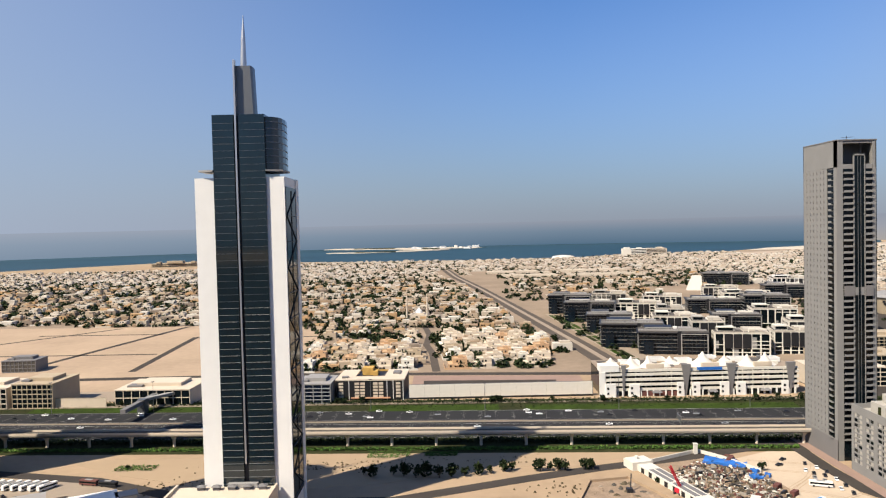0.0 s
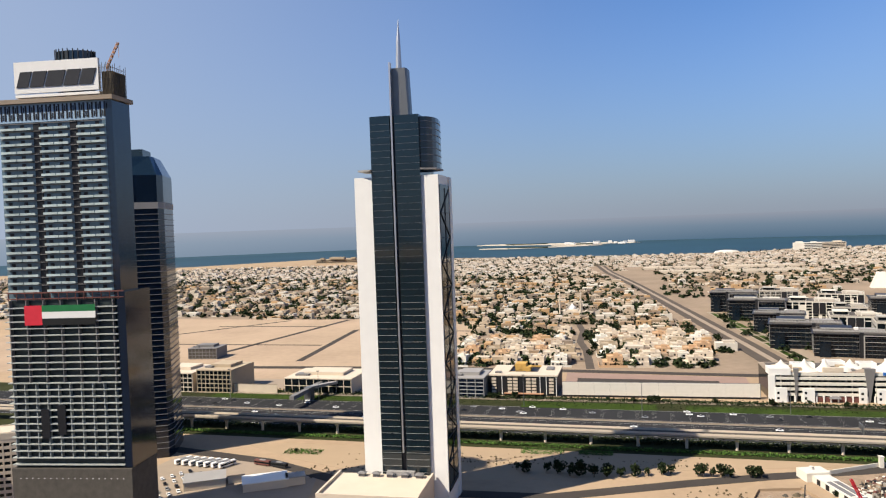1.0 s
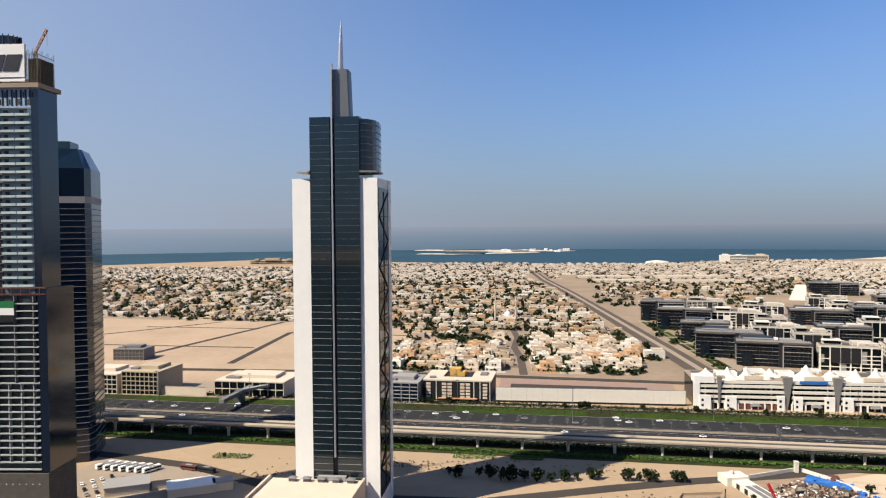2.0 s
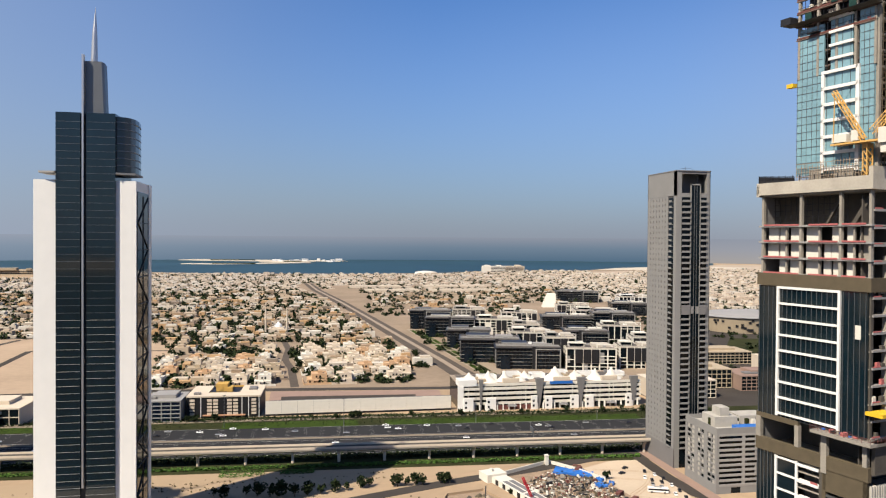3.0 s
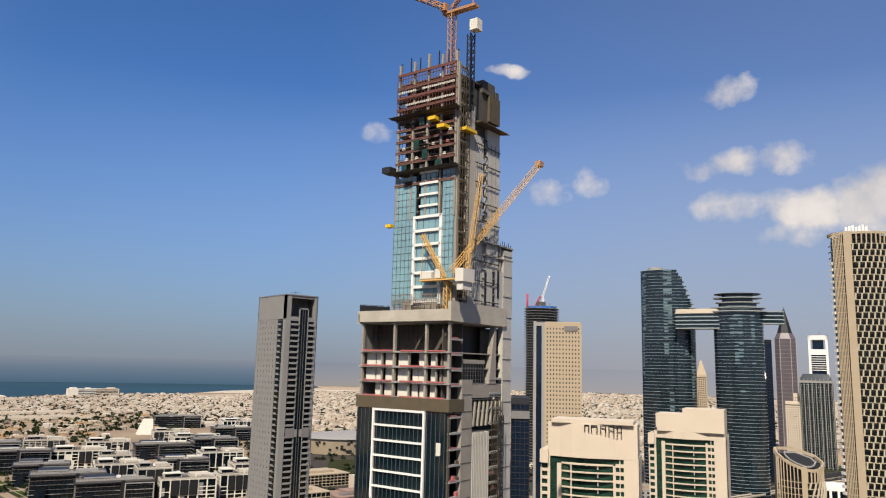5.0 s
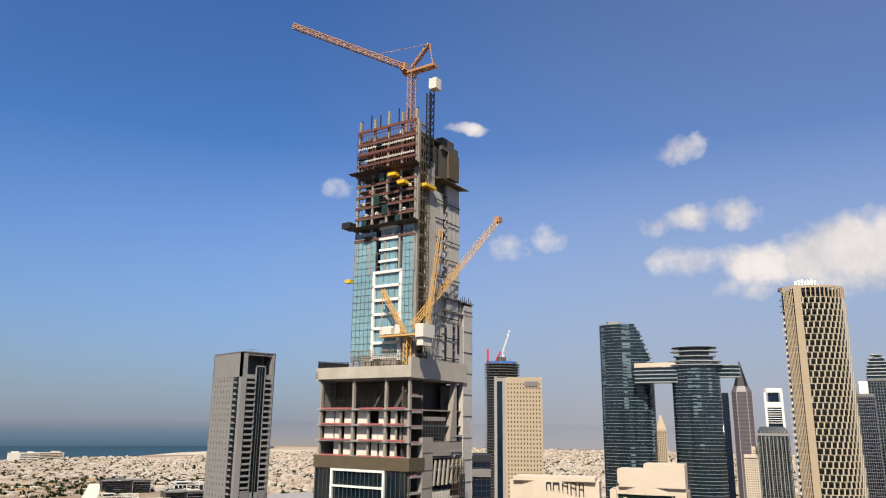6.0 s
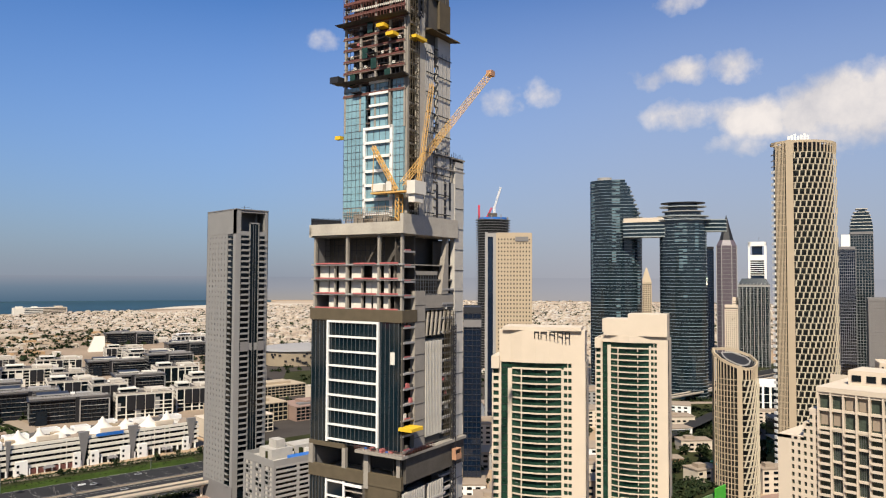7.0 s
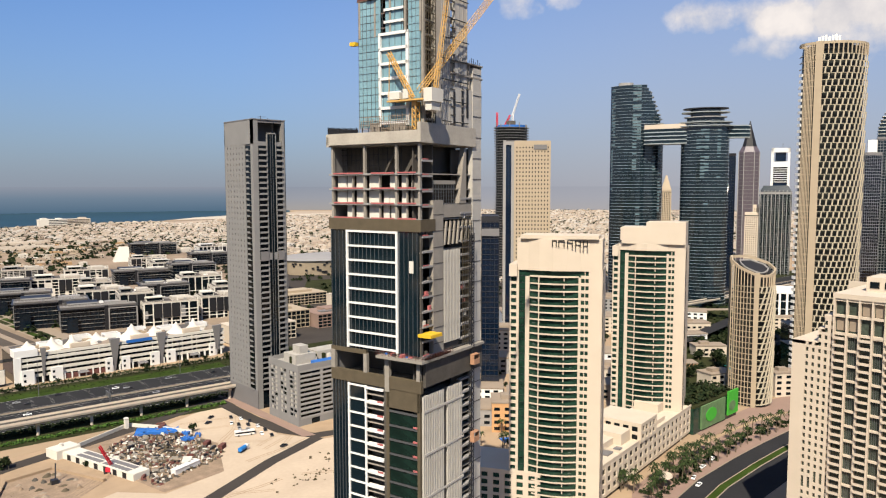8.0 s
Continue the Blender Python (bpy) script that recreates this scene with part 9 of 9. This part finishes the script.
def building_site():
    patch("site_ground", [(112, 408), (128, 428), (152, 434), (170, 412), (176, 375), (160, 335), (128, 330)], 0.08, EARTH, "brown churned earth of the building site", "ground")
    t = thing("site_wall", "pale site wall round the rubble", "wall")
    for a, b in (((112, 418), (150, 438)), ((150, 438), (160, 424)), ((160, 424), (172, 400))):
        part("panel", Shape().beam((*a, 1.1), (*b, 1.1), 0.6, 2.2), WHITE_CLOTH, t)
    s = thing("site_shed", "long white flat-roofed shed beside the rubble", "shed", at(104, 416, 0, -74))
    part("wall", Shape().box(0, 66, 0, 9, 0, 3.4).box(-2, 8, -3, 10, 0, 4.6), WHITE_CLOTH, s)
    for x0, x1 in ((18, 38), (40, 60)):
        parts("roof_strip", Shape().box(x0, x1, 1.2, 3.8, 3.4, 3.6).box(x0, x1, 5.0, 7.8, 3.4, 3.6), GREY_CLAD, s)
    for k in range(7):
        part("door_opening", Shape().box(12 + k * 7.6, 15 + k * 7.6, -0.12, 0.1, 0.2, 3.0), DARK_CLAD, s)
    part("tank", Shape().tube([(2, 3, 4.6), (2, 3, 6.2)], [1.1, 1.1], 10), WHITE_CLOTH, s)
    for x, y, w, d, a, m in ((140, 346, 16, 3, 20, WHITE), (150, 352, 8, 4, 60, WHITE_CLOTH), (147, 434, 2, 2.6, 0, WHITE_CLOTH)):
        s = thing("site_cabin", "pale flat-roofed site cabin", "cabin", at(x, y, 0, a), "site cabins")
        part("wall", Shape().box(0, w, 0, d, 0, 2.6 if w > 4 else 6), m, s)
        part("roof", Shape().box(-.2, w + .2, -.2, d + .2, 2.6 if w > 4 else 6, 2.8 if w > 4 else 6.3), m, s)
    rng = random.Random(14)
    mats = [EARTH, DARK_CONCRETE, DARK_CLAD, BROWN_BAND, CONCRETE, WHITE_CLOTH, RUST, DARK_CONCRETE]
    heaps = [Shape() for _ in mats]
    for k in range(2100):
        a, b = rng.random(), rng.random()
        x = 116 + a * 50 + b * 12
        y = 410 - b * 72 + a * 20
        if x > 172 or (x < 150 and y > 395 + (x - 116) * 1.0) or rng.random() < 0.25 * abs(math.sin(x * .21) * math.cos(y * .17)):
            continue
        i = rng.randrange(len(mats))
        w, d, h = rng.uniform(0.5, 2.2) * rng.choice((1, 1, 2.6)), rng.uniform(0.25, 1.5), rng.uniform(0.15, 1.1) * rng.choice((0.5, 1, 1.6))
        an = rng.uniform(0, 3.14)
        c, sn = math.cos(an), math.sin(an)
        poly = [(x + px * c - py * sn, y + px * sn + py * c) for px, py in rect(-w / 2, w / 2, -d / 2, d / 2)]
        heaps[i].prism(poly, 0, h, [(x + (p[0] - x) * .8, y + (p[1] - y) * .8) for p in poly])
    for m, s in zip(mats, heaps):
        tagged(part("rubble", s, m), "scattered rubble, boards and stacked site material", "rubble", "", "stuff")
    for x, y, w, d, a in ((156, 418, 17, 11, -30), (164, 412, 9, 8, -30), (170, 402, 5, 4, 40), (166, 392, 5, 6, 10), (173, 394, 4, 3, 60)):
        s = Shape()
        r2 = random.Random(int(x * y))
        n = 6
        z = [[r2.uniform(0.8, 2.2) for _ in range(n + 1)] for _ in range(n + 1)]
        for i in range(n):
            for j in range(n):
                q = [((ii - n / 2) * w / n, (jj - n / 2) * d / n, z[ii][jj]) for ii, jj in ((i, j), (i + 1, j), (i + 1, j + 1), (i, j + 1))]
                s.quad(*q)
        for i in range(n):
            for e in (0, n):
                p, q = ((i - n / 2) * w / n, (e - n / 2) * d / n), ((i + 1 - n / 2) * w / n, (e - n / 2) * d / n)
                s.quad((*p, 0), (*q, 0), (*q, z[i + 1][e]), (*p, z[i][e]))
                p, q = ((e - n / 2) * w / n, (i - n / 2) * d / n), ((e - n / 2) * w / n, (i + 1 - n / 2) * d / n)
                s.quad((*p, 0), (*q, 0), (*q, z[e][i + 1]), (*p, z[e][i]))
        o = part("tarpaulin", s, BLUE_PAINT)
        o.matrix_world = at(x, y, 0, a)
        tagged(o, "crumpled blue tarpaulin over stacked material", "tarpaulin")
    for x, y in ((170, 376), (174, 366), (163, 420)):
        o = part("container", Shape().box(-2.6, 2.6, -1.2, 1.2, 0, 2.3).box(-2.5, 2.5, -1.25, 1.25, 2.3, 2.4), RUST)
        o.matrix_world = at(x, y, 0.1, 40)
        tagged(o, "rusty red container at the site edge", "container")
    e = thing("mobile_crane", "red crawler crane among the rubble", "crane", at(118, 372, 0, 40))
    part("tracks", Shape().box(-2.6, 2.6, -1.9, -1.1, 0, 1.0).box(-2.6, 2.6, 1.1, 1.9, 0, 1.0), DARK_METAL, e)
    part("cab", Shape().box(-2.2, 2.2, -1.3, 1.3, 1.0, 3.2), RED_PAINT, e)
    j = Shape()
    lattice(j, (1.5, 0, 2.6), (-5, 2, 15), 0.9, 1.6, 0.16)
    part("jib", j, RED_PAINT, e)
    # open pit
    p = thing("excavation", "open shallow excavation with earth banks and a drilling rig", "pit")
    part("pit_floor", Shape().prism([(76, 392), (98, 396), (112, 362), (92, 346), (66, 366)], 0.03, 0.12), EARTH, p)
    for a, b in (((76, 392), (98, 396)), ((98, 396), (112, 362)), ((66, 366), (76, 392))):
        part("bank", Shape().beam((*a, 0.7), (*b, 0.7), 1.6, 1.5), SAND, p)
    r3 = random.Random(3)
    for k in range(26):
        x, y = r3.uniform(78, 104), r3.uniform(360, 390)
        part("earth_clod", Shape().prism(ellipse(r3.uniform(.8, 2.6), r3.uniform(.6, 2), 7, x, y), 0.1, r3.uniform(.5, 1.6), ellipse(.5, .4, 7, x, y)), r3.choice([DARK_CONCRETE, BROWN_BAND, EARTH, PAVING]), p)
    part("rig", Shape().beam((94, 376, 0), (95, 378, 9), 0.5).box(92, 95, 374, 377, 0, 2.2), DARK_METAL, p)


building_site()

def sand_marks():
    """Tyre tracks and dry tufts on the open ground."""
    rng = random.Random(51)
    s, tufts = Shape(), []
    for _ in range(46):
        x, y, a = rng.uniform(-150, 250), rng.uniform(300, 445), rng.uniform(-0.6, 0.9)
        n = rng.randrange(5, 12)
        for k in range(n):
            a += rng.uniform(-0.12, 0.12)
            dx, dy = math.cos(a) * 6, math.sin(a) * 6
            for o in (-0.9, 0.9):
                px, py = x - math.sin(a) * o, y + math.cos(a) * o
                s.quad((px, py - 0.25, 0.125), (px + dx, py + dy - 0.25, 0.125), (px + dx, py + dy + 0.25, 0.125), (px, py + 0.25, 0.125))
            x, y = x + dx, y + dy
    tagged(part("tyre_tracks", s, SAND), "faint tyre tracks pressed into the sand", "tracks", "", "stuff")
    for cx, cy, n, q in ((-120, 430, 60, 16), (-70, 425, 70, 18), (-20, 430, 40, 16), (40, 432, 30, 12), (190, 300, 40, 14), (215, 318, 30, 10), (-150, 400, 50, 14), (60, 380, 40, 14)):
        tufts += [(cx + rng.gauss(0, q), cy + rng.gauss(0, q * 0.35), rng.uniform(0.25, 0.7)) for _ in range(n)]
    far_clumps("dry_tufts", "dry brown tufts and litter on the sand", tufts, 61, DRY_LEAF)


DRY_LEAF = islands("dry_scrub", [(0.10, 0.075, 0.04), (0.06, 0.055, 0.025), (0.14, 0.10, 0.06)], 0.9, 0.3, 0.5)
sand_marks()

# ---- boulevard ----
BLVD = [(216, 60), (244, 100), (266, 132), (281, 150), (298, 161), (323, 164.8), (362, 166.3), (395, 166.3), (425, 165.3), (500, 152), (620, 112)]


def offset(pts, d):
    out = []
    ps = [Vector(p) for p in pts]
    for i, p in enumerate(ps):
        t = (ps[min(i + 1, len(ps) - 1)] - ps[max(i - 1, 0)]).normalized()
        out.append((p.x - t.y * d, p.y + t.x * d))
    return out


road_strip("road", BLVD, 9.5, 0.16, ASPHALT, "dark asphalt boulevard in a gentle curve")
road_strip("road", offset(BLVD, -17.5), 16, 0.15, ASPHALT, "second carriageway of the boulevard")
road_strip("lawn", offset(BLVD, -7.2), 3.4, 0.3, GRASS, "grass median of the boulevard", "lawn")
for d in (-5.2, -9.2, 5.1):
    road_strip("kerb", offset(BLVD, d), 0.5, 0.36, PAVING, "pale kerb of the boulevard", "kerb")
road_strip("pavement", offset(BLVD, 15.5), 20, 0.22, PINK_PAVING, "paved walk with palms beside the boulevard", "pavement")
patch("pavement", [(380, 196), (440, 192), (520, 172), (560, 190), (470, 206), (385, 206)], 0.3, PINK_PAVING, "pinkish plaza paving before the green board", "pavement")
rng = random.Random(6)
pts, _ = arc(offset(BLVD, 9), 50)
pts2, _ = arc(offset(BLVD, 17), 46)
for p, d in pts[16:] + pts2[12:]:
    PALM_SPOTS.append((p.x + rng.uniform(-1.5, 1.5), p.y + rng.uniform(-1.5, 1.5), rng.uniform(0.75, 1.1)))
for k in range(40):
    PALM_SPOTS.append((rng.uniform(283, 380), rng.uniform(173, 190), rng.uniform(0.7, 1.0)))
walk_green = []
for p, d in arc(offset(BLVD, 14), 120)[0][30:100]:
    for _ in range(3):
        walk_green.append((p.x + rng.uniform(-5, 5), p.y + rng.uniform(-4, 7), rng.uniform(0.8, 1.9)))
far_clumps("walk_shrubs", "dark green shrubs and low trees along the palm walk", walk_green, 23)
for x, y, a in ((316, 166, 8), (352, 178, 10), (322, 172, 20), (432, 167, -6), (338, 176, 5)):
    put_car(0, x, y, a, 0.2)
k = thing("round_canopy", "cream round canopy over an entrance beside the palms", "canopy", at(303, 177))
part("roof", Shape().prism(ellipse(5, 4, 20), 5, 5.8, ellipse(4.6, 3.6, 20)), CREAM, k)
part("post", Shape().tube([(0, 0, 0), (0, 0, 5)], [0.9, 0.9], 10), PAVING, k)


def green_board():
    t = thing("billboard_building", "dark glass pavilion with a large green advertising board", "billboard", at(386, 203, 0, 1))
    part("body", Shape().box(-6, 48, 1, 24, 0, 15), GLASS_GREEN, t)
    part("board", Shape().box(2, 31, 0, 1, 1.5, 15.0), GREEN_LIGHT, t, "pale green printed board")
    part("board", Shape().box(34, 47, -0.5, 0.5, 3, 17.5), LIME, t, "bright green printed board")
    part("board_mark", Shape().prism(ellipse(6.5, 4.0, 24, 13, 0), -0.3, 0), LIME, t).matrix_local = Matrix(((1, 0, 0, 0), (0, 0, 1, 0), (0, 1, 0, 8.5), (0, 0, 0, 1)))
    part("board_mark", Shape().prism(ellipse(4.0, 3.0, 24, 39, 0), -0.8, -0.5), GREEN_LIGHT, t).matrix_local = Matrix(((1, 0, 0, 0), (0, 0, 1, 0), (0, 1, 0, 8.5), (0, 0, 0, 1)))
    part("roof_garden", Shape().box(-6, 48, 1, 24, 15, 15.8), SCRUB, t)


GREEN_LIGHT = material("pale_green_board", (0.10, 0.17, 0.075), 0.6, var=0.35, scale=0.25)
green_board()
hedge("roof_planting", "dark planting on the pavilion roof", 382, 432, 206, 226, 3.5, 900, 12, at(0, 0, 15.5), 1.0)


def downtown_garden():
    """Low pavilions, trees and raised roads behind the cream towers."""
    patch("lawn", [(430, 215), (540, 215), (640, 270), (600, 330), (470, 300), (400, 250)], 0.2, SCRUB, "shaded garden ground with trees", "garden")
    patch("lawn", [(640, 275), (900, 335), (960, 420), (820, 470), (640, 400), (480, 345), (400, 300), (470, 303), (600, 333)], 0.18, SCRUB, "dark garden ground below the hotels", "garden")
    patch("water_pool", [(520, 262), (548, 258), (552, 270), (524, 275)], 0.4, POOL, "turquoise pool among the low buildings", "pool")
    patch("water_pool", [(668, 372), (700, 360), (704, 370), (672, 384)], 0.4, POOL, "turquoise pool below the hotels", "pool")
    patch("water_pool", [(292, 268), (306, 262), (309, 268), (295, 275)], 0.4, BLUE_PAINT, "blue pool beside the palm court", "pool")
    road_strip("road", [(420, 330), (520, 320), (620, 330), (760, 350), (900, 380)], 14, 7.0, ASPHALT, "raised road on a wall behind the garden")
    road_strip("road", [(560, 200), (700, 300), (860, 420), (1000, 500), (1400, 620)], 16, 0.2, ASPHALT, "road beneath the far towers")
    road_strip("viaduct_road", [(1000, 640), (1120, 560), (1230, 520), (1330, 560), (1500, 640)], 14, 12, PAVING, "curved pale flyover far off")
    road_strip("viaduct_road", [(700, 420), (800, 340), (900, 330), (1020, 360)], 12, 9, PAVING, "curved pale ramp below the hotels")
    rng = random.Random(17)
    garden = [(560, 300, 26, 14, 9, -40, CREAM), (590, 340, 36, 16, 8, -30, WHITE), (640, 360, 30, 20, 10, -40, CREAM), (560, 340, 20, 12, 6, -20, SAND_STONE), (500, 285, 18, 12, 7, -40, ORANGE),
              (620, 250, 40, 20, 26, -50, GLASS_STEEL), (700, 330, 60, 12, 12, -40, CREAM), (470, 240, 22, 14, 12, -20, CREAM), (560, 225, 30, 16, 22, -45, GREEN_GLASSY), (490, 205, 22, 12, 16, -35, CREAM)]
    court = [(505, 198, 18, 12, 13, -35, RUST), (680, 410, 50, 26, 12, -60, WHITE), (420, 300, 34, 22, 14, -45, CREAM), (450, 350, 40, 26, 12, -46, WHITE), (390, 290, 22, 18, 10, -45, PAVING),
              (300, 285, 26, 20, 17, -45, ORANGE_WALL), (330, 300, 20, 20, 13, -45, ORANGE_WALL), (345, 280, 24, 20, 9, -45, CREAM), (290, 310, 34, 22, 10, -45, LIGHT_GREY), (420, 420, 60, 30, 24, -46, CREAM)]
    beyond = [(380, 395, 44, 24, 12, -46, LIGHT_GREY), (330, 345, 30, 22, 8, -46, WHITE), (520, 480, 70, 40, 18, -40, WHITE), (620, 520, 60, 30, 14, -40, CREAM), (560, 440, 60, 30, 16, -46, CREAM),
              (660, 470, 50, 40, 20, -50, LIGHT_GREY), (860, 560, 70, 40, 22, -50, CREAM), (960, 520, 60, 40, 26, -55, LIGHT_GREY), (270, 420, 60, 30, 9, -5, CREAM)]
    for x, y, w, d, h, a, m in garden + court + beyond:
        b = thing("low_building", "low flat-roofed building among roads and gardens", "building", at(x, y, 0, a), "low downtown buildings")
        part("wall", Shape().box(0, w, 0, d, 0, h), m, b)
        part("roof", Shape().box(-.4, w + .4, -.4, d + .4, h, h + .7).box(w * .2, w * .5, d * .3, d * .7, h + .7, h + 3), PAVING, b)
        n = max(2, int(w / 6))
        win = Shape().box(0, 3.2, -0.15, 0.15, 0, 1.8).mesh("window", GLASS_DARK)
        for i in range(n):
            for j in range(max(1, int(h / 4))):
                piece("window", win, b, at(1.2 + i * (w - 2) / n, 0, 1.4 + j * 3.8))
    for _ in range(95):
        x, y = rng.uniform(420, 640), rng.uniform(215, 330)
        TREE_SPOTS.append((x, y, rng.randrange(3), rng.uniform(0.8, 1.5)))
    for _ in range(22):
        PALM_SPOTS.append((rng.uniform(275, 330), rng.uniform(255, 285), rng.uniform(0.7, 1.0)))
    tr = [(rng.uniform(260, 1000), rng.uniform(300, 520), rng.uniform(1.5, 3.2)) for _ in range(500)]
    tr += [(rng.uniform(430, 900), rng.uniform(215, 420), rng.uniform(1.8, 3.6)) for _ in range(420)]
    far_clumps("street_trees", "green trees between downtown roads and buildings", [p for p in tr if p[1] < 480 - 0.058 * p[0]], 19)


POOL = material("pool_water", (0.03, 0.30, 0.32), 0.1, var=0.1)
GREEN_GLASSY = GLASS_GREEN
ORANGE_WALL = material("orange_render", (0.50, 0.28, 0.13), 0.85, var=0.1)
downtown_garden()

# ---- plant the trees ----
placed = set()
for x, y, k, q in TREE_SPOTS:
    m = at(x, y, 0, (x * 37 + y * 11) % 360) @ Matrix.Diagonal((q, q, q, 1))
    if k not in placed:
        TREES[k].matrix_world = m
        placed.add(k)
    else:
        c = copy_thing(TREES[k], at(x, y, 0, (x * 37 + y * 11) % 360))
        c.scale = (q, q, q)
for i, (x, y, q) in enumerate(PALM_SPOTS):
    if i == 0:
        PALM.matrix_world = at(x, y)
    else:
        c = copy_thing(PALM, at(x, y, 0, (x * 37 + y * 11) % 360))
        c.scale = (q, q, q)
